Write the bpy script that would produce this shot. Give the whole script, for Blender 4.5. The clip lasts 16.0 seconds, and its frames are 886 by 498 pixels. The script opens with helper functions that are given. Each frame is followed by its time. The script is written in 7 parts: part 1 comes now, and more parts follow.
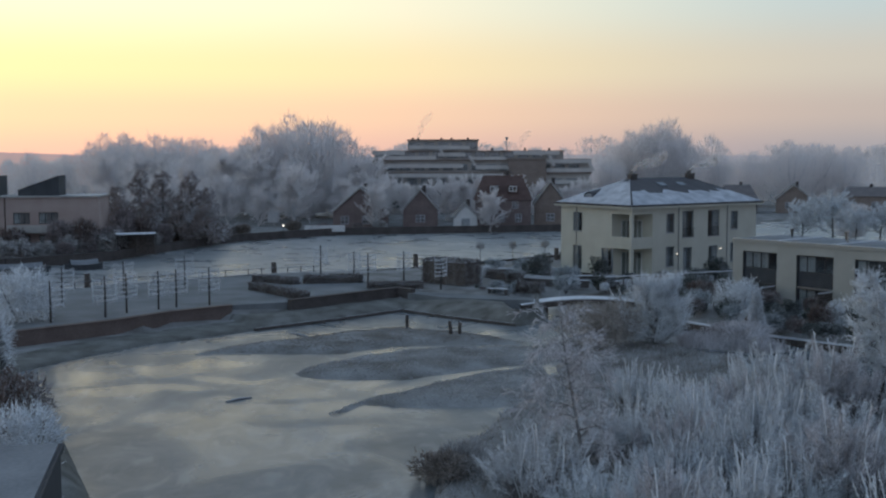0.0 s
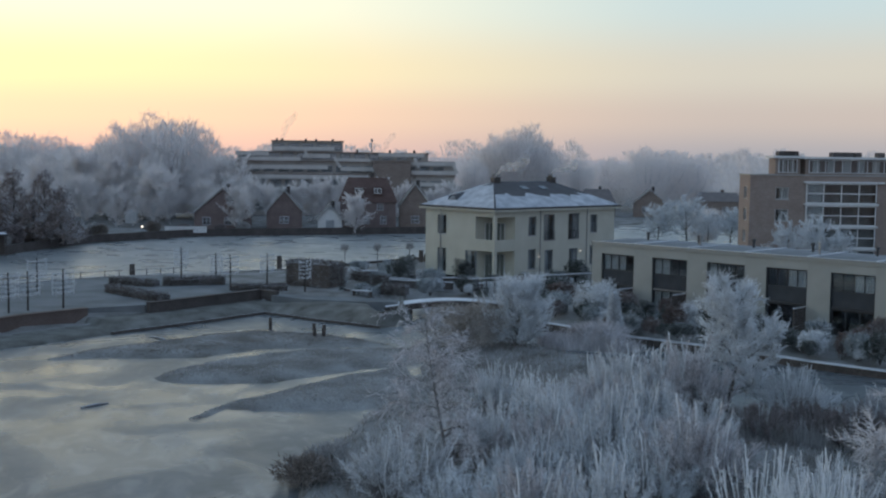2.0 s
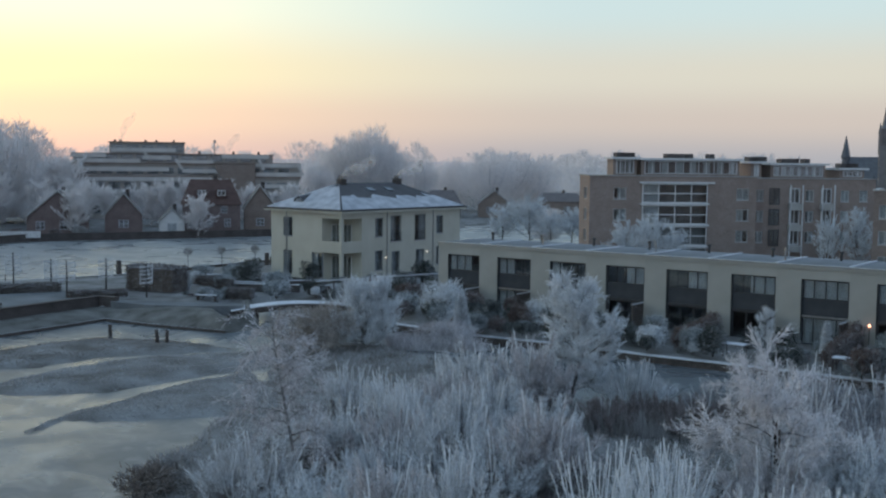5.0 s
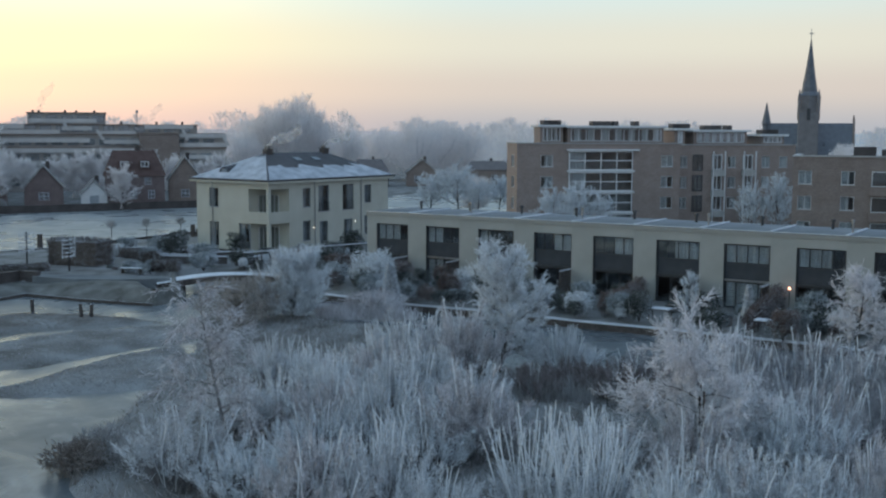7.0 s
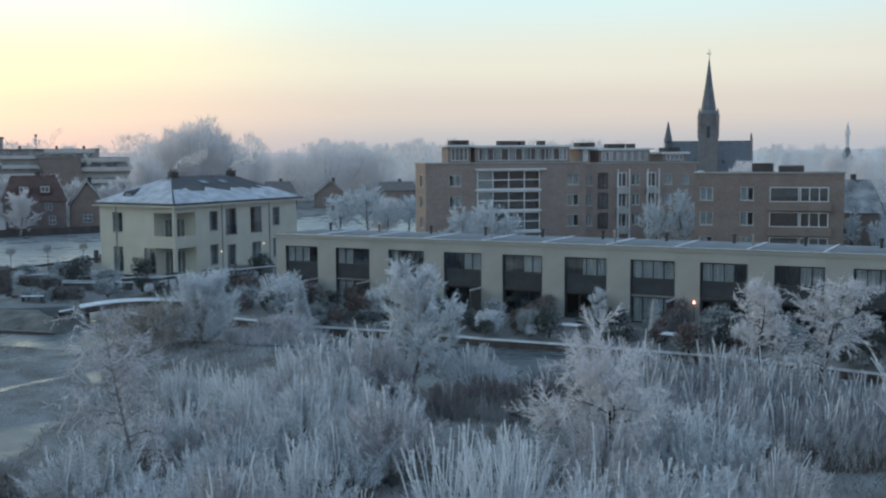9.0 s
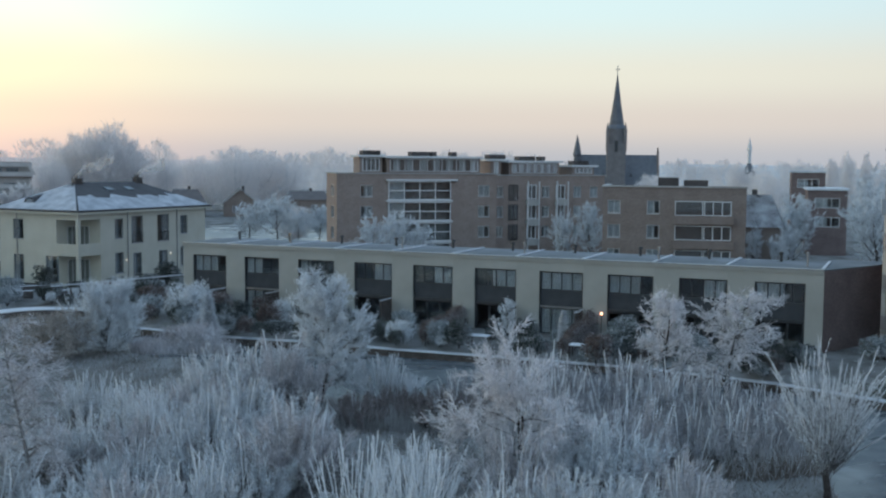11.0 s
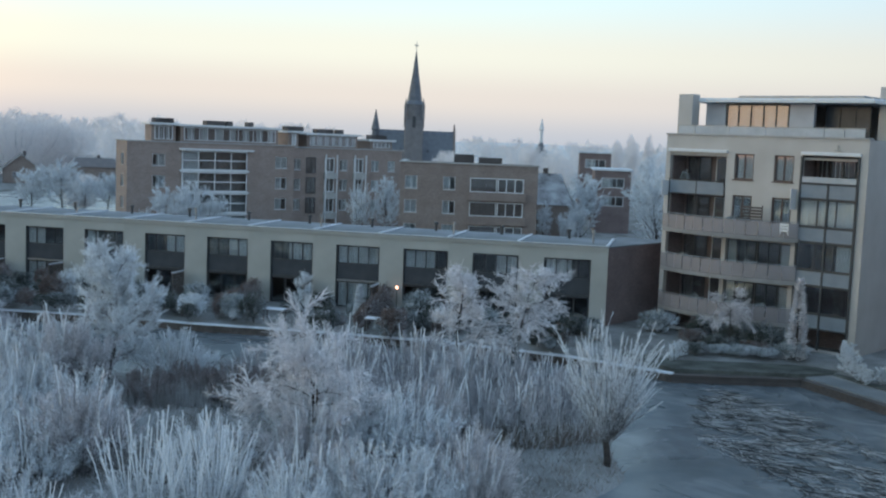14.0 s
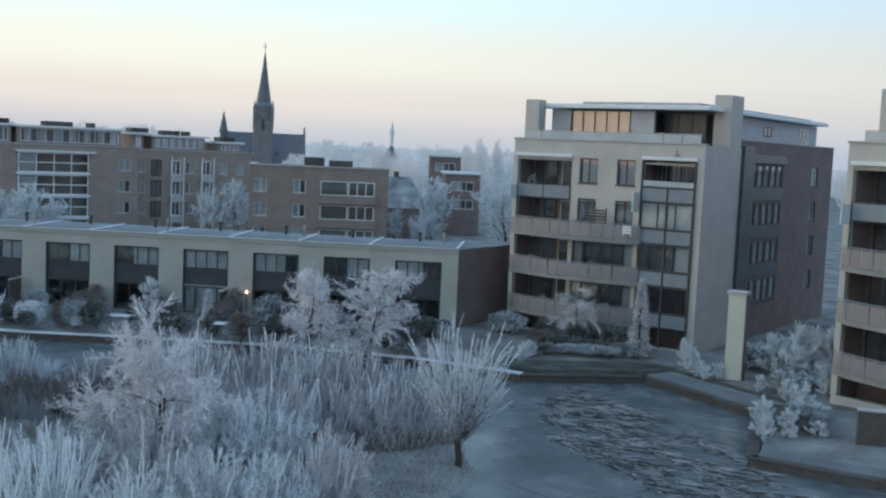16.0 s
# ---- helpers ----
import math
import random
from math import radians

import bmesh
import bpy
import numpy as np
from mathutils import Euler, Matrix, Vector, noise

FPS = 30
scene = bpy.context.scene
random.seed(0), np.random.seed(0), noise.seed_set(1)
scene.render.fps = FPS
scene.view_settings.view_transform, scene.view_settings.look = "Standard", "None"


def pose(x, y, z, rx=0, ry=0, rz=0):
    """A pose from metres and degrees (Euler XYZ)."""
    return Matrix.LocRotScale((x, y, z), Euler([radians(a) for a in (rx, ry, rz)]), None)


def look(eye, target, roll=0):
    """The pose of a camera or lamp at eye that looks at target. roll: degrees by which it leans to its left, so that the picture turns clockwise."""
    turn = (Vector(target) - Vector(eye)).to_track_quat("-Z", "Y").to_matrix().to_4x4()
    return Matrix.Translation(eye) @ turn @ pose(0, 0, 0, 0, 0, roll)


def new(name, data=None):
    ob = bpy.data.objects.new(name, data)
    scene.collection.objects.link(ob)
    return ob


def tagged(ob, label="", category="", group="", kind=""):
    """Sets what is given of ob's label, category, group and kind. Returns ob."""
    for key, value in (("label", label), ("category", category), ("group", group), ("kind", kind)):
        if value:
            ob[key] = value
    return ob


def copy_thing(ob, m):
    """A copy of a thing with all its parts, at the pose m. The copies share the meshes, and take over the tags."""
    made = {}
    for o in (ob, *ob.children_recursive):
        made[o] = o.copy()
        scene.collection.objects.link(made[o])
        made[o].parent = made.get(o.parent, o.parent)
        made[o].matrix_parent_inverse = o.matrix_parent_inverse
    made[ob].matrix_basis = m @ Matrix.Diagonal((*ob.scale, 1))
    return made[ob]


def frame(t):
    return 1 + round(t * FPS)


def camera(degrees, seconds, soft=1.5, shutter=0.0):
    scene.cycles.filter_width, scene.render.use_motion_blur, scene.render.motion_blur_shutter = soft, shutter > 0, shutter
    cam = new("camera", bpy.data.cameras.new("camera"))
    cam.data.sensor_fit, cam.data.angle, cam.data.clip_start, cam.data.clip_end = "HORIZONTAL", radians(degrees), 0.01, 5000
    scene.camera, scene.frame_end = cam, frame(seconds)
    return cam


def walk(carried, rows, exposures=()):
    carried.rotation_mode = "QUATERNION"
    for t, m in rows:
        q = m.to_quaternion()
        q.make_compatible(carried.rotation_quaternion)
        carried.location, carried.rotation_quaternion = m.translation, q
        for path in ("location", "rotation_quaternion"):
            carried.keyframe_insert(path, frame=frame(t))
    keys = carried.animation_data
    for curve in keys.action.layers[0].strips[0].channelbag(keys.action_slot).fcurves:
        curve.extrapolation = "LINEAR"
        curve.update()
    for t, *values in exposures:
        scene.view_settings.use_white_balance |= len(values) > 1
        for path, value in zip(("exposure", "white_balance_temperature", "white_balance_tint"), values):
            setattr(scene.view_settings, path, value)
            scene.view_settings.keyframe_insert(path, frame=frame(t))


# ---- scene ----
# The camera turns on one spot, about four storeys above the frozen pond.
cam = camera(44.0, 16.0, soft=2.2)
EYE = 13.2
TURNS = [
    (0.0, 85.175, 0.083, -0.067), (0.5, 85.182, -0.260, -1.455), (1.0, 85.352, -0.408, -3.284), (1.5, 85.127, -0.507, -5.226),
    (2.0, 85.319, -0.684, -7.086), (2.5, 85.264, -0.688, -8.485), (3.0, 85.452, -0.855, -9.848), (3.5, 85.492, -0.897, -11.167),
    (4.0, 85.714, -0.875, -12.671), (6.5, 84.325, -0.151, -17.890), (7.0, 83.890, -0.210, -18.877), (7.5, 83.941, -0.224, -20.030),
    (8.0, 84.751, 0.333, -21.307), (8.5, 84.682, 0.453, -22.485), (9.0, 84.953, 0.400, -23.651), (9.5, 85.252, -0.160, -24.841),
    (12.0, 85.252, -0.446, -30.754), (12.5, 85.089, -0.862, -32.388), (13.0, 84.875, -1.482, -34.701), (13.5, 84.458, -1.493, -36.517),
    (14.0, 84.364, -2.204, -38.723), (14.5, 84.435, -1.998, -40.573), (15.0, 84.826, -2.534, -42.565), (15.5, 85.175, -2.379, -44.490),
    (16.0, 84.854, -2.563, -46.493),
]
EXPOSURES = ((0.0, -0.39, 6650, 17), (2.0, -0.24, 6570, 15), (3.5, -0.22, 6570, 14), (8.0, 0.07, 6500, 10), (12.5, 0.15, 6450, 10), (14.5, 0.34, 6300, 9), (16.0, 0.32, 6250, 9))
walk(cam, [(t, pose(0, 0, EYE, rx, ry, rz)) for t, rx, ry, rz in TURNS], EXPOSURES)

# World: the sky of a frosty dawn, sun about to rise beyond the left end of the canal.
SUN_AZ, SUN_EL = -42.0, 2.0
world = bpy.data.worlds.new("dawn_sky")
scene.world = world
world.use_nodes = True
wn, wl = world.node_tree.nodes, world.node_tree.links
wn.clear()

w_out, w_bg = wn.new("ShaderNodeOutputWorld"), wn.new("ShaderNodeBackground")
sky = wn.new("ShaderNodeTexSky")
sky.sky_type, sky.sun_disc = "NISHITA", False
sky.sun_elevation, sky.sun_rotation = radians(SUN_EL), radians(SUN_AZ)
sky.altitude, sky.air_density, sky.dust_density, sky.ozone_density = 0, 1.0, 1.5, 1.0


def sky_ramp(stops, height):
    """Sky colour from the horizon (0) to the zenith (1), by the sine of the elevation."""
    r = wn.new("ShaderNodeValToRGB")
    r.color_ramp.interpolation = "EASE"
    for i, (deg, colour) in enumerate(stops):
        el = r.color_ramp.elements[i] if i < 2 else r.color_ramp.elements.new(0.5)
        el.position = math.sin(radians(deg))
    for el, (deg, colour) in zip(r.color_ramp.elements, stops):
        el.position, el.color = math.sin(radians(deg)), (*colour, 1)
    wl.new(height, r.inputs["Fac"])
    return r.outputs["Color"]


w_co, w_sep, w_dot, w_side = wn.new("ShaderNodeTexCoord"), wn.new("ShaderNodeSeparateXYZ"), wn.new("ShaderNodeVectorMath"), wn.new("ShaderNodeMapRange")
wl.new(w_co.outputs["Generated"], w_sep.inputs["Vector"])
w_dot.operation = "DOT_PRODUCT"
w_dot.inputs[1].default_value = (math.sin(radians(SUN_AZ)), math.cos(radians(SUN_AZ)), 0)
wl.new(w_co.outputs["Generated"], w_dot.inputs[0])
TOWARDS = sky_ramp([(0, (1.35, 0.82, 0.62)), (2.2, (1.45, 0.98, 0.62)), (4.5, (1.45, 1.22, 0.62)), (8, (1.5, 1.42, 0.92)), (20, (0.70, 0.86, 0.95)), (90, (0.23, 0.33, 0.48))], w_sep.outputs["Z"])
ACROSS = sky_ramp([(0, (0.46, 0.48, 0.52)), (2.2, (0.66, 0.605, 0.555)), (4.5, (0.74, 0.735, 0.64)), (8, (0.64, 0.815, 0.83)), (20, (0.45, 0.69, 0.88)), (90, (0.22, 0.34, 0.50))], w_sep.outputs["Z"])
BEHIND = sky_ramp([(0, (0.36, 0.42, 0.52)), (4, (0.52, 0.52, 0.52)), (10, (0.40, 0.52, 0.68)), (30, (0.32, 0.46, 0.64)), (90, (0.22, 0.34, 0.50))], w_sep.outputs["Z"])


def blend(value, lo, hi, a, b):
    mr, mx = wn.new("ShaderNodeMapRange"), wn.new("ShaderNodeMix")
    mr.interpolation_type = "SMOOTHSTEP"
    mr.inputs["From Min"].default_value, mr.inputs["From Max"].default_value = lo, hi
    mx.data_type = "RGBA"
    wl.new(value, mr.inputs["Value"])
    wl.new(mr.outputs["Result"], mx.inputs["Factor"])
    wl.new(a, mx.inputs["A"])
    wl.new(b, mx.inputs["B"])
    return mx.outputs["Result"]


side = w_dot.outputs["Value"]
dawn = blend(side, 0.42, 1.0, blend(side, -0.75, 0.28, BEHIND, ACROSS), TOWARDS)
w_add = wn.new("ShaderNodeMix")
w_add.data_type, w_add.blend_type = "RGBA", "ADD"
w_add.inputs["Factor"].default_value = 0.03
wl.new(dawn, w_add.inputs["A"])
wl.new(sky.outputs["Color"], w_add.inputs["B"])
w_bg.inputs["Strength"].default_value = 1.0
wl.new(w_add.outputs["Result"], w_bg.inputs["Color"])
wl.new(w_bg.outputs["Background"], w_out.inputs["Surface"])

sun = new("sun", bpy.data.lights.new("sun", "SUN"))
sun.data.energy, sun.data.angle, sun.data.color = 0.15, radians(12), (1.0, 0.78, 0.6)
sun.matrix_world = look((0, 0, 0), (-math.sin(radians(SUN_AZ)), -math.cos(radians(SUN_AZ)), -math.tan(radians(4.0))))


# ---- materials ----
def surface(name, base, second, rough=0.8, scale=3.0, fine=40.0, bump=0.25, metal=0.0, spec=0.4, frost=0.0, island=0.0):
    """Two-scale noise between two colours, fine bump, and an optional hoar frost that lies on upward faces."""
    m = bpy.data.materials.new(name)
    m.use_nodes = True
    n, l = m.node_tree.nodes, m.node_tree.links
    bsdf = n["Principled BSDF"]
    co = n.new("ShaderNodeTexCoord")
    big, small, mixn, ramp = n.new("ShaderNodeTexNoise"), n.new("ShaderNodeTexNoise"), n.new("ShaderNodeMath"), n.new("ShaderNodeMapRange")
    big.inputs["Scale"].default_value, big.inputs["Detail"].default_value = scale, 5
    small.inputs["Scale"].default_value, small.inputs["Detail"].default_value = fine, 4
    for t in (big, small):
        l.new(co.outputs["Object"], t.inputs["Vector"])
    mixn.operation = "MULTIPLY_ADD"
    mixn.inputs[1].default_value = 0.4
    l.new(small.outputs["Fac"], mixn.inputs[0])
    l.new(big.outputs["Fac"], mixn.inputs[2])
    ramp.inputs["From Min"].default_value, ramp.inputs["From Max"].default_value = 0.45, 0.95
    l.new(mixn.outputs[0], ramp.inputs["Value"])
    mix = n.new("ShaderNodeMix")
    mix.data_type = "RGBA"
    mix.inputs["A"].default_value, mix.inputs["B"].default_value = (*base, 1), (*second, 1)
    l.new(ramp.outputs["Result"], mix.inputs["Factor"])
    colour = mix.outputs["Result"]
    if island:
        geo, hsv, amt = n.new("ShaderNodeNewGeometry"), n.new("ShaderNodeHueSaturation"), n.new("ShaderNodeMapRange")
        amt.inputs["To Min"].default_value, amt.inputs["To Max"].default_value = 1 - island, 1 + island
        l.new(geo.outputs["Random Per Island"], amt.inputs["Value"])
        l.new(amt.outputs["Result"], hsv.inputs["Value"])
        l.new(colour, hsv.inputs["Color"])
        colour = hsv.outputs["Color"]
    if frost:
        geo, sep, up, add, fmix = n.new("ShaderNodeNewGeometry"), n.new("ShaderNodeSeparateXYZ"), n.new("ShaderNodeMapRange"), n.new("ShaderNodeMath"), n.new("ShaderNodeMix")
        l.new(geo.outputs["Normal"], sep.inputs["Vector"])
        add.operation = "MULTIPLY_ADD"
        add.inputs[1].default_value = 0.7
        l.new(small.outputs["Fac"], add.inputs[0])
        l.new(sep.outputs["Z"], add.inputs[2])
        up.inputs["From Min"].default_value, up.inputs["From Max"].default_value = 0.45, 1.0
        up.inputs["To Max"].default_value = frost
        l.new(add.outputs[0], up.inputs["Value"])
        fmix.data_type = "RGBA"
        fmix.inputs["B"].default_value = (0.72, 0.76, 0.82, 1)
        l.new(colour, fmix.inputs["A"])
        l.new(up.outputs["Result"], fmix.inputs["Factor"])
        colour = fmix.outputs["Result"]
    l.new(colour, bsdf.inputs["Base Color"])
    bsdf.inputs["Roughness"].default_value, bsdf.inputs["Metallic"].default_value = rough, metal
    bsdf.inputs["Specular IOR Level"].default_value = spec
    if bump:
        b = n.new("ShaderNodeBump")
        b.inputs["Strength"].default_value, b.inputs["Distance"].default_value = bump, 0.03
        l.new(mixn.outputs[0], b.inputs["Height"])
        l.new(b.outputs["Normal"], bsdf.inputs["Normal"])
    return m


def brickwork(name, base, second, mortar, frost=0.0):
    m = surface(name, base, second, 0.9, 0.6, 14, 0.15)
    n, l = m.node_tree.nodes, m.node_tree.links
    bsdf = n["Principled BSDF"]
    co, vec, tex, mix = n["Texture Coordinate"], n.new("ShaderNodeCombineXYZ"), n.new("ShaderNodeTexBrick"), n.new("ShaderNodeMix")
    sep, add = n.new("ShaderNodeSeparateXYZ"), n.new("ShaderNodeMath")
    l.new(co.outputs["Object"], sep.inputs["Vector"])
    l.new(sep.outputs["X"], add.inputs[0])
    l.new(sep.outputs["Y"], add.inputs[1])
    l.new(add.outputs[0], vec.inputs["X"])
    l.new(sep.outputs["Z"], vec.inputs["Y"])
    l.new(vec.outputs["Vector"], tex.inputs["Vector"])
    tex.inputs["Scale"].default_value, tex.inputs["Brick Width"].default_value, tex.inputs["Row Height"].default_value = 1.0, 0.22, 0.065
    tex.inputs["Mortar Size"].default_value = 0.006
    tex.inputs["Color1"].default_value, tex.inputs["Color2"].default_value = (1, 1, 1, 1), (0.72, 0.72, 0.72, 1)
    tex.inputs["Mortar"].default_value = (*mortar, 1)
    mix.data_type, mix.blend_type = "RGBA", "MULTIPLY"
    mix.inputs["Factor"].default_value = 1
    l.new(bsdf.inputs["Base Color"].links[0].from_socket, mix.inputs["A"])
    l.new(tex.outputs["Color"], mix.inputs["B"])
    l.new(mix.outputs["Result"], bsdf.inputs["Base Color"])
    return m


def glazing(name, tint, gloss):
    """Clear window glass: see-through, with a mirror share that grows towards grazing angles."""
    m = bpy.data.materials.new(name)
    m.use_nodes = True
    n, l = m.node_tree.nodes, m.node_tree.links
    n.clear()
    out, mix, tr, gl, fr, add, pw = (n.new("ShaderNode" + k) for k in ("OutputMaterial", "MixShader", "BsdfTransparent", "BsdfGlossy", "LayerWeight", "Math", "Math"))
    tr.inputs["Color"].default_value, gl.inputs["Roughness"].default_value = (*tint, 1), 0.03
    fr.inputs["Blend"].default_value = 0.5
    pw.operation, pw.inputs[1].default_value = "POWER", 4.0
    l.new(fr.outputs["Facing"], pw.inputs[0])
    add.operation, add.inputs[1].default_value, add.inputs[2].default_value = "MULTIPLY_ADD", 0.7, gloss
    l.new(pw.outputs[0], add.inputs[0])
    l.new(add.outputs[0], mix.inputs["Fac"])
    l.new(tr.outputs["BSDF"], mix.inputs[1])
    l.new(gl.outputs["BSDF"], mix.inputs[2])
    l.new(mix.outputs["Shader"], out.inputs["Surface"])
    return m


def glow(name, colour, power):
    m = bpy.data.materials.new(name)
    m.use_nodes = True
    b = m.node_tree.nodes["Principled BSDF"]
    b.inputs["Emission Color"].default_value, b.inputs["Emission Strength"].default_value = (*colour, 1), power
    return m


def ice_surface(name, smooth=0.20, rough=0.40, spec=0.24, dark=(0.088, 0.107, 0.122), pale=(0.165, 0.192, 0.213)):
    """Grey frosted ice with clear smooth patches and wind-drawn streaks of rime."""
    m = surface(name, dark, pale, 0.3, 0.22, 1.6, 0.0, spec=spec)
    n, l = m.node_tree.nodes, m.node_tree.links
    bsdf, co = n["Principled BSDF"], n["Texture Coordinate"]
    patch, rr, fine, b = n.new("ShaderNodeTexNoise"), n.new("ShaderNodeMapRange"), n.new("ShaderNodeTexNoise"), n.new("ShaderNodeBump")
    patch.inputs["Scale"].default_value, patch.inputs["Detail"].default_value, patch.inputs["Distortion"].default_value = 0.13, 8, 1.2
    l.new(co.outputs["Object"], patch.inputs["Vector"])
    rr.inputs["From Min"].default_value, rr.inputs["From Max"].default_value = 0.40, 0.60
    rr.inputs["To Min"].default_value, rr.inputs["To Max"].default_value = smooth, rough
    l.new(patch.outputs["Fac"], rr.inputs["Value"])
    l.new(rr.outputs["Result"], bsdf.inputs["Roughness"])
    # rime streaks
    streak, lift, mix = n.new("ShaderNodeTexNoise"), n.new("ShaderNodeMapRange"), n.new("ShaderNodeMix")
    stretch = n.new("ShaderNodeMapping")
    stretch.inputs["Scale"].default_value, stretch.inputs["Rotation"].default_value = (0.5, 0.3, 1.0), (0, 0, radians(35))
    l.new(co.outputs["Object"], stretch.inputs["Vector"])
    l.new(stretch.outputs["Vector"], streak.inputs["Vector"])
    streak.inputs["Scale"].default_value, streak.inputs["Detail"].default_value, streak.inputs["Distortion"].default_value = 1.0, 9, 1.6
    lift.inputs["From Min"].default_value, lift.inputs["From Max"].default_value = 0.50, 0.72
    lift.inputs["To Max"].default_value = 0.6
    l.new(streak.outputs["Fac"], lift.inputs["Value"])
    mix.data_type = "RGBA"
    mix.inputs["B"].default_value = (0.29, 0.315, 0.34, 1)
    l.new(bsdf.inputs["Base Color"].links[0].from_socket, mix.inputs["A"])
    l.new(lift.outputs["Result"], mix.inputs["Factor"])
    l.new(mix.outputs["Result"], bsdf.inputs["Base Color"])
    fine.inputs["Scale"].default_value, fine.inputs["Detail"].default_value = 2.2, 5
    l.new(co.outputs["Object"], fine.inputs["Vector"])
    b.inputs["Strength"].default_value, b.inputs["Distance"].default_value = 0.10, 0.03
    l.new(fine.outputs["Fac"], b.inputs["Height"])
    l.new(b.outputs["Normal"], bsdf.inputs["Normal"])
    return m


def light_through(m, share):
    """Hoar frost is made of clear crystals: a share of the light falls through it."""
    n, l = m.node_tree.nodes, m.node_tree.links
    bsdf, out = n["Principled BSDF"], n["Material Output"]
    tl, mix = n.new("ShaderNodeBsdfTranslucent"), n.new("ShaderNodeMixShader")
    l.new(bsdf.inputs["Base Color"].links[0].from_socket, tl.inputs["Color"])
    mix.inputs["Fac"].default_value = share
    l.new(bsdf.outputs["BSDF"], mix.inputs[1])
    l.new(tl.outputs["BSDF"], mix.inputs[2])
    l.new(mix.outputs["Shader"], out.inputs["Surface"])
    return m


def frosted_glass(name, base, second, share):
    """Rime-covered glass: part of the light passes straight through."""
    m = surface(name, base, second, 0.35, 0.8, 20, 0.05, frost=0.3)
    n, l = m.node_tree.nodes, m.node_tree.links
    tr, mix = n.new("ShaderNodeBsdfTransparent"), n.new("ShaderNodeMixShader")
    mix.inputs["Fac"].default_value = share
    l.new(n["Principled BSDF"].outputs["BSDF"], mix.inputs[1])
    l.new(tr.outputs["BSDF"], mix.inputs[2])
    l.new(mix.outputs["Shader"], n["Material Output"].inputs["Surface"])
    return m


def smoke_surface(name, share):
    m = bpy.data.materials.new(name)
    m.use_nodes = True
    n, l = m.node_tree.nodes, m.node_tree.links
    n.clear()
    out, mix, tr, df = (n.new("ShaderNode" + k) for k in ("OutputMaterial", "MixShader", "BsdfTransparent", "BsdfTranslucent"))
    mix.inputs["Fac"].default_value = share
    df.inputs["Color"].default_value = (0.9, 0.88, 0.88, 1)
    l.new(tr.outputs["BSDF"], mix.inputs[1])
    l.new(df.outputs["BSDF"], mix.inputs[2])
    l.new(mix.outputs["Shader"], out.inputs["Surface"])
    return m


SMOKE = smoke_surface("thin_smoke", 0.13)
FAINT_SMOKE = smoke_surface("faint_smoke", 0.08)
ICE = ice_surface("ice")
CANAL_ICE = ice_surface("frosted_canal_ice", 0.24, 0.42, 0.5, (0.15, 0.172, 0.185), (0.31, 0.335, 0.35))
GROUND = surface("frosty_ground", (0.12, 0.114, 0.105), (0.36, 0.37, 0.375), 0.95, 0.35, 9, 0.6, spec=0.1)
FROST_TWIG = surface("frosted_twigs", (0.60, 0.635, 0.67), (0.84, 0.87, 0.90), 0.9, 0.8, 12, 0.0, spec=0.15, island=0.25)
FROST_ROSE = surface("thick_rosy_frost", (0.62, 0.605, 0.625), (0.86, 0.84, 0.86), 0.9, 0.8, 12, 0.0, spec=0.15, island=0.2)
FROST_REED = surface("frosted_reed_stems", (0.30, 0.29, 0.28), (0.52, 0.53, 0.55), 0.9, 0.8, 12, 0.0, spec=0.15, island=0.3)
STEM = surface("willow_stems", (0.13, 0.12, 0.115), (0.34, 0.34, 0.35), 0.9, 0.7, 9, 0.0, spec=0.15, island=0.3)
# Far frost: painted paler than the near frost to suggest morning haze.
FROST_FAR = light_through(surface("hoar_frost_paled_for_haze", (0.88, 0.86, 0.86), (0.96, 0.945, 0.945), 0.9, 0.25, 6, 0.0, spec=0.15, island=0.08), 0.72)
FROST_PALE = surface("thick_hoar_frost", (0.70, 0.73, 0.76), (0.88, 0.90, 0.92), 0.9, 0.8, 12, 0.0, spec=0.15, island=0.15)
DEAD_REED = surface("dead_reed_stalks", (0.03, 0.03, 0.03), (0.10, 0.10, 0.10), 0.9, 0.8, 12, 0.0, spec=0.15, island=0.4)
FROST_BODY = surface("fine_frosted_twigs", (0.52, 0.545, 0.575), (0.81, 0.835, 0.865), 0.9, 0.6, 10, 0.0, spec=0.12, island=0.3)
BODY_WARM = surface("fine_mauve_frosted_twigs", (0.46, 0.44, 0.455), (0.76, 0.75, 0.775), 0.9, 0.6, 10, 0.0, spec=0.12, island=0.3)
LAMP_AMBER = glow("amber_lamp", (1.0, 0.45, 0.25), 3.0)
# Brown twigs with little frost; the shrubs' self-shadow is painted in too.
UNDER = surface("shaded_bare_mauve_twigs", (0.13, 0.12, 0.125), (0.32, 0.31, 0.325), 0.9, 0.6, 10, 0.0, spec=0.12, island=0.3)
TIP_FROST = surface("thinly_frosted_mauve_twigs", (0.30, 0.295, 0.315), (0.56, 0.565, 0.60), 0.9, 0.6, 10, 0.0, spec=0.12, island=0.3)
TAN_GRASS = surface("tan_marsh_grass", (0.31, 0.275, 0.245), (0.53, 0.495, 0.465), 0.9, 0.6, 10, 0.0, spec=0.12, island=0.3)
MAUVE = surface("reddish_frosted_twigs", (0.17, 0.142, 0.142), (0.38, 0.345, 0.35), 0.9, 0.6, 10, 0.0, spec=0.12, island=0.3)
BROWN_REED = surface("brown_reed_stems", (0.15, 0.12, 0.10), (0.36, 0.33, 0.31), 0.9, 0.8, 12, 0.0, spec=0.15, island=0.3)
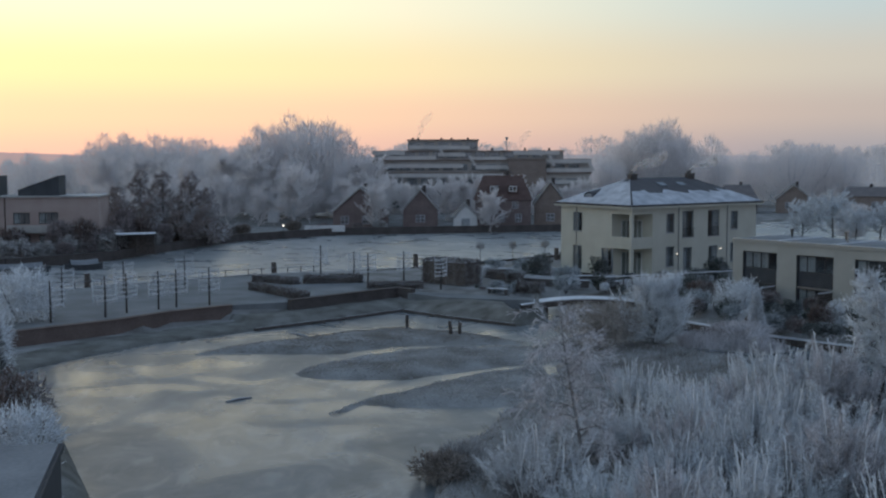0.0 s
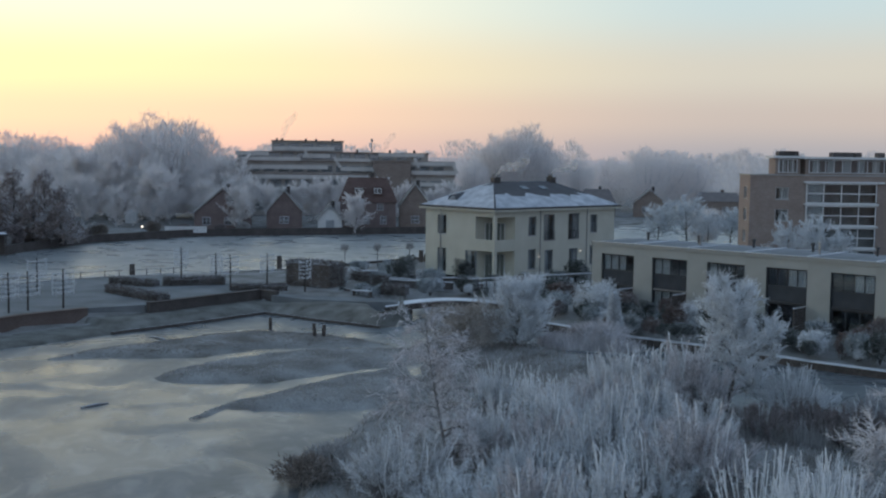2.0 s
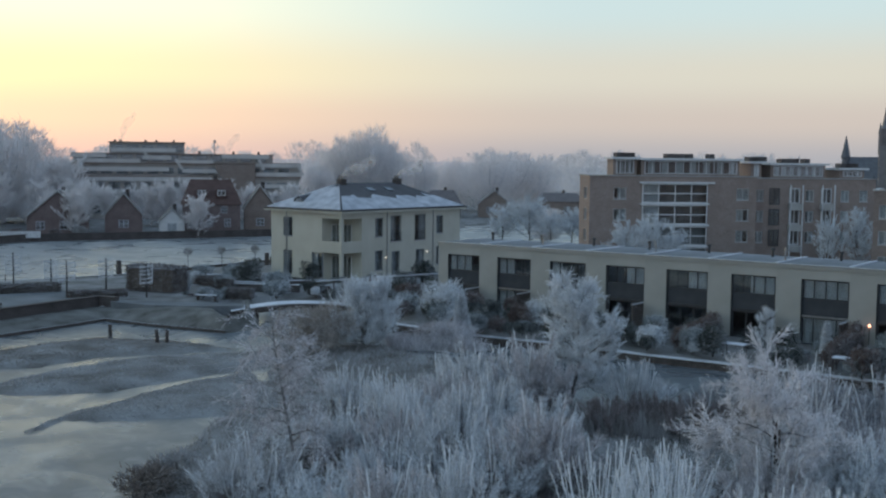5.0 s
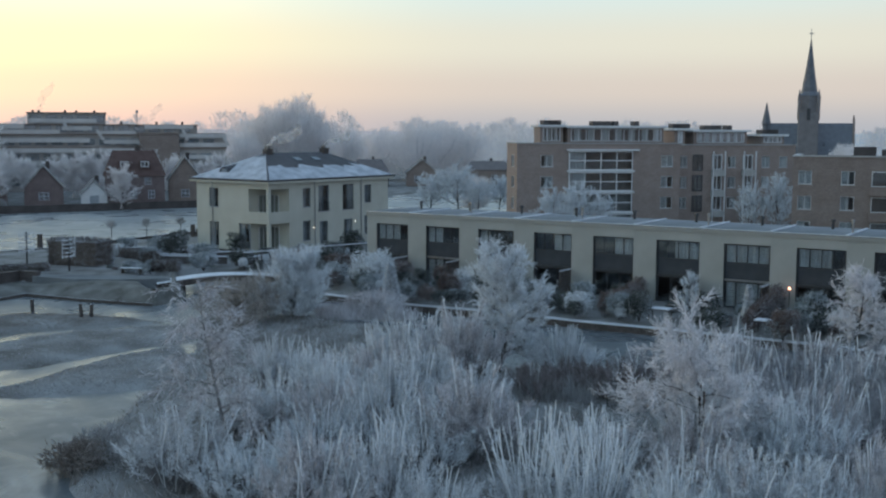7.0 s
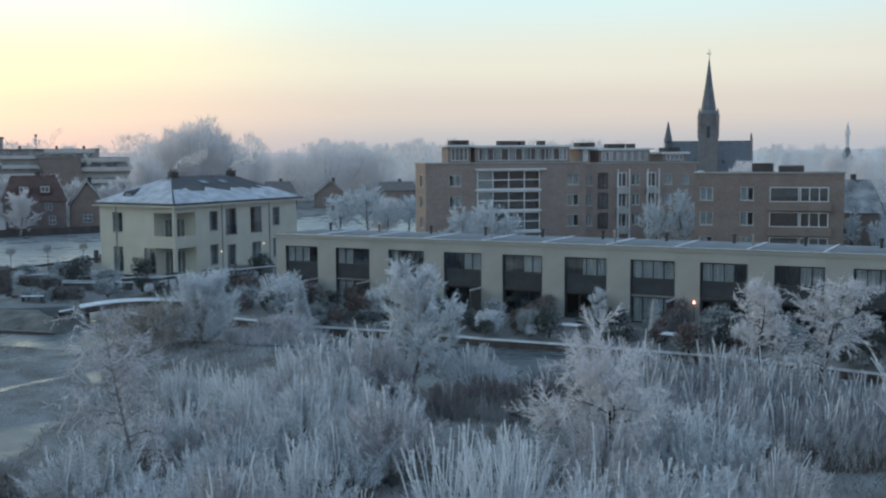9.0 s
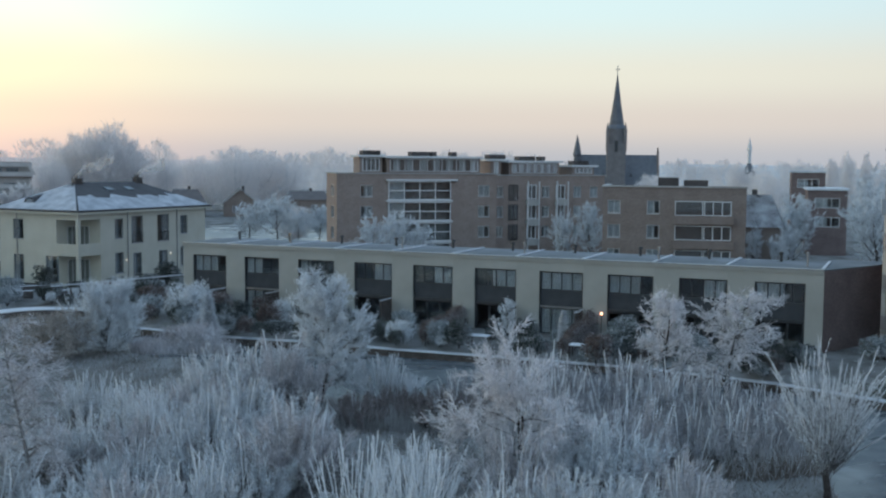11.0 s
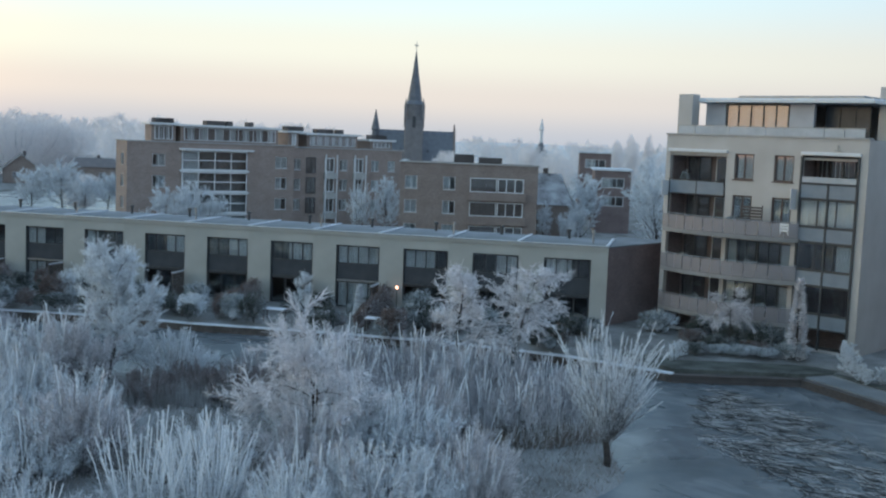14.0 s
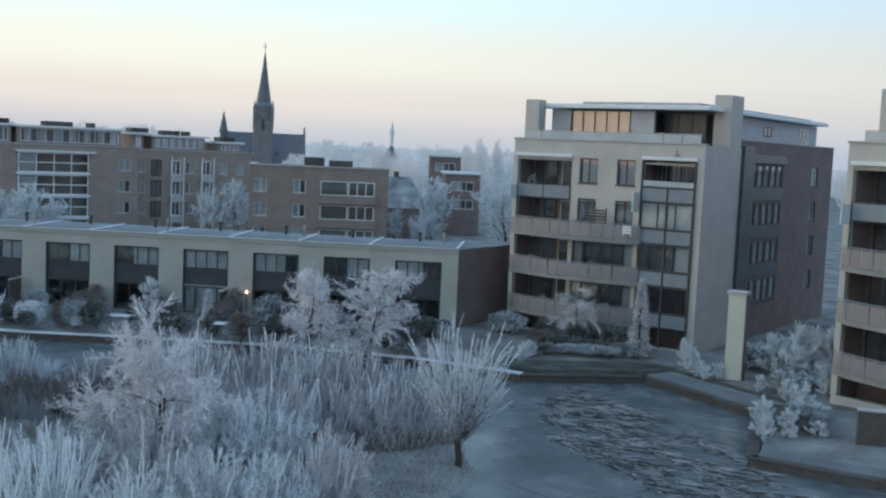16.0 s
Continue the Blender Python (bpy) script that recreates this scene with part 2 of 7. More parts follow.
BANK = surface("frosty_grass_bank", (0.10, 0.098, 0.088), (0.25, 0.255, 0.245), 0.95, 0.7, 9, 0.15, spec=0.1)
BARK = surface("bark", (0.035, 0.03, 0.028), (0.10, 0.09, 0.085), 0.9, 4, 30, 0.6, spec=0.15, frost=0.5)
EVERGREEN = surface("dark_evergreen", (0.045, 0.055, 0.047), (0.11, 0.12, 0.11), 0.85, 1.5, 14, 0.0, spec=0.2, island=0.35, frost=0.35)
FROST_EVERGREEN = surface("frosted_evergreen", (0.10, 0.13, 0.13), (0.42, 0.46, 0.48), 0.9, 1.5, 14, 0.0, spec=0.2, island=0.3, frost=0.7)
RUSSET = surface("russet_hedge_leaves", (0.09, 0.06, 0.05), (0.24, 0.19, 0.175), 0.9, 1.5, 14, 0.0, spec=0.15, island=0.3, frost=0.3)
HEDGE = surface("clipped_brown_hedge", (0.075, 0.062, 0.055), (0.20, 0.175, 0.16), 0.9, 1.2, 14, 0.0, spec=0.15, island=0.3, frost=0.45)
PINE = surface("frost_dusted_pine", (0.20, 0.155, 0.145), (0.41, 0.36, 0.34), 0.9, 1.2, 14, 0.0, spec=0.15, island=0.35, frost=0.5)
ROOF_DARK = surface("dark_house_roof", (0.075, 0.055, 0.05), (0.14, 0.11, 0.10), 0.8, 0.8, 18, 0.3, frost=0.12)
CREAM = surface("cream_render", (0.50, 0.49, 0.42), (0.59, 0.58, 0.51), 0.9, 0.5, 18, 0.1)
BEIGE = surface("beige_brick", (0.46, 0.43, 0.40), (0.56, 0.53, 0.50), 0.9, 0.5, 30, 0.1)
ROWBRICK = surface("pale_grey_brick", (0.355, 0.355, 0.325), (0.44, 0.44, 0.41), 0.9, 0.5, 30, 0.1)
REDBRICK = brickwork("red_brown_brick", (0.20, 0.152, 0.148), (0.28, 0.22, 0.212), (0.8, 0.8, 0.8))
BROWNBRICK = brickwork("brown_brick", (0.265, 0.208, 0.183), (0.345, 0.282, 0.252), (0.85, 0.85, 0.85))
# Lighter copy of the brown brick, with distant haze painted into its colour.
HAZED_BRICK = brickwork("haze_paled_brown_brick", (0.335, 0.262, 0.232), (0.42, 0.342, 0.308), (0.85, 0.85, 0.85))
DARKBRICK = brickwork("dark_quay_brick", (0.078, 0.068, 0.066), (0.14, 0.124, 0.12), (0.8, 0.8, 0.8))
QUAYBRICK = brickwork("red_quay_brick", (0.145, 0.108, 0.098), (0.215, 0.168, 0.155), (0.85, 0.85, 0.85))
CHURCHBRICK = brickwork("grey_church_brick", (0.20, 0.19, 0.195), (0.28, 0.265, 0.27), (0.9, 0.9, 0.9))
# Brick with rime on upward faces; its base is painted paler for distant haze.
HAZEBRICK = surface("haze_paled_rimed_brick", (0.36, 0.275, 0.255), (0.45, 0.37, 0.345), 0.9, 0.4, 8, 0.15, frost=0.4)
# Used far off: haze's paleness and low contrast painted into both colours.
PALE_BRICK = surface("haze_paled_grey_brown_brick", (0.38, 0.355, 0.335), (0.47, 0.445, 0.425), 0.9, 0.4, 8, 0.15)
PALE_CONCRETE = surface("hazed_pale_concrete", (0.52, 0.50, 0.485), (0.63, 0.61, 0.595), 0.9, 0.4, 8, 0.15)
RED_TILE = surface("dark_red_roof_tile", (0.105, 0.068, 0.062), (0.155, 0.105, 0.095), 0.85, 0.8, 18, 0.3, spec=0.15)
SLATE = surface("blue_grey_slate", (0.10, 0.11, 0.13), (0.16, 0.175, 0.20), 0.6, 0.8, 20, 0.2, frost=0.08)
PATCHY_TILE = surface("tiles_with_patchy_frost", (0.075, 0.07, 0.072), (0.46, 0.48, 0.51), 0.85, 0.55, 5, 0.3, spec=0.2)
ROOF_SNOW = surface("patchy_roof_frost", (0.34, 0.37, 0.42), (0.66, 0.69, 0.74), 0.9, 0.9, 9, 0.2, spec=0.2)
SNOW = surface("thin_snow", (0.58, 0.62, 0.68), (0.78, 0.81, 0.85), 0.9, 0.5, 8, 0.2, spec=0.2)
SNOWY_FELT = surface("frosted_roof_felt", (0.16, 0.178, 0.197), (0.30, 0.325, 0.355), 0.9, 0.25, 6, 0.15, spec=0.2)
PATH = surface("frosted_paving", (0.135, 0.147, 0.155), (0.25, 0.27, 0.285), 0.9, 0.3, 7, 0.3, spec=0.2)
SOIL = surface("dark_garden_soil", (0.05, 0.054, 0.048), (0.15, 0.16, 0.15), 0.95, 0.8, 8, 0.6, spec=0.1)
DARK_FRAME = surface("dark_painted_wood", (0.045, 0.048, 0.053), (0.07, 0.073, 0.078), 0.45, 2, 40, 0.05)
DARK_PANEL = surface("dark_grey_panel", (0.055, 0.060, 0.068), (0.08, 0.086, 0.095), 0.8, 1, 30, 0.05, spec=0.2)
WHITE = surface("white_paint", (0.66, 0.67, 0.68), (0.76, 0.77, 0.78), 0.5, 1.5, 30, 0.05)
PENTHOUSE = surface("pale_lilac_cladding", (0.42, 0.44, 0.48), (0.50, 0.52, 0.56), 0.5, 1, 20, 0.05)
GREY_PANEL = surface("pale_grey_panel", (0.19, 0.225, 0.265), (0.245, 0.285, 0.325), 0.45, 1, 20, 0.05)
CONCRETE = surface("concrete", (0.36, 0.35, 0.34), (0.50, 0.49, 0.47), 0.9, 0.8, 14, 0.2, frost=0.3)
DECK = surface("darker_concrete", (0.22, 0.215, 0.21), (0.31, 0.305, 0.30), 0.9, 0.8, 14, 0.2)
TIMBER = surface("weathered_timber", (0.06, 0.05, 0.045), (0.14, 0.12, 0.11), 0.9, 3, 40, 0.3, frost=0.6)
METAL = surface("grey_metal", (0.28, 0.29, 0.30), (0.40, 0.41, 0.42), 0.4, 2, 40, 0.05, metal=0.8)
CURTAIN = surface("pale_curtain", (0.66, 0.65, 0.62), (0.80, 0.79, 0.77), 0.9, 2, 20, 0.1)
# Terrace rooms: darker copy of the room colour, with indoor dimness painted in.
DIM_ROOM = surface("darkened_room", (0.16, 0.16, 0.165), (0.25, 0.25, 0.25), 0.9, 1, 10, 0.0)
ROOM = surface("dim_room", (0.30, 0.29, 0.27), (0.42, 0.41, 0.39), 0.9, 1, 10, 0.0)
GLASS = glazing("window_glass", (0.84, 0.87, 0.89), 0.13)
BALCONY_GLASS = surface("frosted_balcony_glass", (0.36, 0.39, 0.42), (0.50, 0.53, 0.56), 0.3, 1, 15, 0.05)
TINTED_PANE = surface("dark_bay_cladding", (0.055, 0.064, 0.078), (0.085, 0.095, 0.11), 0.25, 1, 15, 0.05)
LAMP_WARM = glow("lit_lamp", (1.0, 0.88, 0.7), 2.4)


# ---- mesh tools ----
class Geo:
    """Gathers vertices and faces for one mesh."""

    def __init__(self):
        self.v, self.f, self.n = [], [], 0

    def add(self, verts, faces):
        self.v.append(np.asarray(verts, float).reshape(-1, 3))
        self.f.extend([tuple(i + self.n for i in q) for q in faces])
        self.n += len(self.v[-1])
        return self

    def box(self, x0, y0, z0, x1, y1, z1, m=None):
        p = [(x, y, z) for z in (z0, z1) for x, y in ((x0, y0), (x1, y0), (x1, y1), (x0, y1))]
        if m is not None:
            p = [m @ Vector(q) for q in p]
        return self.add(p, [(3, 2, 1, 0), (4, 5, 6, 7), (0, 1, 5, 4), (1, 2, 6, 5), (2, 3, 7, 6), (3, 0, 4, 7)])

    def block(self, x0, y0, z0, x1, y1, z1, c=0.03):
        """A box with chamfered upright and top edges."""
        ring = lambda i, z: [(x0 + i + c, y0 + i, z), (x1 - i - c, y0 + i, z), (x1 - i, y0 + i + c, z), (x1 - i, y1 - i - c, z),
                             (x1 - i - c, y1 - i, z), (x0 + i + c, y1 - i, z), (x0 + i, y1 - i - c, z), (x0 + i, y0 + i + c, z)]
        p = ring(0, z0) + ring(0, z1 - c) + ring(c, z1)
        q = [tuple(range(7, -1, -1)), tuple(range(16, 24))]
        for k in (0, 8):
            q += [(k + i, k + (i + 1) % 8, k + 8 + (i + 1) % 8, k + 8 + i) for i in range(8)]
        return self.add(p, q)

    def prism(self, outline, z0, z1):
        k = len(outline)
        p = [(x, y, z0) for x, y in outline] + [(x, y, z1) for x, y in outline]
        return self.add(p, [tuple(range(k - 1, -1, -1)), tuple(range(k, 2 * k))] + [(i, (i + 1) % k, k + (i + 1) % k, k + i) for i in range(k)])

    def tube(self, pts, radii, sides=6):
        pts = np.asarray(pts, float)
        k = len(pts)
        d = np.gradient(pts, axis=0)
        d /= np.linalg.norm(d, axis=1)[:, None] + 1e-9
        ref = np.where(np.abs(d[:, 2:3]) > 0.9, [[1.0, 0, 0]], [[0, 0, 1.0]])
        a = np.cross(d, ref)
        a /= np.linalg.norm(a, axis=1)[:, None] + 1e-9
        b = np.cross(d, a)
        ang = np.arange(sides) * 2 * math.pi / sides
        ring = pts[:, None] + np.asarray(radii, float)[:, None, None] * (np.cos(ang)[None, :, None] * a[:, None] + np.sin(ang)[None, :, None] * b[:, None])
        q = [(i * sides + j, i * sides + (j + 1) % sides, (i + 1) * sides + (j + 1) % sides, (i + 1) * sides + j) for i in range(k - 1) for j in range(sides)]
        q += [tuple(range(sides - 1, -1, -1)), tuple(range((k - 1) * sides, k * sides))]
        return self.add(ring.reshape(-1, 3), q)

    def spikes(self, root, tip, r):
        """Many slim three-sided spikes at once."""
        root, tip = np.asarray(root, float), np.asarray(tip, float)
        k = len(root)
        r = np.broadcast_to(np.asarray(r, float), (k,))[:, None]
        d = tip - root
        d /= np.linalg.norm(d, axis=1)[:, None] + 1e-9
        ref = np.where(np.abs(d[:, 2:3]) > 0.9, [[1.0, 0, 0]], [[0, 0, 1.0]])
        a = np.cross(d, ref)
        a /= np.linalg.norm(a, axis=1)[:, None] + 1e-9
        b = np.cross(d, a)
        p = np.stack([root + a * r, root + (-0.5 * a + 0.87 * b) * r, root + (-0.5 * a - 0.87 * b) * r, tip], 1)
        i = np.arange(k)[:, None] * 4 + self.n
        q = np.concatenate([i + [0, 1, 3], i + [1, 2, 3], i + [2, 0, 3]], 0)
        self.v.append(p.reshape(-1, 3))
        self.f.extend(map(tuple, q.tolist()))
        self.n += 4 * k
        return self

    def mesh(self, name, material, smooth=False):
        me = bpy.data.meshes.new(name)
        me.from_pydata(np.concatenate(self.v).tolist() if self.v else [], [], self.f)
        me.materials.append(material)
        if smooth:
            me.shade_smooth()
        me.update()
        return me


def part(name, geo, material, parent, label="", m=None, smooth=False):
    ob = new(name, geo.mesh(name, material, smooth) if isinstance(geo, Geo) else geo)
    ob.parent = parent
    if m is not None:
        ob.matrix_basis = m
    return tagged(ob, label)


def thing(name, label, category, m=None, group="", kind=""):
    ob = new(name)
    ob.empty_display_size = 0.3
    if m is not None:
        ob.matrix_basis = m
    return tagged(ob, label, category, group, kind)


def solid(name, geo, material, label, category="", m=None, group="", kind="", smooth=False):
    ob = new(name, geo.mesh(name, material, smooth))
    if m is not None:
        ob.matrix_basis = m
    return tagged(ob, label, category, group, kind)


def wall(parent, m, length, height, holes, material, thick=0.3, name="wall", label="", z0=0.0):
    """A wall along local x, its outer face at y = 0, with real openings (u0, u1, z0, z1)."""
    us = sorted({0.0, length, *[h[0] for h in holes], *[h[1] for h in holes]})
    zs = sorted({z0, height, *[h[2] for h in holes], *[h[3] for h in holes]})
    g = Geo()
    for a, b in zip(us, us[1:]):
        start = None
        for c, d in [*zip(zs, zs[1:]), (height, None)]:
            inside = d is None or any(h[0] <= (a + b) / 2 <= h[1] and h[2] <= (c + d) / 2 <= h[3] for h in holes)
            if inside and start is not None:
                g.box(a, 0, start, b, thick, c)
                start = None
            elif not inside and start is None:
                start = c
    return part(name, g, material, parent, label, m)


def window(parent, m, u0, u1, z0, z1, nx=2, nz=1, material=None, deep=0.12, curtain=0.0, bar=0.06, sill=None, name="window", pane=None):
    """A framed window in an opening; panes, curtain and sill are its pieces."""
    material = material or DARK_FRAME
    g = Geo()
    w, h = u1 - u0, z1 - z0
    ring = [(u, y, z) for y in (deep, deep + 0.07) for k in (0, bar) for u, z in ((u0 + k, z0 + k), (u1 - k, z0 + k), (u1 - k, z1 - k), (u0 + k, z1 - k))]
    faces = []
    for i in range(4):
        j = (i + 1) % 4
        faces += [(i, j, 4 + j, 4 + i), (8 + j, 8 + i, 12 + i, 12 + j), (j, i, 8 + i, 8 + j), (4 + i, 4 + j, 12 + j, 12 + i)]
    g.add(ring, faces)
    ob = part(name, g, material, parent, "", m)
    for i in range(1, nx):
        c = u0 + w * i / nx
        part("mullion", Geo().box(c - bar / 2, deep + 0.004, z0 + bar, c + bar / 2, deep + 0.066, z1 - bar), material, ob)
    for i in range(1, nz):
        c = z0 + h * i / nz
        part("glazing_bar", Geo().box(u0 + bar, deep + 0.008, c - bar / 2, u1 - bar, deep + 0.062, c + bar / 2), material, ob)
    part("pane", Geo().box(u0 + bar / 2, deep + 0.03, z0 + bar / 2, u1 - bar / 2, deep + 0.04, z1 - bar / 2), pane or GLASS, ob)
    if curtain:
        c = Geo()
        side = curtain < 0
        k, span = 14, w * abs(curtain)
        xs = np.linspace(0, span, k)
        x = (u1 - span + xs) if side else (u0 + xs)
        y = deep + 0.16 + 0.04 * np.cos(np.arange(k) * math.pi)
        c.add([(x[i], y[i], z) for i in range(k) for z in (z0, z1)], [(2 * i, 2 * i + 2, 2 * i + 3, 2 * i + 1) for i in range(k - 1)])
        part("curtain", c, CURTAIN, ob, "pale drawn curtain")
    if sill:
        part("sill", Geo().box(u0 - 0.08, -0.06, z0 - 0.08, u1 + 0.08, deep, z0 - 0.003), sill, ob)
    return ob


# ---- ground, ice, quays ----
WATER = -0.9
POND = [(-30, 66), (-27.5, 73), (-25.4, 77.2), (-22.6, 81.6), (-19.1, 84.9), (-15.8, 88.5), (-12.5, 91.5), (-9, 94.7), (-6.2, 97.7), (-3.6, 99.8), (0.9, 95.2), (6.9, 90.6), (9.2, 96), (10, 108), (14, 110), (14.4, 97),
        (18.9, 90.6), (25.1, 82.0), (30.7, 76.3), (34.5, 71.1), (38.7, 66.4), (45.5, 58.1), (50.4, 49.6), (52.5, 42.3),
        (58.7, 37.3), (56.0, 28.2), (46.8, 23.6), (48.1, 17.9), (49.4, 12.4), (0, 16), (-10, 30), (-14.2, 43.2), (-18.9, 53.3), (-26.5, 68.0)]
# the sloping grass between the quay wall and the ice
WESTBANK = [(-34, 68), (-27.5, 72), (-25.4, 76.4), (-22.6, 80.8), (-19.1, 84.1), (-14.9, 88.6), (-18.2, 93.3), (-22.4, 89.2), (-25.6, 84.6), (-28.9, 81.4), (-33, 77.6)]
CANAL = [(-320, 40), (-120, 70), (-60, 90), (-41.5, 102.2), (-34.2, 109.5), (-21.3, 120.1), (-1.5, 128.3), (6, 136), (14, 143), (32, 150), (48, 147), (56, 152),
         (64, 168), (78, 178), (140, 196), (320, 215), (320, 285), (110, 252), (60, 226), (22, 206), (-19, 197), (-34, 182), (-39.5, 168), (-45, 149), (-55, 137.5), (-120, 122), (-320, 95)]
MARSH = [(11, 81), (6.7, 72.7), (5.3, 63.9), (2.2, 58.3), (-0.4, 50.5), (-1, 44), (2, 36), (8, 28), (20, 24), (29, 27), (35.5, 30), (39, 34.5), (41.5, 40), (43, 44), (40, 47), (34, 52),
         (27, 51), (24.5, 57), (22, 66), (23, 74), (16, 83)]
ISLES = [[(-18.0, 77.1), (-16.2, 81.0), (-11.5, 84.3), (-8.3, 87.0), (-3.9, 90), (3.5, 86), (7.1, 81.5), (2.0, 81.1), (-3.4, 80.4), (-7.4, 77.4), (-13.5, 77.5)],
         [(-10.0, 70.2), (-8.6, 73.6), (-5.7, 77.0), (-0.1, 80.6), (7.1, 81.0), (11, 84), (9, 75), (2.5, 71.7), (-2.2, 68.4), (-8.0, 68.7)],
         [(-6.5, 59.0), (-5.8, 61.1), (-4.4, 63.4), (-2.1, 65.8), (2.5, 70.8), (6.8, 73.7), (7, 62), (2.8, 60.7), (-2.9, 60.8), (-4.3, 61.6), (-5.6, 58.8)],
         [(-0.9, 53.8), (1.2, 54.6), (1.6, 53.6), (0.2, 53.3)]]


def to_edge(pts, poly):
    """Signed distance to a polygon, positive inside."""
    p, a = pts[:, None], np.asarray(poly, float)[None]
    b = np.roll(a, -1, 1)
    ab, ap = b - a, p - a
    t = np.clip((ap * ab).sum(2) / ((ab * ab).sum(2) + 1e-9), 0, 1)
    d = np.sqrt(((ap - ab * t[..., None]) ** 2).sum(2)).min(1)
    cross = (a[..., 1] > p[..., 1]) != (b[..., 1] > p[..., 1])
    hit = cross & (p[..., 0] < (b[..., 0] - a[..., 0]) * (p[..., 1] - a[..., 1]) / (b[..., 1] - a[..., 1] + 1e-12) + a[..., 0])
    return np.where(hit.sum(1) % 2 == 1, d, -d)


def smooth_noise(x, y, s, seed):
    return np.array([noise.noise((a / s, b / s, seed)) for a, b in zip(x, y)])


def step(x, a, b):
    t = np.clip((x - a) / (b - a), 0, 1)
    return t * t * (3 - 2 * t)


def ground_height(pts):
    x, y = pts[:, 0], pts[:, 1]
    near = (np.abs(x) < 150) & (y > -20) & (y < 260)
    n1, n2 = np.zeros(len(pts)), np.zeros(len(pts))
    n1[near], n2[near] = smooth_noise(x[near], y[near], 6.0, 3.0), smooth_noise(x[near], y[near], 1.7, 9.0)
    pond, canal = to_edge(pts, POND), to_edge(pts, CANAL)
    z = 0.05 + 0.06 * n1 - 0.45 * step(y, 150, 190)
    z += 0.35 * step(-to_edge(pts, [(-45, 80), (-32.6, 78.4), (-29.1, 81.8), (-25.8, 85), (-22.6, 89.6), (-18.3, 93.6), (-12, 97), (-3, 101.4), (8, 92.5), (8, 130), (-20, 122)]), 0.5, -1.5)
    shore = step(pond, -6.0, -0.4) * step(x + 0.25 * (y - 90), 10, 18)
    z = z - 0.42 * shore
    west = (x < 8.5) & (y > 66)
    near_left = (x < -5) & (y > 15) & (y <= 66)
    z = z + (-1.9 - z) * (np.where(west, step(pond, -4.6, -0.4), 0) + np.where(near_left, step(pond, -1.4, 0.2), 0))
    z = z + (-1.9 - z) * step(np.maximum(pond, canal), -0.7, 0.8)
    low = to_edge(pts, WESTBANK)
    z = np.where(low > 0, np.minimum(z, -0.98 + np.minimum(0.10 * np.maximum(-pond, 0), 0.40) + 0.05 * n2), z)
    foot = to_edge(pts, [(-18, 88), (-13.3, 95.0), (-9.4, 98.9), (-7.0, 101.4), (-4.3, 104.0), (-1.4, 101.2), (2, 94), (-4, 96)])
    z = np.where(foot > 0, np.minimum(z, -0.3), z)
    marsh = step(to_edge(pts, MARSH) + 0.7 * n1, -0.5, 1.2)
    z = np.maximum(z, -1.4 + marsh * (0.72 + 0.10 * n1 + 0.06 * n2))
    for k, isle in enumerate(ISLES):
        d = to_edge(pts, isle) + 0.35 * n1 + 0.3 * n2
        z = np.maximum(z, -1.15 + np.minimum(0.19 * (d + 1.25), 0.56) + 0.04 * n2 - 5 * (d < -3))
    return z


def axis(lo, hi, fine, far_lo, far_hi):
    mid = list(np.arange(lo, hi + 0.01, fine))
    left, right, s = [], [], fine
    while (left[-1] if left else lo) > far_lo:
        s *= 1.35
        left.append((left[-1] if left else lo) - s)
    s = fine
    while (right[-1] if right else hi) < far_hi:
        s *= 1.35
        right.append((right[-1] if right else hi) + s)
    return np.array(left[::-1] + mid + right)


gx, gy = axis(-62, 100, 0.9, -2500, 2500), axis(12, 205, 0.9, -1200, 3500)
grid = np.stack(np.meshgrid(gx, gy), -1).reshape(-1, 2)
gz = ground_height(grid)
nx = len(gx)
g = Geo()
g.add(np.column_stack([grid, gz]), [(j * nx + i, j * nx + i + 1, (j + 1) * nx + i + 1, (j + 1) * nx + i) for j in range(len(gy) - 1) for i in range(nx - 1)])
solid("ground", g, GROUND, "frost-covered grass and bare soil", "ground", kind="structure", smooth=True)
solid("water", Geo().add([(-38, 5, WATER), (330, 5, WATER), (330, 101, WATER), (-38, 101, WATER)], [(0, 1, 2, 3)]), ICE,
      "frozen pond with grey frosty ice", "ice", kind="structure")
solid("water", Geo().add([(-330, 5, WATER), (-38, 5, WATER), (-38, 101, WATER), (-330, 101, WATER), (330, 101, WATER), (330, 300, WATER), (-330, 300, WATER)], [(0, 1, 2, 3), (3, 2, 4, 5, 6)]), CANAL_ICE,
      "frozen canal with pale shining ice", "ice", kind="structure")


def quay(name, pts, z0, z1, thick, material, label, cap=None, step_h=0.12):
    """A wall that follows a line, with a proud capping."""
    top = Geo()
    body = Geo()
    for (xa, ya), (xb, yb) in zip(pts, pts[1:]):
        d = Vector((xb - xa, yb - ya, 0))
        m = Matrix.Translation((xa, ya, 0)) @ Matrix.Rotation(math.atan2(d.y, d.x), 4, "Z")
        body.box(-0.02, -thick / 2, z0, d.length + 0.02, thick / 2, z1, m)
        if cap:
            top.box(-0.05, -thick / 2 - 0.08, z1 + 0.003, d.length + 0.05, thick / 2 + 0.08, z1 + step_h, m)
    base = thing(name, label, "quay wall", kind="structure")
    part("wall", body, material, base)
    if cap:
        part("coping", top, cap, base, "pale frosted coping")
    return base


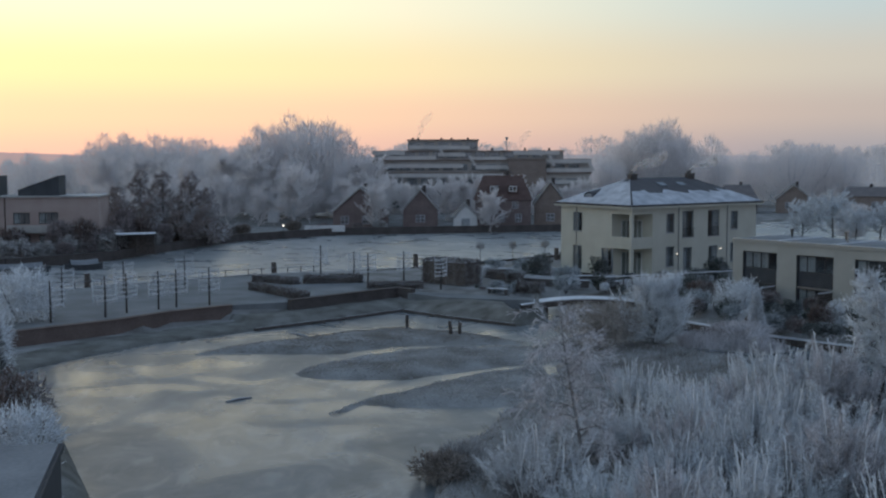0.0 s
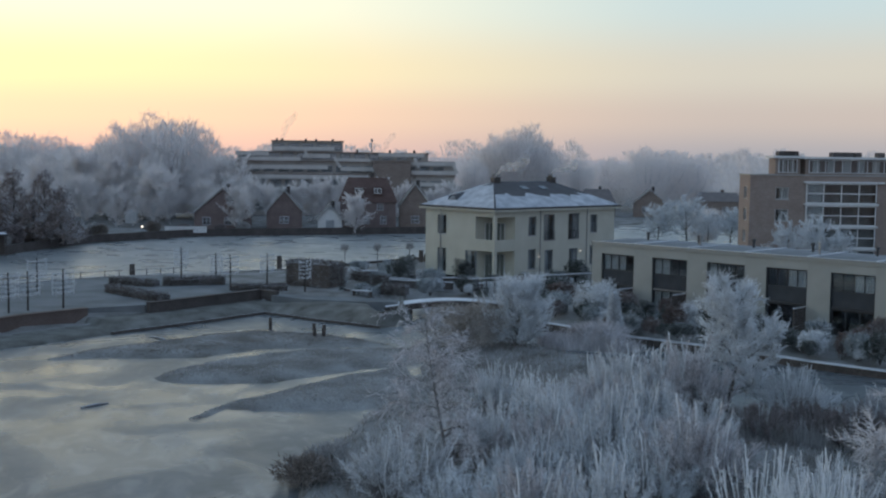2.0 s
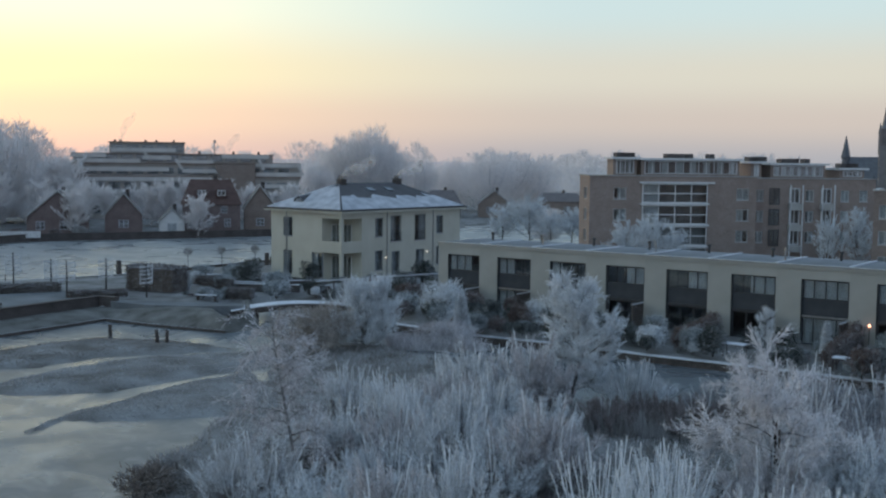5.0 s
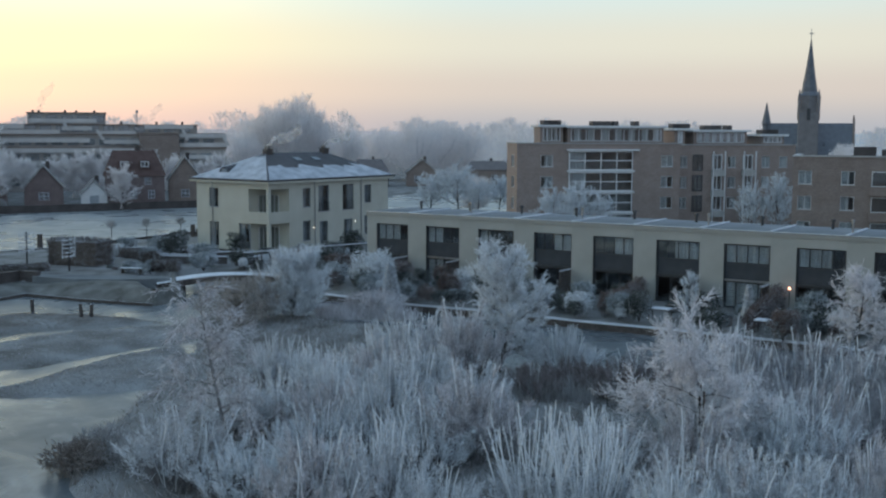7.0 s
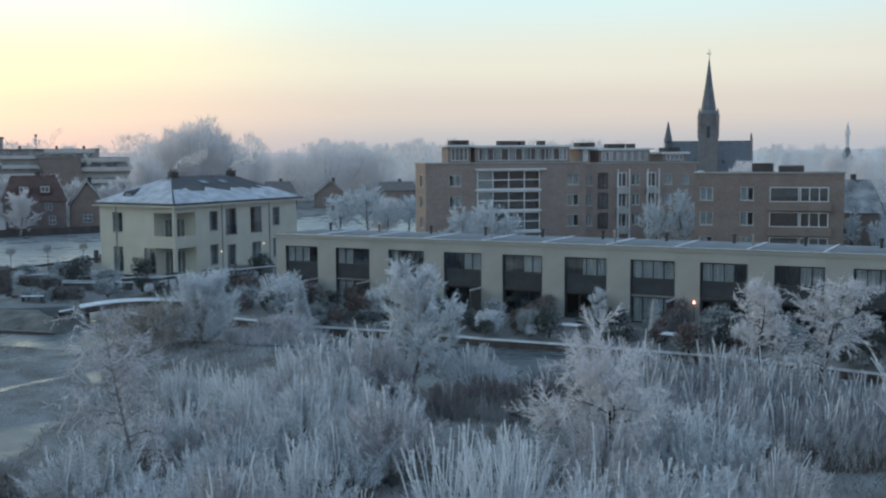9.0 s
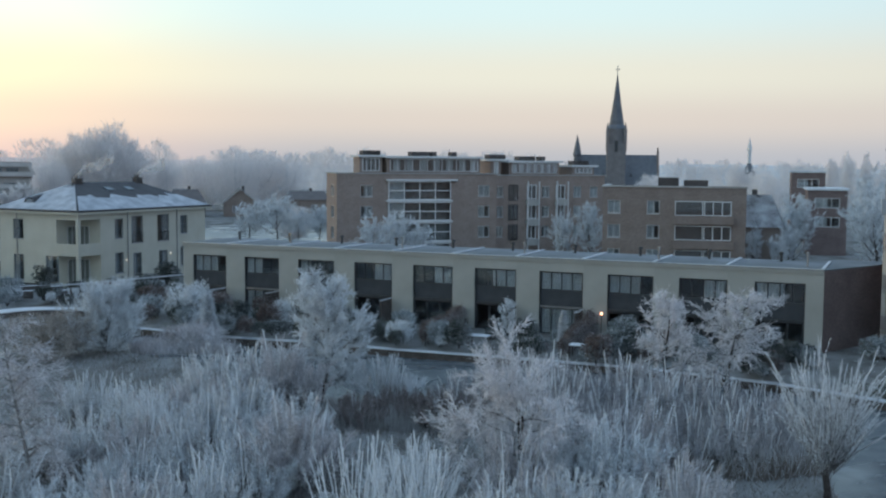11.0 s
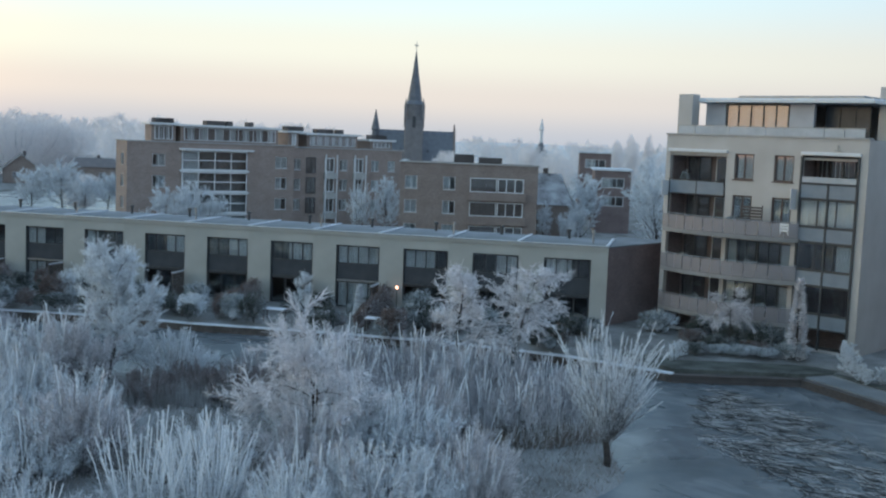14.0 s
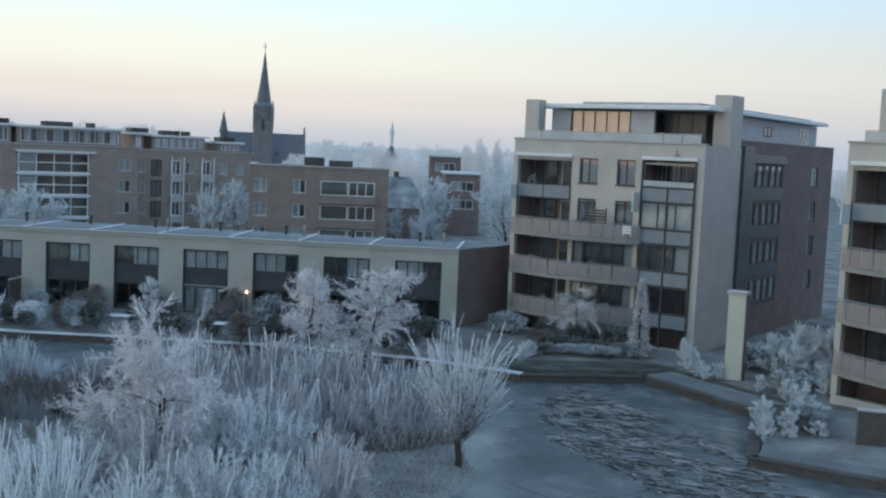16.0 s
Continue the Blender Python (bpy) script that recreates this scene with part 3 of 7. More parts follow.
quay("quay_wall_1", [(-36.0, 74.3), (-32.3, 78.0), (-28.9, 81.4), (-25.6, 84.6), (-22.4, 89.2), (-18.1, 93.1)], -1.4, 0.52, 0.5, QUAYBRICK, "red-brown brick quay wall above the pond", QUAYBRICK, 0.08)
quay("quay_wall_2", [(-13.3, 95.0), (-9.4, 98.9), (-7.0, 101.4), (-4.3, 104.0), (-2.7, 102.5)], -1.2, 0.70, 0.5, DARKBRICK, "low brick terrace wall above the bank", DARKBRICK, 0.08)
quay("garden_edge_1", [(19.1, 90.8), (25.1, 82.0), (30.7, 76.3), (34.5, 71.1), (38.7, 66.4), (45.5, 58.1), (50.4, 49.6), (52.5, 42.3)], -1.4, -0.42, 0.35, TIMBER,
     "dark timber bank edging with a snowy plank", SNOW, 0.09)
quay("garden_edge_2", [(52.5, 42.3), (58.7, 37.3), (56.0, 28.2), (46.8, 23.6), (48.1, 17.9), (49.4, 12.4)], -1.4, -0.5, 0.4, DARKBRICK, "dark brick pond edge in front of the flats", DARKBRICK, 0.1)
solid("pavement", Geo().prism([(-40, 79), (-36.3, 74.7), (-32.6, 78.3), (-29.2, 81.7), (-25.9, 84.9), (-22.7, 89.5), (-18.4, 93.4), (-13.6, 95.4), (-9.7, 99.2), (-7.3, 101.8), (-5, 104), (-9, 114.5), (-14, 119.5), (-21, 117.5), (-34, 107), (-39.5, 101.5)], -0.6, 0.49), PATH,
      "frosted paving of the quay promenade", "pavement", kind="structure")
solid("garden_path", Geo().prism([(-4, 104.2), (-1.5, 102.8), (4, 100.6), (8.2, 98.9), (8.2, 97.2), (4, 97.6), (0, 99.4), (-2.8, 101.8)], -0.6, 0.42), PATH,
      "snowy garden path leading to the footbridge", "path", kind="structure")
solid("pavement", Geo().prism([(58.9, 37.2), (60.7, 36.6), (58.2, 27.4), (56.2, 28.1)], -0.6, -0.30), PATH, "pale paved walk along the pond edge", "pavement", kind="structure")
solid("pavement", Geo().prism([(47.0, 23.4), (51.6, 25.3), (56.0, 21.5), (56.0, 14), (49.5, 12.4), (48.3, 17.9)], -0.6, -0.34), PATH, "frosted terrace paving before the flats", "pavement", kind="structure")
solid("garden_bed", Geo().prism([(60.75, 36.6), (66, 35.5), (65.5, 26.5), (60, 23), (56.1, 21.6), (51.7, 25.3), (56.1, 28.0), (58.25, 27.4)], -0.6, -0.20), SOIL, "dark planting bed before the flats", "soil", kind="structure")
solid("garden_bed", Geo().prism([(52.9, 42.5), (58.7, 37.6), (60.7, 36.7), (65.4, 36.4), (63.6, 53), (58, 54), (53.5, 47)], -0.6, -0.16), SOIL, "dark planting bed before the flats", "soil", kind="structure")


def bank_strip(line, label, narrow=1.0, low=None):
    """A sloping bank along a line, water on its right; low(x, y) caps its height."""
    rows = []
    for (xa, ya), (xb, yb) in zip(line, line[1:]):
        rows += [(xa + (xb - xa) * k / 8, ya + (yb - ya) * k / 8) for k in range(8)]
    prof = [(0.4, -1.3), (0.1, -0.78), (-0.7, -0.35), (-1.8, 0.12), (-3.0, 0.36), (-4.2, 0.25)]
    v = []
    for i, (x, y) in enumerate(rows):
        xn, yn = rows[min(i + 1, len(rows) - 1)]
        xp, yp = rows[max(i - 1, 0)]
        d = Vector((xn - xp, yn - yp)).normalized()
        inner = max(0.22, min(1.0, 1 - (x - 2.5) / 3.5)) * narrow
        top = low(x, y) if low else 1.0
        for off, z in prof:
            off = off if off > 0 else off * inner
            w = 0.035 * noise.noise((x * 0.8, y * 0.8, z * 2))
            v.append((x + d.y * (off + w), y - d.x * (off + w), min(z + w * 0.5, top + w)))
    f = [(i * 6 + j, i * 6 + j + 1, i * 6 + 7 + j, i * 6 + 6 + j) for i in range(len(rows) - 1) for j in range(5)]
    return solid("bank", Geo().add(v, f), BANK, label, "bank", kind="structure", smooth=True)


bank_strip([(-29.0, 69.0), (-27.2, 73), (-25.1, 77.2), (-22.3, 81.6), (-18.8, 84.8), (-15.5, 88.3), (-12.2, 91.2), (-8.8, 94.4), (-6, 97.3), (-3.6, 99.5), (0.9, 95.0), (6.5, 90.6), (8.6, 92.2), (9.3, 96.5), (9.9, 104)],
           "frosty grass bank above the frozen pond", 1.15, lambda x, y: -0.62 if y < 89.0 and x < 0 else (-0.15 if x < -3.6 else min(0.45, -0.15 + 0.2 * (x + 3.6))))
bank_strip([(-8.5, 25), (-10, 30), (-14.2, 43.2), (-18.9, 53.3), (-26.5, 69.0)], "dark bank below the boathouse", 0.5, lambda x, y: -0.3 if y < 44 else 0.2)
quay("pond_edge", [(-15.2, 88.1), (-11.9, 91.0), (-8.5, 94.2), (-5.7, 97.1), (-3.6, 99.2), (0.6, 94.85), (6.1, 90.3)], -1.2, -0.66, 0.12, TIMBER, "dark timber edging where the bank meets the ice")
quay("canal_edge", [(-41.5, 102.2), (-34.2, 109.5), (-21.3, 120.1), (-1.5, 128.3), (6, 136), (14, 143), (32, 150)], -1.4, 0.22, 0.3, TIMBER, "timber canal bank edging", TIMBER, 0.08)
quay("far_bank_edge", [(60, 226), (22, 206), (-19, 197), (-34, 182), (-39.5, 168), (-45, 149), (-55, 137.5), (-120, 122)], -1.4, 0.3, 0.5, DARKBRICK, "dark brick wall of the far canal bank", DARKBRICK, 0.1)


# ---- plants ----
def bend(rng, start, direction, length, k, wobble, lift):
    """A wandering line of k + 1 points."""
    p, d = [np.asarray(start, float)], np.asarray(direction, float) / np.linalg.norm(direction)
    for _ in range(k):
        d = d + rng.normal(0, wobble, 3) + np.array([0, 0, lift])
        d /= np.linalg.norm(d)
        p.append(p[-1] + d * length / k)
    return np.array(p), d


def twigs(g, rng, lines, per, length, r, spread, lift, along=(0.15, 1.0), kids=0):
    """Fine twigs along many lines; with kids, each twig carries shorter ones."""
    roots, dirs = [], []
    for p in lines:
        t = rng.uniform(along[0], along[1], per) * (len(p) - 1)
        i = np.minimum(t.astype(int), len(p) - 2)
        roots.append(p[i] + (p[i + 1] - p[i]) * (t - i)[:, None])
        d = p[i + 1] - p[i]
        dirs.append(d / (np.linalg.norm(d, axis=1)[:, None] + 1e-9))
    roots, dirs = np.concatenate(roots), np.concatenate(dirs)
    d = dirs + rng.normal(0, spread, dirs.shape) + np.array([0, 0, lift])
    d /= np.linalg.norm(d, axis=1)[:, None]
    ln = length * rng.uniform(0.45, 1.2, len(d))[:, None]
    tips = roots + d * ln
    g.spikes(roots, tips, r)
    if kids:
        rr = np.repeat(roots, kids, 0)
        f = rng.uniform(0.2, 0.95, len(rr))[:, None]
        rk = rr + (np.repeat(tips, kids, 0) - rr) * f
        dk = np.repeat(d, kids, 0) + rng.normal(0, 0.6, (len(rr), 3)) + np.array([0, 0, lift])
        dk /= np.linalg.norm(dk, axis=1)[:, None]
        g.spikes(rk, rk + dk * length * 0.45 * rng.uniform(0.5, 1.2, len(rr))[:, None], r * 0.8)
    return g


def tree(name, label, seed, height, spread, trunk_r, limbs=9, boughs=7, per=14, kids=2, clear=0.25, lift=0.12, droop=0.0, lean=(0, 0), twig=0.55, r=0.018,
         material=None, category="tree", group="", m=None, rise=0.55, bark=None):
    """A bare tree thick with hoar frost: trunk and limbs in bark, and a crown of fine frosted twigs."""
    rng = np.random.default_rng(seed)
    wood, crown, lines = Geo(), Geo(), []
    trunk, _ = bend(rng, (0, 0, -0.4), (lean[0], lean[1], 1), height * 0.8 + 0.4, 8, 0.06, 0.03)
    wood.tube(trunk, np.linspace(trunk_r, trunk_r * 0.25, 9), 7)
    for i in range(limbs):
        f = clear + (0.96 - clear) * (i + rng.uniform(0, 0.8)) / limbs
        at = trunk[min(int(f * 8), 7)] + (trunk[min(int(f * 8), 7) + 1] - trunk[min(int(f * 8), 7)]) * (f * 8 % 1)
        a = i * 2.4 + rng.uniform(-0.5, 0.5)
        ln = spread * rng.uniform(0.75, 1.1) * (1 - 0.45 * f if clear < 0.5 else 1)
        limb, _ = bend(rng, at, (math.cos(a), math.sin(a), rise + f * 0.6), ln, 6, 0.13, lift - droop)
        wood.tube(limb, np.linspace(trunk_r * 0.42 * (1 - 0.5 * f), trunk_r * 0.08, 7), 5)
        lines.append(limb)
        for j in range(boughs):
            k = rng.integers(1, 6)
            d = limb[k + 1] - limb[k]
            d = d / np.linalg.norm(d) + rng.normal(0, 0.55, 3) + np.array([0, 0, 0.25 - droop * 2])
            bough, _ = bend(rng, limb[k], d, ln * rng.uniform(0.3, 0.55), 4, 0.16, lift - droop * 1.6)
            wood.tube(bough, np.linspace(trunk_r * 0.12, trunk_r * 0.03, 5), 4)
            lines.append(bough)
    twigs(crown, rng, lines, per, twig, r, 0.5, 0.10 - droop * 1.5, kids=kids)
    ob = thing(name, label, category, m, group)
    part("trunk", wood, bark or BARK, ob, smooth=True)
    part("crown", crown, material or FROST_TWIG, ob, "crown of fine twigs white with hoar frost")
    return ob


def coppice(name, label, seed, height, width, shoots, per=10, kids=1, r=0.017, material=None, fan=0.35, category="shrub", group="", m=None, twig=0.5, tall=14, body=0.62, spire=1.0, under_frost=None):
    """A many-stemmed shrub: a fuzzy body of fine frosted twigs, and thick white shoots that stand out of its top."""
    rng = np.random.default_rng(seed)
    stems, fine, spires, lines, high = Geo(), Geo(), Geo(), [], []
    for i in range(shoots + tall):
        a, q = rng.uniform(0, 2 * math.pi), math.sqrt(rng.uniform(0, 1))
        base = (math.cos(a) * q * width * 0.32, math.sin(a) * q * width * 0.32, -0.2)
        lean = fan * (0.55 if i >= shoots else 1.0)
        d = (math.cos(a) * q * lean + rng.normal(0, 0.08), math.sin(a) * q * lean + rng.normal(0, 0.08), 1)
        if i < shoots:
            p, _ = bend(rng, base, d, height * body * rng.uniform(0.7, 1.08) * (1 - 0.36 * q), 5, 0.09, 0.02)
            stems.tube(p, np.linspace(r * 1.1, r * 0.5, 6), 4)
            lines.append(p)
        else:
            p, _ = bend(rng, base, d, height * rng.uniform(0.78, 0.98) * (1 - 0.22 * q), 6, 0.06, 0.03)
            spires.tube(p, np.linspace(r, r * 1.15, 7) * spire, 5)
            high.append(p)
    ob = thing(name, label, category, m, group)
    if lines:
        # lower twigs: less frost, and the inner shade put into their colour
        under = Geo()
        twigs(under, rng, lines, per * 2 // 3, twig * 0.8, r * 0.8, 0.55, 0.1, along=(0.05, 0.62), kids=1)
        tagged(part("undergrowth", under, under_frost or UNDER, ob, "" if under_frost else "brown lower twigs with little frost, darkened for inner shade"), kind="stuff")
        twigs(fine, rng, lines, per, twig, r, 0.6, 0.15, along=(0.48, 1.0), kids=kids)
        tagged(part("stool", stems, STEM, ob), kind="stuff")
        tagged(part("crown", fine, material or FROST_BODY, ob), kind="stuff")
    if high:
        twigs(spires, rng, high, 40, 0.17, r * 0.8, 0.8, 0.2, along=(0.4, 1.0))
        tagged(part("tuft", spires, FROST_PALE, ob, "white frosted shoots"), kind="stuff")
    return ob


def clump(g, rng, centre, size, count, r, length, up=0.3):
    """Leaf tufts through an uneven rounded volume, denser at its skin."""
    d = rng.normal(0, 1, (count, 3))
    d /= np.linalg.norm(d, axis=1)[:, None]
    s = np.asarray(size, float)
    rad = rng.uniform(0.35, 1.0, count) ** 0.45 * (1 + 0.18 * np.sin(d[:, 0] * 5 + d[:, 1] * 4 + rng.uniform(0, 6)) + 0.12 * np.sin(d[:, 2] * 7 + rng.uniform(0, 6)))
    root = np.asarray(centre, float) + d * s * rad[:, None]
    t = d + rng.normal(0, 0.7, d.shape) + np.array([0, 0, up])
    t /= np.linalg.norm(t, axis=1)[:, None]
    g.spikes(root, root + t * length * rng.uniform(0.5, 1.3, count)[:, None], r)
    return g


def bush(name, label, seed, width, height, material, count=900, r=0.05, length=0.28, m=None, group="", lobes=4):
    rng = np.random.default_rng(seed)
    leaves, wood = Geo(), Geo()
    for i in range(lobes):
        a = i * 2.4
        c = (math.cos(a) * width * 0.22, math.sin(a) * width * 0.22, height * rng.uniform(0.42, 0.6))
        clump(leaves, rng, c, (width * 0.32, width * 0.32, height * 0.42), count // lobes, r, length)
        p, _ = bend(rng, (0, 0, -0.2), (c[0], c[1], c[2] + 0.3), height * 0.7, 4, 0.08, 0)
        wood.tube(p, np.linspace(0.05, 0.02, 5), 5)
    ob = thing(name, label, "bush", m, group)
    part("stem", wood, BARK, ob)
    part("foliage", leaves, material, ob)
    return ob


def conifer(name, label, seed, width, height, material, count=1400, m=None, group=""):
    rng = np.random.default_rng(seed)
    leaves, wood = Geo(), Geo()
    z = rng.uniform(0.04, 1.0, count)
    a = rng.uniform(0, 2 * math.pi, count)
    q = (width / 2) * (1 - z) ** 0.75 * rng.uniform(0.55, 1.05, count) * (1 + 0.15 * np.sin(a * 3 + z * 9))
    root = np.column_stack([np.cos(a) * q, np.sin(a) * q, z * height])
    d = np.column_stack([np.cos(a), np.sin(a), rng.uniform(0.1, 1.1, count)]) + rng.normal(0, 0.25, (count, 3))
    leaves.spikes(root, root + d / np.linalg.norm(d, axis=1)[:, None] * 0.32, 0.05)
    wood.tube([(0, 0, -0.2), (0, 0, height * 0.5), (0, 0, height * 0.95)], [0.09, 0.06, 0.02], 6)
    ob = thing(name, label, "conifer", m, group)
    part("trunk", wood, BARK, ob)
    part("foliage", leaves, material, ob)
    return ob


def put(x, y, z=0.0, turn=0.0, s=1.0, sz=None):
    return pose(x, y, z, 0, 0, turn) @ Matrix.Diagonal((s, s, sz or s, 1))


# ---- the cream villa ----
villa = thing("villa", "cream rendered two-storey villa with snowy hipped roof", "house", pose(20.0, 115.3, 0.3, 0, 0, 35))
VW, VD, VH = 20.0, 11.2, 7.35
FRONT, LEFT = pose(0, 0, 0), pose(0, VD, 0, 0, 0, -90)
front_holes = [(5.2, 6.5, 4.6, 6.7), (7.7, 9.5, 4.0, 6.9), (11.8, 13.7, 4.0, 6.9), (15.6, 16.9, 4.6, 6.7), (5.2, 6.5, 0.9, 3.1), (7.9, 9.3, 0.0, 2.9), (12.0, 13.5, 0.0, 2.9), (15.6, 16.9, 0.9, 3.1)]
left_holes = [(2.0, 3.5, 4.6, 6.7), (2.0, 3.5, 0.3, 3.0), (6.6, 8.2, 0.3, 3.0)]
wall(villa, FRONT @ pose(3.1, 0, 0), VW - 3.1, VH, [(a - 3.1, b - 3.1, c, d) for a, b, c, d in front_holes], CREAM, 0.35)
wall(villa, LEFT, VD - 3.1, VH, left_holes, CREAM, 0.35)
wall(villa, pose(VW, 0.36, 0, 0, 0, 90), VD - 0.36, VH, [], CREAM, 0.35)
wall(villa, pose(VW - 0.36, VD, 0, 0, 0, 180), VW - 0.72, VH, [], CREAM, 0.35)
# The open corner with its two loggias
part("loggia_wall", Geo().box(3.1, 0.36, 0, 3.4, 3.1, VH).box(0.36, 3.1, 0, 3.4, 3.4, VH), CREAM, villa)
part("loggia_floor", Geo().box(0.0, 0.0, 3.05, 3.08, 3.08, 3.45), CREAM, villa)
part("loggia_floor", Geo().box(0.0, 0.0, -0.2, 3.08, 3.08, 0.02), CREAM, villa)
part("loggia_lintel", Geo().box(0.0, 0.0, 6.75, 3.08, 3.08, VH - 0.01), CREAM, villa)
part("parapet", Geo().box(0.0, 0.0, 3.46, 3.08, 0.16, 4.3).box(0.0, 0.17, 3.46, 0.16, 3.08, 4.3), CREAM, villa, "solid cream balcony parapet")
for z in (0.03, 4.31):
    part("column", Geo().block(0.02, 0.02, z, 0.40, 0.40, 3.04 if z < 1 else 6.74), CREAM, villa, "square cream corner column")
for lm, lu in ((pose(0.0, 3.0, 0), 1.5), (pose(3.0, 3.3, 0, 0, 0, -90), 0.5)):
    for z in (0.05, 3.5):
        window(villa, lm, lu, lu + 1.35, z, z + 2.5, 2, 1, WHITE, deep=-0.02, curtain=0.98)
for i, (a, b, c, d) in enumerate(front_holes):
    window(villa, FRONT, a, b, c, d, 2, 2, GREY_PANEL, deep=0.14, curtain=(0.45, 0.5, -0.45, 0.4)[i % 4], sill=CONCRETE)
for a, b, c, d in left_holes:
    window(villa, LEFT, a, b, c, d, 2, 2, GREY_PANEL, deep=0.14, curtain=0.5, sill=CONCRETE)
for u in (7.7, 11.8):
    rail = Geo()
    for i in range(9):
        rail.box(u + 0.1 + i * 0.2, -0.10, 4.05, u + 0.125 + i * 0.2, -0.075, 4.95)
    rail.box(u, -0.11, 4.95, u + 1.85, -0.06, 5.0).box(u, -0.11, 4.03, u + 1.85, -0.06, 4.07)
    part("balcony_rail", rail, DARK_FRAME, villa, "dark metal french balcony rail")
for u in (7.1, 15.0):
    part("downpipe", Geo().tube([(u, -0.07, 0), (u, -0.07, 3.6), (u, -0.07, VH)], [0.055] * 3, 8), METAL, villa)
part("downpipe", Geo().tube([(-0.07, 8.6, 0), (-0.07, 8.6, VH)], [0.055] * 2, 8), METAL, villa)
# Hipped roof with deep eaves
VILLA_SLATE = surface("brown_grey_slate", (0.032, 0.029, 0.033), (0.07, 0.065, 0.07), 0.85, 0.8, 20, 0.25, spec=0.2, frost=0.1)
E0, RH = 0.55, 2.75
e = [(-E0, -E0), (VW + E0, -E0), (VW + E0, VD + E0), (-E0, VD + E0)]
part("soffit", Geo().prism(e, VH + 0.003, VH + 0.22), CREAM, villa, "pale boxed soffit under the eaves")
part("gutter", Geo().prism([(x * 1.006 - 0.06, y * 1.006 - 0.04) for x, y in e], VH + 0.224, VH + 0.36), DARK_FRAME, villa)
zr = VH + 0.365
ridge = [(VD / 2 - 0.4, VD / 2, zr + RH), (VW - VD / 2 + 0.4, VD / 2, zr + RH)]
roof = Geo().add([(*p, zr) for p in e] + ridge, [(0, 1, 5, 4), (1, 2, 5), (2, 3, 4, 5), (3, 0, 4), (3, 2, 1, 0)])
roof_ob = part("roof", roof, VILLA_SLATE, villa, "slate hipped roof dusted with snow")


def roof_sheet(corners, ridge_pts, lo, hi, inset, lift):
    """A thin sheet of snow on one slope, from fraction lo to hi of its height."""
    a, b = Vector(corners[0]), Vector(corners[1])
    c, d = Vector(ridge_pts[0]), Vector(ridge_pts[-1])
    nrm = (b - a).cross(c - a).normalized()
    rng = random.Random(5)
    k = 24
    low, high = [], []
    for i in range(k + 1):
        wave = 0.05 * math.sin(i * 0.9) + 0.04 * math.sin(i * 2.3 + 1)
        t = inset + (1 - 2 * inset) * i / k
        p, q = a.lerp(b, t), c.lerp(d, t)
        low.append(p.lerp(q, lo) + nrm * lift)
        high.append(p.lerp(q, hi + wave + rng.uniform(-0.04, 0.03)) + nrm * lift)
    v = low + high
    f = [(i, i + 1, k + 2 + i, k + 1 + i) for i in range(k)]
    return Geo().add([tuple(x) for x in v], f)


E3 = [Vector((*p, zr)) for p in e]
R3 = [Vector(p) for p in ridge]
part("snow", roof_sheet((E3[0], E3[1]), (R3[0], R3[1]), 0.015, 0.46, 0.008, 0.03), ROOF_SNOW, roof_ob, "thin snow on the slates")
part("snow", roof_sheet((E3[3], E3[0]), (R3[0], R3[0]), 0.015, 0.86, 0.012, 0.03), ROOF_SNOW, roof_ob, "thin snow on the slates")
part("snow", roof_sheet((E3[1], E3[2]), (R3[1], R3[1]), 0.015, 0.85, 0.012, 0.03), ROOF_SNOW, roof_ob, "thin snow on the slates")
for x in (5.0, 14.3):
    ch = Geo().block(x, VD / 2 - 0.45, zr + RH - 0.6, x + 0.95, VD / 2 + 0.25, zr + RH + 0.38).box(x - 0.06, VD / 2 - 0.51, zr + RH + 0.385, x + 1.01, VD / 2 + 0.31, zr + RH + 0.46)
    stack = part("chimney", ch, DARKBRICK, villa)
    for k in (0.25, 0.65):
        part("chimney_pot", Geo().tube([(x + k, VD / 2, zr + RH + 0.46), (x + k, VD / 2, zr + RH + 0.82)], [0.13, 0.11], 8), DARKBRICK, stack)
# Half-round dormer on the left slope, roof lights on the front slope
arc = [(math.cos(a), math.sin(a)) for a in np.linspace(0, math.pi, 9)]
dy, dr = 7.6, 0.75
dorm = Geo().add([(0.75, dy + c * dr, zr + 0.5 + k * dr) for c, k in arc] + [(2.9, dy + c * dr * 0.3, zr + 1.5 + k * 0.1) for c, k in arc], [(i, i + 1, 10 + i, 9 + i) for i in range(8)])
dormer = part("dormer", dorm, VILLA_SLATE, villa, "small half-round dormer")
part("pane", Geo().add([(0.8, dy + c * dr * 0.8, zr + 0.52 + k * dr * 0.8) for c, k in arc], [tuple(range(8, -1, -1))]), GREY_PANEL, dormer)
for u in (0.38, 0.62):
    p = E3[0].lerp(E3[1], u).lerp(R3[0].lerp(R3[1], u), 0.72)
    part("skylight", Geo().box(-0.5, -0.4, 0.05, 0.5, 0.4, 0.13), GREY_PANEL, villa, "", Matrix.Translation(p) @ pose(0, 0, 0, 23))
for x, y, z in ((6.9, -0.25, 2.2), (13.9, -0.25, 2.5)):
    part("wall_lamp", Geo().block(x - 0.035, y + 0.14, z, x + 0.035, y + 0.24, z + 0.11), LAMP_WARM, villa, "lit outside wall lamp")
part("floor_slab", Geo().box(0.37, 3.42, 3.1, VW - 0.37, VD - 0.37, 3.4).box(3.42, 0.37, 3.1, VW - 0.37, 3.41, 3.4), ROOM, villa)
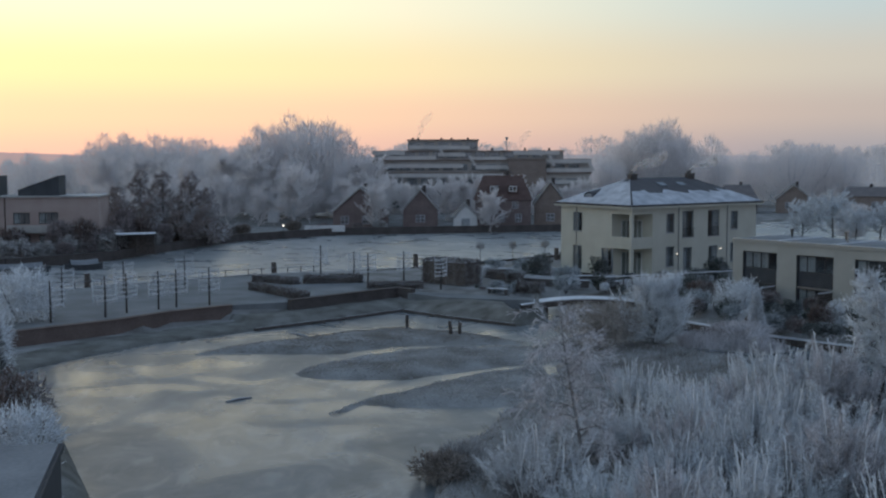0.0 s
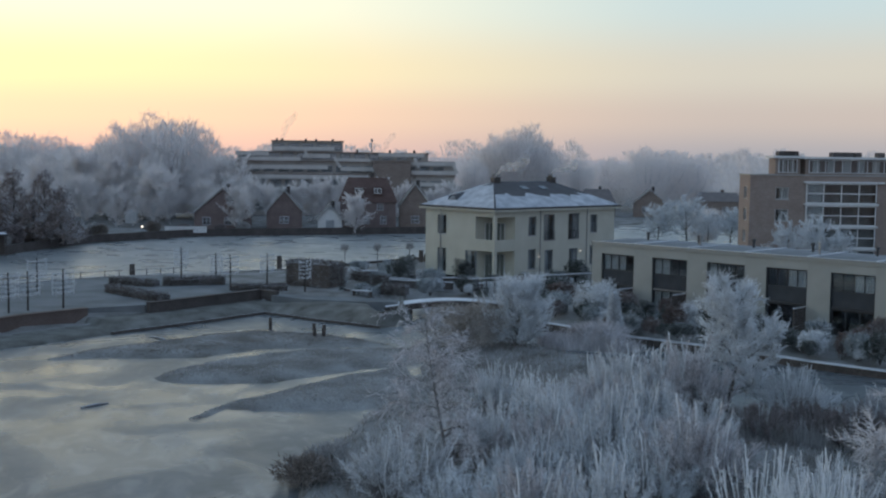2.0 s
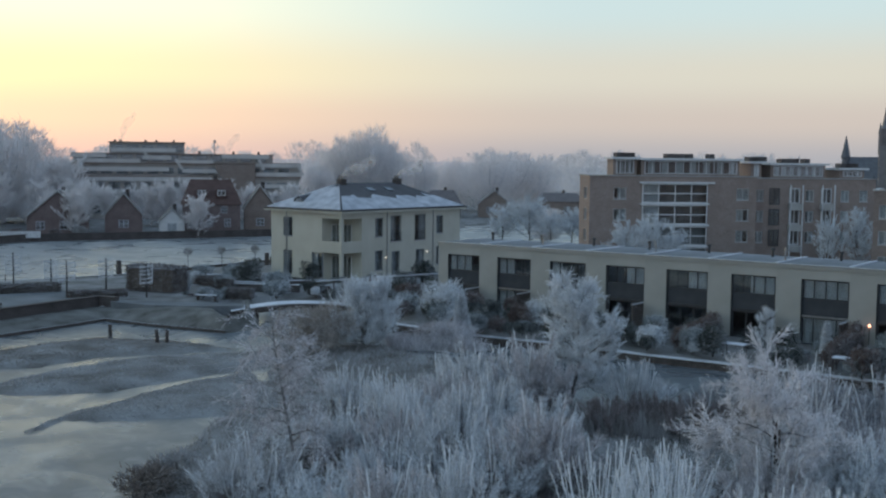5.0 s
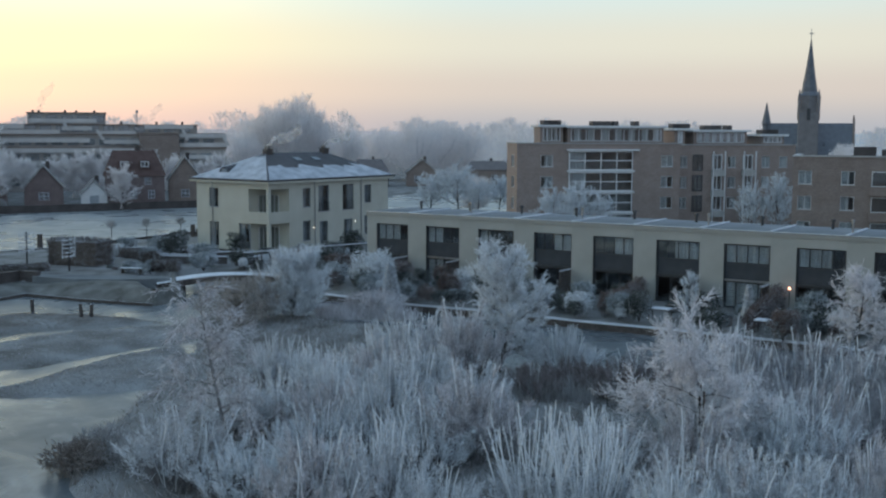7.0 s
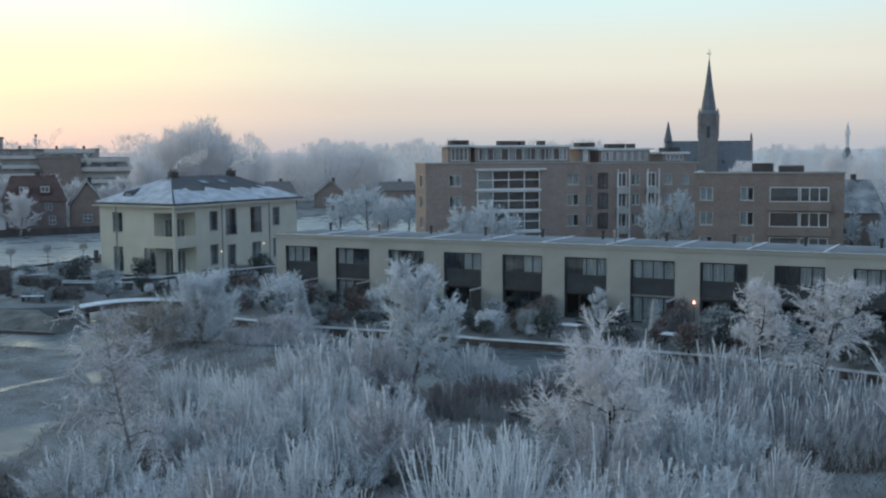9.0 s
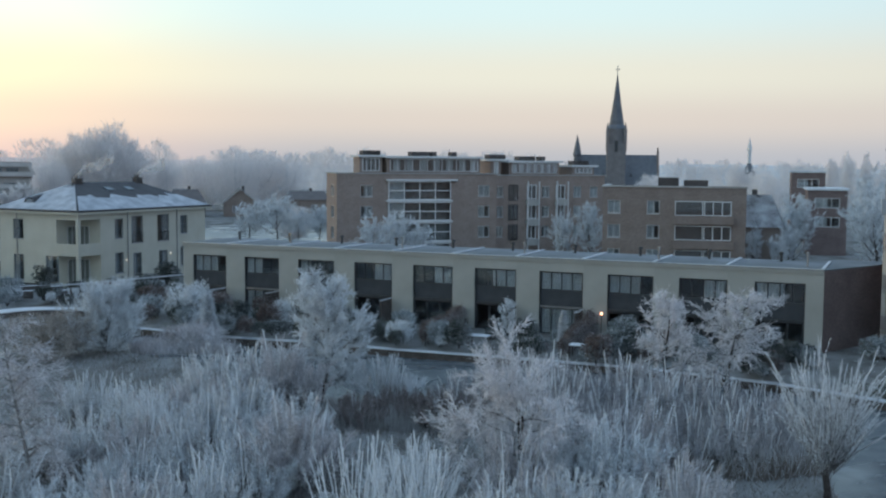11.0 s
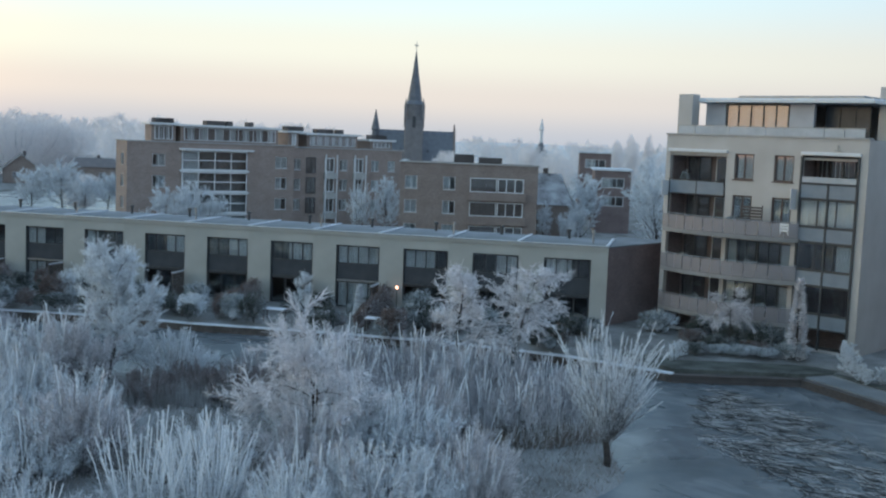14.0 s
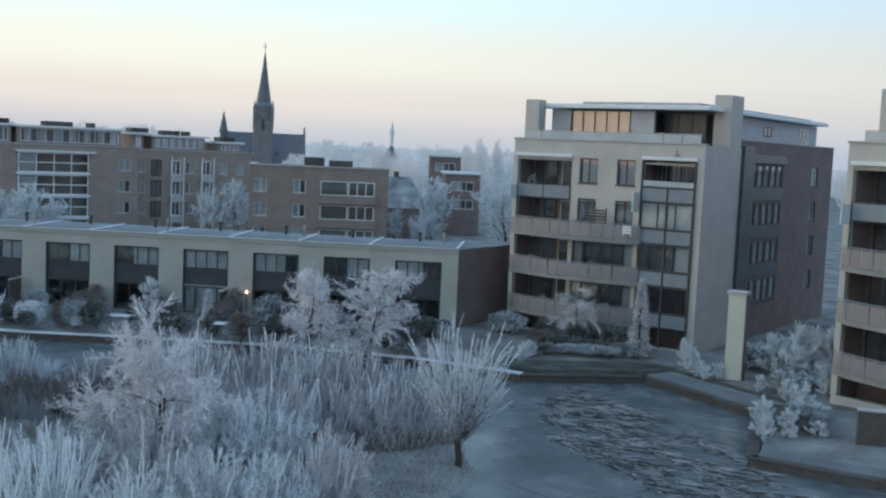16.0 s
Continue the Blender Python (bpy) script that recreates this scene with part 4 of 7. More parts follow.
part("partition", Geo().box(3.5, 4.2, 0.05, VW - 0.4, 4.35, 3.09).box(3.5, 4.2, 3.41, VW - 0.4, 4.35, VH), ROOM, villa)

# ---- the terrace of flat-roofed houses along the pond ----
ROW = pose(26.554, 96.359, 0, 0, 0, -51.507)
B, RD, RTOP = 5.4, 7.2, 5.95


def terrace_house(k):
    end_l, end_r = k == 0, k == 9
    u0, u1 = (-1.05 if end_l else -1.88 + 0.002), (4.72 if end_r else 3.52 - 0.002)
    rng = random.Random(40 + k)
    home = thing("terraced_house", "pale brick terraced house with tall dark glazed bay", "house", ROW @ pose(k * B, 0, 0), "terrace along the pond")
    holes = [(0.0, 3.5, 0.0, 4.89)]
    part("wall", Geo().box(u0, 0, -0.3, 0, 0.35, RTOP - 0.3).box(3.5, 0, -0.3, u1, 0.35, RTOP - 0.3).box(0.0, 0, 4.89, 3.5, 0.35, RTOP - 0.3), ROWBRICK, home)
    part("fascia", Geo().box(u0, -0.10, RTOP - 0.297, u1, 0.35, RTOP - 0.10), ROWBRICK, home)
    part("roof_trim", Geo().box(u0, -0.14, RTOP - 0.097, u1, 0.30, RTOP), METAL, home, "thin metal roof edge")
    roof = part("roof", Geo().box(u0, 0.302, RTOP - 0.30, u1, RD, RTOP - 0.04), SNOWY_FELT, home, "flat felt roof white with frost")
    part("roof_seam", Geo().box(u1 - 0.22, 0.32, RTOP - 0.037, u1 - 0.02, RD - 0.02, RTOP + 0.05), SNOW, roof)
    part("vent_pipe", Geo().tube([(1.2, 5.6, RTOP - 0.05), (1.2, 5.6, RTOP + 0.5), (1.2, 5.6, RTOP + 0.52), (1.2, 5.6, RTOP + 0.7)], [0.11, 0.11, 0.19, 0.17], 8), DARK_FRAME, home)
    if k % 2:
        part("vent_pipe", Geo().tube([(3.4, 2.2, RTOP - 0.05), (3.4, 2.2, RTOP + 0.85), (3.4, 2.2, RTOP + 0.87), (3.4, 2.2, RTOP + 1.0)], [0.08, 0.08, 0.13, 0.12], 8), METAL, home)
    part("back_wall", Geo().box(u0, RD - 0.3, -0.3, u1, RD - 0.002, RTOP - 0.303), REDBRICK, home)
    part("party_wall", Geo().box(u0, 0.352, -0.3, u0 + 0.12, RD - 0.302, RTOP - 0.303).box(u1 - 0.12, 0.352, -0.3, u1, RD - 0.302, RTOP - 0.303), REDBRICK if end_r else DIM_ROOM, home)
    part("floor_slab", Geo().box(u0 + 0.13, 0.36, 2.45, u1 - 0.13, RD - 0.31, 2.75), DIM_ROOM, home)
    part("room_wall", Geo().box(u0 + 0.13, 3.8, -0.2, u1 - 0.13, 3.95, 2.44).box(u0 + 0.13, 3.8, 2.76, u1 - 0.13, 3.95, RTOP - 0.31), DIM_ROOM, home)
    for a, b in ((0.003, 0.06), (3.44, 3.497)):
        part("lining", Geo().box(a, 0.1, 0, b, 0.5, 4.88), DARK_FRAME, home)
    window(home, FRONT, 0.07, 3.43, 3.42, 4.86, 4, 1, deep=0.22, curtain=(0.7, 0.5, 0.3, -0.5, -0.5, -0.6, 0.98, 0.7, -0.5, 0.6)[k], bar=0.08)
    part("panel", Geo().box(0.07, 0.24, 2.2, 3.43, 0.34, 3.415), DARK_PANEL, home, "dark grey infill panel")
    part("band", Geo().box(0.06, 0.12, 2.06, 3.44, 0.36, 2.195), METAL if k in (1, 2, 6) else DARK_FRAME, home)
    window(home, FRONT, 0.07, 3.43, 0.02, 2.05, 4 if k in (1, 6) else 3, 1, deep=0.25, curtain=(0, 0.5, 0, 0, 0, 0, 0.95, 0, 0, 0)[k], bar=0.09, name="garden_door")
    return home


for k in range(10):
    terrace_house(k)
gable = thing("gable_wall", "dark red-brown brick end wall of the terrace", "wall", ROW @ pose(9 * B + 4.72, 0, 0), kind="structure")
part("wall", Geo().prism([(0.003, 0.02), (4.9, 9.2), (0.003, 9.2)], -0.3, RTOP - 0.11), REDBRICK, gable)
part("coping", Geo().prism([(0.003, -0.05), (5.0, 9.25), (0.003, 9.3)], RTOP - 0.107, RTOP - 0.02), SNOWY_FELT, gable)


# ---- the flats beside the pond ----
def apartment_block(m, side=28.5):
    home = thing("apartment_block", "beige and red brick apartment block with glazed balconies", "apartment building", m, "flats beside the pond")
    W, H = 15.13, 14.3
    floors = [1.75, 4.65, 7.55, 10.45]
    holes = [(0.36, 5.0, 0.2, 13.05), (10.63, 14.6, 0.2, 13.15), (5.6, 7.1, 11.3, 13.1), (8.6, 10.05, 11.3, 13.1), (5.6, 7.1, 8.5, 10.2), (8.6, 10.05, 8.5, 10.2)]
    holes += [(5.3, 10.2, f + 0.05, f + 2.45) for f in floors[:2]] + [(5.3, 10.2, 0.0, 1.42)]
    wall(home, FRONT, W, H, holes, BEIGE, 0.35, z0=-0.3)
    part("coping", Geo().box(-0.06, -0.08, H + 0.003, W + 0.06, 0.42, H + 0.12), CONCRETE, home)
    for f in floors + [13.06]:
        part("loggia_floor", Geo().box(0.37, 0.05, f - 0.22, 4.99, 2.2, f), CONCRETE, home)
        part("loggia_floor", Geo().box(10.64, 0.2, f - 0.2, 14.59, 2.2, f - 0.02), CONCRETE, home)
    for x0, y0, x1, y1, z1 in ((0.3, 2.2, 5.2, 2.4, 13.05), (10.5, 2.2, 14.7, 2.4, 13.15), (5.01, 0.36, 5.2, 2.19, 13.1), (10.4, 0.36, 10.62, 2.19, 13.1)):
        part("loggia_back", Geo().box(x0, y0, -0.3, x1, y1, z1), REDBRICK, home, "dark brick back of the loggias")
    for f in floors:
        window(home, pose(0, 2.06, 0), 0.7, 2.6, f + 0.05, f + 2.3, 2, 1, deep=0, curtain=0.35)
        window(home, pose(0, 2.06, 0), 3.0, 4.7, f + 0.05, f + 2.3, 2, 1, deep=0, material=WHITE, curtain=-0.4)
        if f < 8:
            window(home, FRONT, 5.35, 7.6, f + 0.1, f + 2.4, 3, 1, deep=0.2, curtain=0.3)
            window(home, FRONT, 7.7, 10.15, f + 0.1, f + 2.4, 3, 1, deep=0.2, curtain=-0.3)
    window(home, FRONT, 5.35, 10.15, 0.02, 1.4, 5, 1, deep=0.25, curtain=0.2, name="garden_window")
    for a, b, c, d in holes[2:6]:
        window(home, FRONT, a, b, c, d, 2, 1, material=BROWN_FRAME, deep=0.1, curtain=0.93 if c < 10 else -0.9, bar=0.1, sill=BROWN_FRAME)
    for u, w in ((0.3, 4.8), (10.6, 4.1)):
        part("awning_box", Geo().block(u, -0.28, 13.1 if u < 1 else 13.2, u + w, -0.02, 13.32 if u < 1 else 13.42), WHITE, home, "rolled cream awning")
    part("loggia_side", Geo().box(0.353, 0.36, 0.2, 0.42, 2.19, 13.0), REDBRICK, home)
    # curved balconies
    for f in floors[:3]:
        us = np.linspace(0.25, 10.9, 14)
        bulge = 0.35 + 1.35 * np.sin((us - 0.25) / 10.65 * math.pi) ** 0.7
        line = [(u, -b) for u, b in zip(us, bulge)]
        deck = part("balcony", Geo().prism([(0.25, -0.003)] + line + [(10.9, -0.003)], f - 0.28, f), DECK, home, "curved concrete balcony")
        for (xa, ya), (xb, yb) in zip(line, line[1:]):
            d = Vector((xb - xa, yb - ya, 0))
            mm = Matrix.Translation((xa, ya, f)) @ Matrix.Rotation(math.atan2(d.y, d.x), 4, "Z")
            part("panel", Geo().box(0.03, -0.02, 0.02, d.length - 0.03, 0.02, 1.0), BALCONY_PANEL, deck, "", mm)
        rail = Geo().tube([(x, y, f + 1.08) for x, y in line], [0.03] * len(line), 6)
        for x, y in line[::2]:
            rail.box(x - 0.02, y - 0.02, f, x + 0.02, y + 0.02, f + 1.06)
        part("handrail", rail, METAL, deck)
    # top loggia rail and screens
    for f in (10.45,):
        for a in (0.5, 2.72):
            part("rail_panel", Geo().box(a, -0.06, f - 0.35, a + 2.16, -0.02, f + 0.55), GREY_PANEL, home)
        for a in (0.40, 2.66, 4.90):
            part("rail_post", Geo().box(a, -0.09, 8.0, a + 0.07, -0.01, f + 0.7), DARK_FRAME, home)
        part("rail", Geo().box(0.4, -0.08, f + 0.58, 5.0, -0.02, f + 0.64).box(0.4, -0.07, f - 0.42, 5.0, -0.02, f - 0.36), DARK_FRAME, home)
        part("screen", Geo().box(0.36, -1.0, f - 0.6, 0.42, -0.05, f + 0.5), WHITE, home)
    part("screen", Geo().box(10.35, -0.85, 9.5, 10.41, -0.05, 10.9), WHITE, home, "white framed balcony divider")
    part("wall_lamp", Geo().box(12.9, -0.2, 13.5, 13.3, -0.02, 13.56).box(13.05, -0.16, 13.56, 13.12, -0.06, 13.9), METAL, home)
    # glazed bay with pale panels
    for f in floors:
        top = f > 10
        if top:
            part("glass_rail", Geo().box(10.7, -0.10, f + 0.92, 14.5, -0.07, f + 1.3), BALCONY_GLASS, home)
        else:
            window(home, FRONT, 10.66, 14.56, f + 0.85, f + 2.72, 3 if f > 2 else 2, 1, deep=-0.1, bar=0.1, curtain=0.98 if f > 7 else (-0.3 if f > 4 else 0.2))
        for k in range(2):
            part("panel", Geo().block(10.72 + k * 1.95, -0.12, f - 0.12, 12.58 + k * 1.95, -0.06, f + 0.80, 0.02), GREY_PANEL, home, "pale grey infill panel")
        for z in (f + 0.78, f - 0.2):
            part("bay_rail", Geo().box(10.63, -0.15, z, 14.6, -0.02, z + 0.1), DARK_FRAME, home)
    for u, z in ((10.60, 13.1), (14.50, 13.1), (12.56, 11.3)):
        part("bay_post", Geo().box(u, -0.17, 0.2, u + 0.13, -0.02, z), DARK_FRAME, home)
    window(home, pose(0, 2.06, 0), 10.9, 14.3, 10.5, 12.9, 4, 1, deep=0, curtain=0.6, bar=0.09)
    # side: beige wing, then red brick
    s_m = pose(W, 0, 0, 0, 0, 90)
    wall(home, s_m @ pose(0.36, 0, 0), 6.24, H, [], BEIGE, 0.35, z0=-0.3)
    rows = [2.75, 5.65, 8.55, 11.45]
    sh = [(a, a + 1.15, z, z + 1.75) for z in rows for a in (2.3, 3.7, 5.1, 6.5, 7.9)] + [(16.3, 17.9, z, z + 1.75) for z in rows]
    wall(home, s_m @ pose(6.603, 0, 0), side - 6.603, 14.85, sh, REDBRICK, 0.35, z0=-0.3)
    sm = s_m @ pose(6.603, 0, 0)
    for i, (a, b, c, d) in enumerate(sh):
        window(home, sm, a, b, c, d, 2 if a > 10 else 1, 1, deep=0.05, curtain=0.6 if i % 2 else 0.9, bar=0.12)
    part("dark_bay", Geo().box(0.02, -0.25, 0, 2.1, -0.003, 14.5).box(2.1, -0.2, 13.3, 9.3, -0.003, 13.9), TINTED_PANE, home, "dark clad stair bay", sm)
    part("side_band", Geo().box(2.12, -0.08, rows[0] - 0.15, 9.2, -0.003, rows[0] - 0.02).box(2.12, -0.08, rows[1] - 0.95, 9.2, -0.003, rows[1] - 0.02).box(2.12, -0.08, rows[2] - 0.95, 9.2, -0.003, rows[2] - 0.02).box(2.12, -0.08, rows[3] - 0.95, 9.2, -0.003, rows[3] - 0.02), TINTED_PANE, home, "", sm)
    part("coping", Geo().box(0, -0.06, 14.853, side - 6.6, 0.4, 14.95), CONCRETE, home, "", sm)
    wall(home, pose(0, side, 0, 0, 0, -90), side - 0.36, H, [], REDBRICK, 0.35, z0=-0.3)
    wall(home, pose(W - 0.36, side, 0, 0, 0, 180), W - 0.72, H, [], REDBRICK, 0.35, z0=-0.3)
    part("roof", Geo().box(0.36, 0.36, 13.6, W - 0.36, side - 0.36, 13.9), SNOWY_FELT, home, "flat roof white with frost")
    for z in (1.5, 4.4, 7.3, 10.2):
        part("inner_floor", Geo().box(0.4, 2.45, z, W - 0.4, side - 0.4, z + 0.2), ROOM, home)
    part("inner_wall", Geo().box(0.4, 6, 0, W - 2.5, 6.2, 13.5), ROOM, home)
    part("inner_wall", Geo().box(W - 2.4, 6, 0, W - 2.2, side - 0.4, 13.5), ROOM, home)
    # roof terrace and penthouse
    for k in range(10):
        part("terrace_rail", Geo().box(0.6 + k * 1.4, 0.5, 14.2, 1.95 + k * 1.4, 0.53, 14.98), BALCONY_GLASS, home)
    part("terrace_handrail", Geo().box(0.6, 0.48, 15.0, 14.6, 0.55, 15.05), METAL, home)
    ph = pose(1.7, 2.4, 0)
    pen = part("penthouse_wall", Geo().box(0, 0, 13.9, 1.6, 0.3, 16.7).box(1.6, 0, 13.9, 6.6, 0.3, 14.9).box(6.6, 0, 13.9, 8.4, 0.3, 16.7).box(8.4, 0, 13.9, 11.8, 0.3, 14.3).box(0, 0.3, 13.9, 0.3, 20, 16.7).box(11.6, 6.5, 13.9, 11.9, 25.9, 16.7), PENTHOUSE, home, "pale clad penthouse", ph)
    window(home, ph, 1.65, 6.55, 14.92, 16.68, 5, 1, deep=0.05, curtain=0.98, bar=0.1)
    window(home, ph, 8.45, 11.7, 14.32, 16.68, 3, 1, deep=1.6, bar=0.1, pane=TINTED_PANE)
    part("penthouse_roof", Geo().block(-0.9, -0.9, 16.75, 12.9, 25.9, 17.0, 0.06), WHITE, home, "thin white overhanging roof slab", ph)
    part("roof_snow", Geo().box(-0.8, -0.8, 17.003, 12.8, 25.8, 17.06), SNOW, home, "", ph)
    part("upper_roof", Geo().block(2.2, 0.6, 17.06, 11.6, 25.0, 17.3, 0.05), METAL, home, "", ph)
    part("penthouse_room", Geo().box(0.5, 5, 13.9, 11.4, 5.2, 16.7), ROOM, home, "", ph)
    window(home, pose(13.59, 8.9, 0, 0, 0, 90), 6, 7.9, 15.4, 16.2, 2, 1, deep=-0.05)
    window(home, pose(13.59, 8.9, 0, 0, 0, 90), 14.6, 17.4, 14.4, 16.5, 3, 1, material=WHITE, deep=-0.05, curtain=0.9)
    part("chimney", Geo().block(0.35, 0.7, 13.9, 1.55, 1.7, 17.3, 0.03), BEIGE, home, "square beige chimney stack")
    part("chimney", Geo().block(W - 1.3, 4.2, 13.0, W + 0.003, 6.4, 17.95, 0.03), BEIGE, home, "square beige chimney stack")
    return home


BROWN_FRAME = surface("red_brown_painted_frame", (0.085, 0.055, 0.048), (0.13, 0.09, 0.08), 0.5, 2, 40, 0.05)
BALCONY_PANEL = frosted_glass("pinkish_balcony_glass", (0.33, 0.30, 0.315), (0.44, 0.41, 0.425), 0.48)
flats = apartment_block(pose(63.78, 53.11, 0, 0, 0, -82.52))
second = copy_thing(flats, pose(59.5, 25.6, 0.3, 0, 0, -97))
next(o for o in second.children if o.name.startswith("chimney")).matrix_basis = pose(0.9, 0, 0)
FLATS = pose(63.78, 53.11, 0, 0, 0, -82.52)
trellis = thing("trellis", "wooden slatted trellis standing on a balcony", "trellis", FLATS @ pose(6.75, -0.75, 7.55))
for k in range(9):
    part("slat", Geo().box(0, 0, 0.15 + k * 0.21, 1.55, 0.03, 0.28 + k * 0.21), TIMBER, trellis)
for x in (-0.06, 1.55):
    part("post", Geo().box(x, -0.01, 0.0, x + 0.06, 0.05, 2.1), TIMBER, trellis)
crate = thing("balcony_box", "white slatted box hung on the balcony rail", "box", FLATS @ pose(9.9, -1.15, 8.0))
for k in range(3):
    part("slat", Geo().box(0, 0, k * 0.2, 0.62, 0.05, k * 0.2 + 0.15), WHITE, crate)
for k in (0, 0.55):
    part("batten", Geo().box(k, 0.052, -0.2, k + 0.06, 0.08, 0.58), WHITE, crate)
for u, f in ((2.2, 4.65), (7.4, 4.65), (8.6, 1.75), (3.4, 1.75), (1.4, 10.45), (5.9, 7.55)):
    pot = thing("potted_plant", "small frosted plant in a balcony pot", "plant", FLATS @ pose(u, -0.55 if f < 8 else 0.5, f), "pots on the balconies")
    part("pot", Geo().tube([(0, 0, 0.0), (0, 0, 0.35), (0, 0, 0.38)], [0.15, 0.2, 0.22], 10), DARKBRICK, pot)
    part("foliage", clump(Geo(), np.random.default_rng(int(u * 10)), (0, 0, 0.75), (0.3, 0.3, 0.4), 260, 0.02, 0.2), FROST_EVERGREEN, pot)
slab = thing("garden_screen_wall", "tall free-standing cream wall slab beside the flats", "wall", pose(61.3, 32.55, 0, 0, 0, -82.52))
part("wall", Geo().block(-0.55, -0.28, -0.4, 0.55, 0.28, 5.2, 0.02), CREAM, slab)
part("coping", Geo().block(-0.65, -0.38, 5.203, 0.65, 0.38, 5.42, 0.03), CONCRETE, slab)
part("edge", Geo().box(0.553, -0.26, -0.4, 0.60, 0.26, 5.19), REDBRICK, slab, "brick end")

# ---- brick flats beyond the terrace ----


def brick_block(name, label, m, width, depth, height, floors, cols, storey=2.9, material=None, glazed=None, pent=None, first=0.9, win=1.5):
    home = thing(name, label, "apartment building", m)
    material = material or BROWNBRICK
    holes = []
    rng = random.Random(int(width * 7))
    for f in range(floors):
        for c in cols:
            z = height - 1.0 - storey * (f + 1) + 0.75
            if z > 0.2:
                holes.append((c, c + win, z, z + 1.6))
    if glazed:
        holes.append((glazed[0], glazed[1], 0.0, height - 1.0))
    wall(home, FRONT, width, height, holes, material, 0.35, z0=-0.5)
    sides = [(a, a + win, height - 1.0 - storey * (f + 1) + 0.75, height - 1.0 - storey * (f + 1) + 2.35) for f in range(floors) for a in np.arange(1.5, depth - 3, 4.2) if height - 1.0 - storey * (f + 1) + 0.75 > 0.2]
    lm = pose(0, depth, 0, 0, 0, -90)
    wall(home, lm, depth - 0.36, height, [(depth - 0.36 - b, depth - 0.36 - a, c, d) for a, b, c, d in sides], material, 0.35, z0=-0.5)
    for a, b, c, d in sides:
        window(home, lm, depth - 0.36 - b, depth - 0.36 - a, c, d, 2, 1, WHITE, 0.1, bar=0.08)
    wall(home, pose(width, 0.36, 0, 0, 0, 90), depth - 0.36, height, [], material, 0.35, z0=-0.5)
    wall(home, pose(width - 0.36, depth, 0, 0, 0, 180), width - 0.72, height, [], material, 0.35, z0=-0.5)
    # pale curtains added so the far panes look lightened by haze
    for h in holes[:len(holes) - bool(glazed)]:
        window(home, FRONT, *h, 2, 1, WHITE, 0.1, curtain=rng.choice((0.9, 0.95, 0.6, -0.7)), bar=0.08, sill=CONCRETE)
    if glazed:
        for f in range(floors):
            z1 = height - 1.0 - storey * f
            z0 = max(0.0, z1 - storey)
            if z1 > 0.5:
                window(home, FRONT, glazed[0], glazed[1], z0 + 0.30, z1, 4, 2, WHITE, -0.25, bar=0.13, curtain=0.25)
                part("band", Geo().box(glazed[0] - 0.25, -0.45, z0 + 0.04, glazed[1] + 0.25, 0.3, z0 + 0.29), WHITE, home)
                part("inner_floor", Geo().box(glazed[0], 0.36, z0 + 0.05, glazed[1], 1.6, z0 + 0.3), CONCRETE, home)
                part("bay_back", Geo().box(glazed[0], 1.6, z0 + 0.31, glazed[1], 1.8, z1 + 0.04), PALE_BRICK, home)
        part("canopy", Geo().box(glazed[0] - 0.3, -0.6, height - 0.96, glazed[1] + 0.9, 0.3, height - 0.72), WHITE, home)
    part("roof", Geo().box(0.36, 0.36, height - 0.5, width - 0.36, depth - 0.36, height - 0.2), SNOWY_FELT, home)
    part("coping", Geo().box(-0.15, -0.15, height + 0.003, width + 0.15, 0.5, height + 0.16).box(-0.15, 0.5, height + 0.003, 0.5, depth + 0.15, height + 0.16), CONCRETE, home)
    for f in range(floors):
        part("inner_floor", Geo().box(0.4, 2.4, height - 1.2 - storey * f, width - 0.4, depth - 0.4, height - 1.0 - storey * f), ROOM, home)
    part("inner_wall", Geo().box(0.4, 4, 0, width - 0.4, 4.2, height - 0.6), ROOM, home)
    for a, b, d0, h in pent or ():
        d1 = min(d0 + 7, depth - 0.5)
        p = part("penthouse", Geo().box(a, d0, height - 0.2, b, d1, height + h), material, home)
        part("cornice", Geo().box(a - 0.4, d0 - 0.7, height + h + 0.003, b + 0.4, d1 + 0.3, height + h + 0.3), WHITE, p)
        n = max(2, int((b - a) / 2.2))
        window(home, pose(0, d0 - 0.16, 0), a + 0.4, b - 0.4, height + 0.35, height + h - 0.1, n * 2, 1, WHITE, 0, bar=0.1, curtain=0.97)
        for k in range(3):
            x = a + (b - a) * (0.3 + 0.22 * k)
            part("roof_plant", Geo().block(x, d0 + 2, height + h + 0.3, x + (2.6 if k == 0 else 0.7), d0 + 4, height + h + 0.95), DARKBRICK, p)
    return home


brick_block("brick_flats", "brown brick flats with white glazed stair bay", pose(58.04, 138.55, 0, 0, 0, -10), 23.35, 6.4, 11.6, 4, (3.35, 20.55), 2.9, HAZED_BRICK,
            (7.25, 16.35), ((7.65, 21.55, 2.0, 2.2), (3.75, 7.05, 2.4, 2.3)), win=1.7)
stepped = brick_block("brick_flats", "stepped brown brick flats with recessed balconies", pose(81.4, 136.4, 0, 0, 0, -10), 18, 9, 11.4, 4, (0.5, 7.8, 12.9, 15.6), 2.9, HAZED_BRICK, None,
                      ((0.4, 1.9, 1.6, 2.1), (3.4, 11.4, 2.0, 1.9), (13.8, 17.4, 2.5, 1.3)), win=1.2)
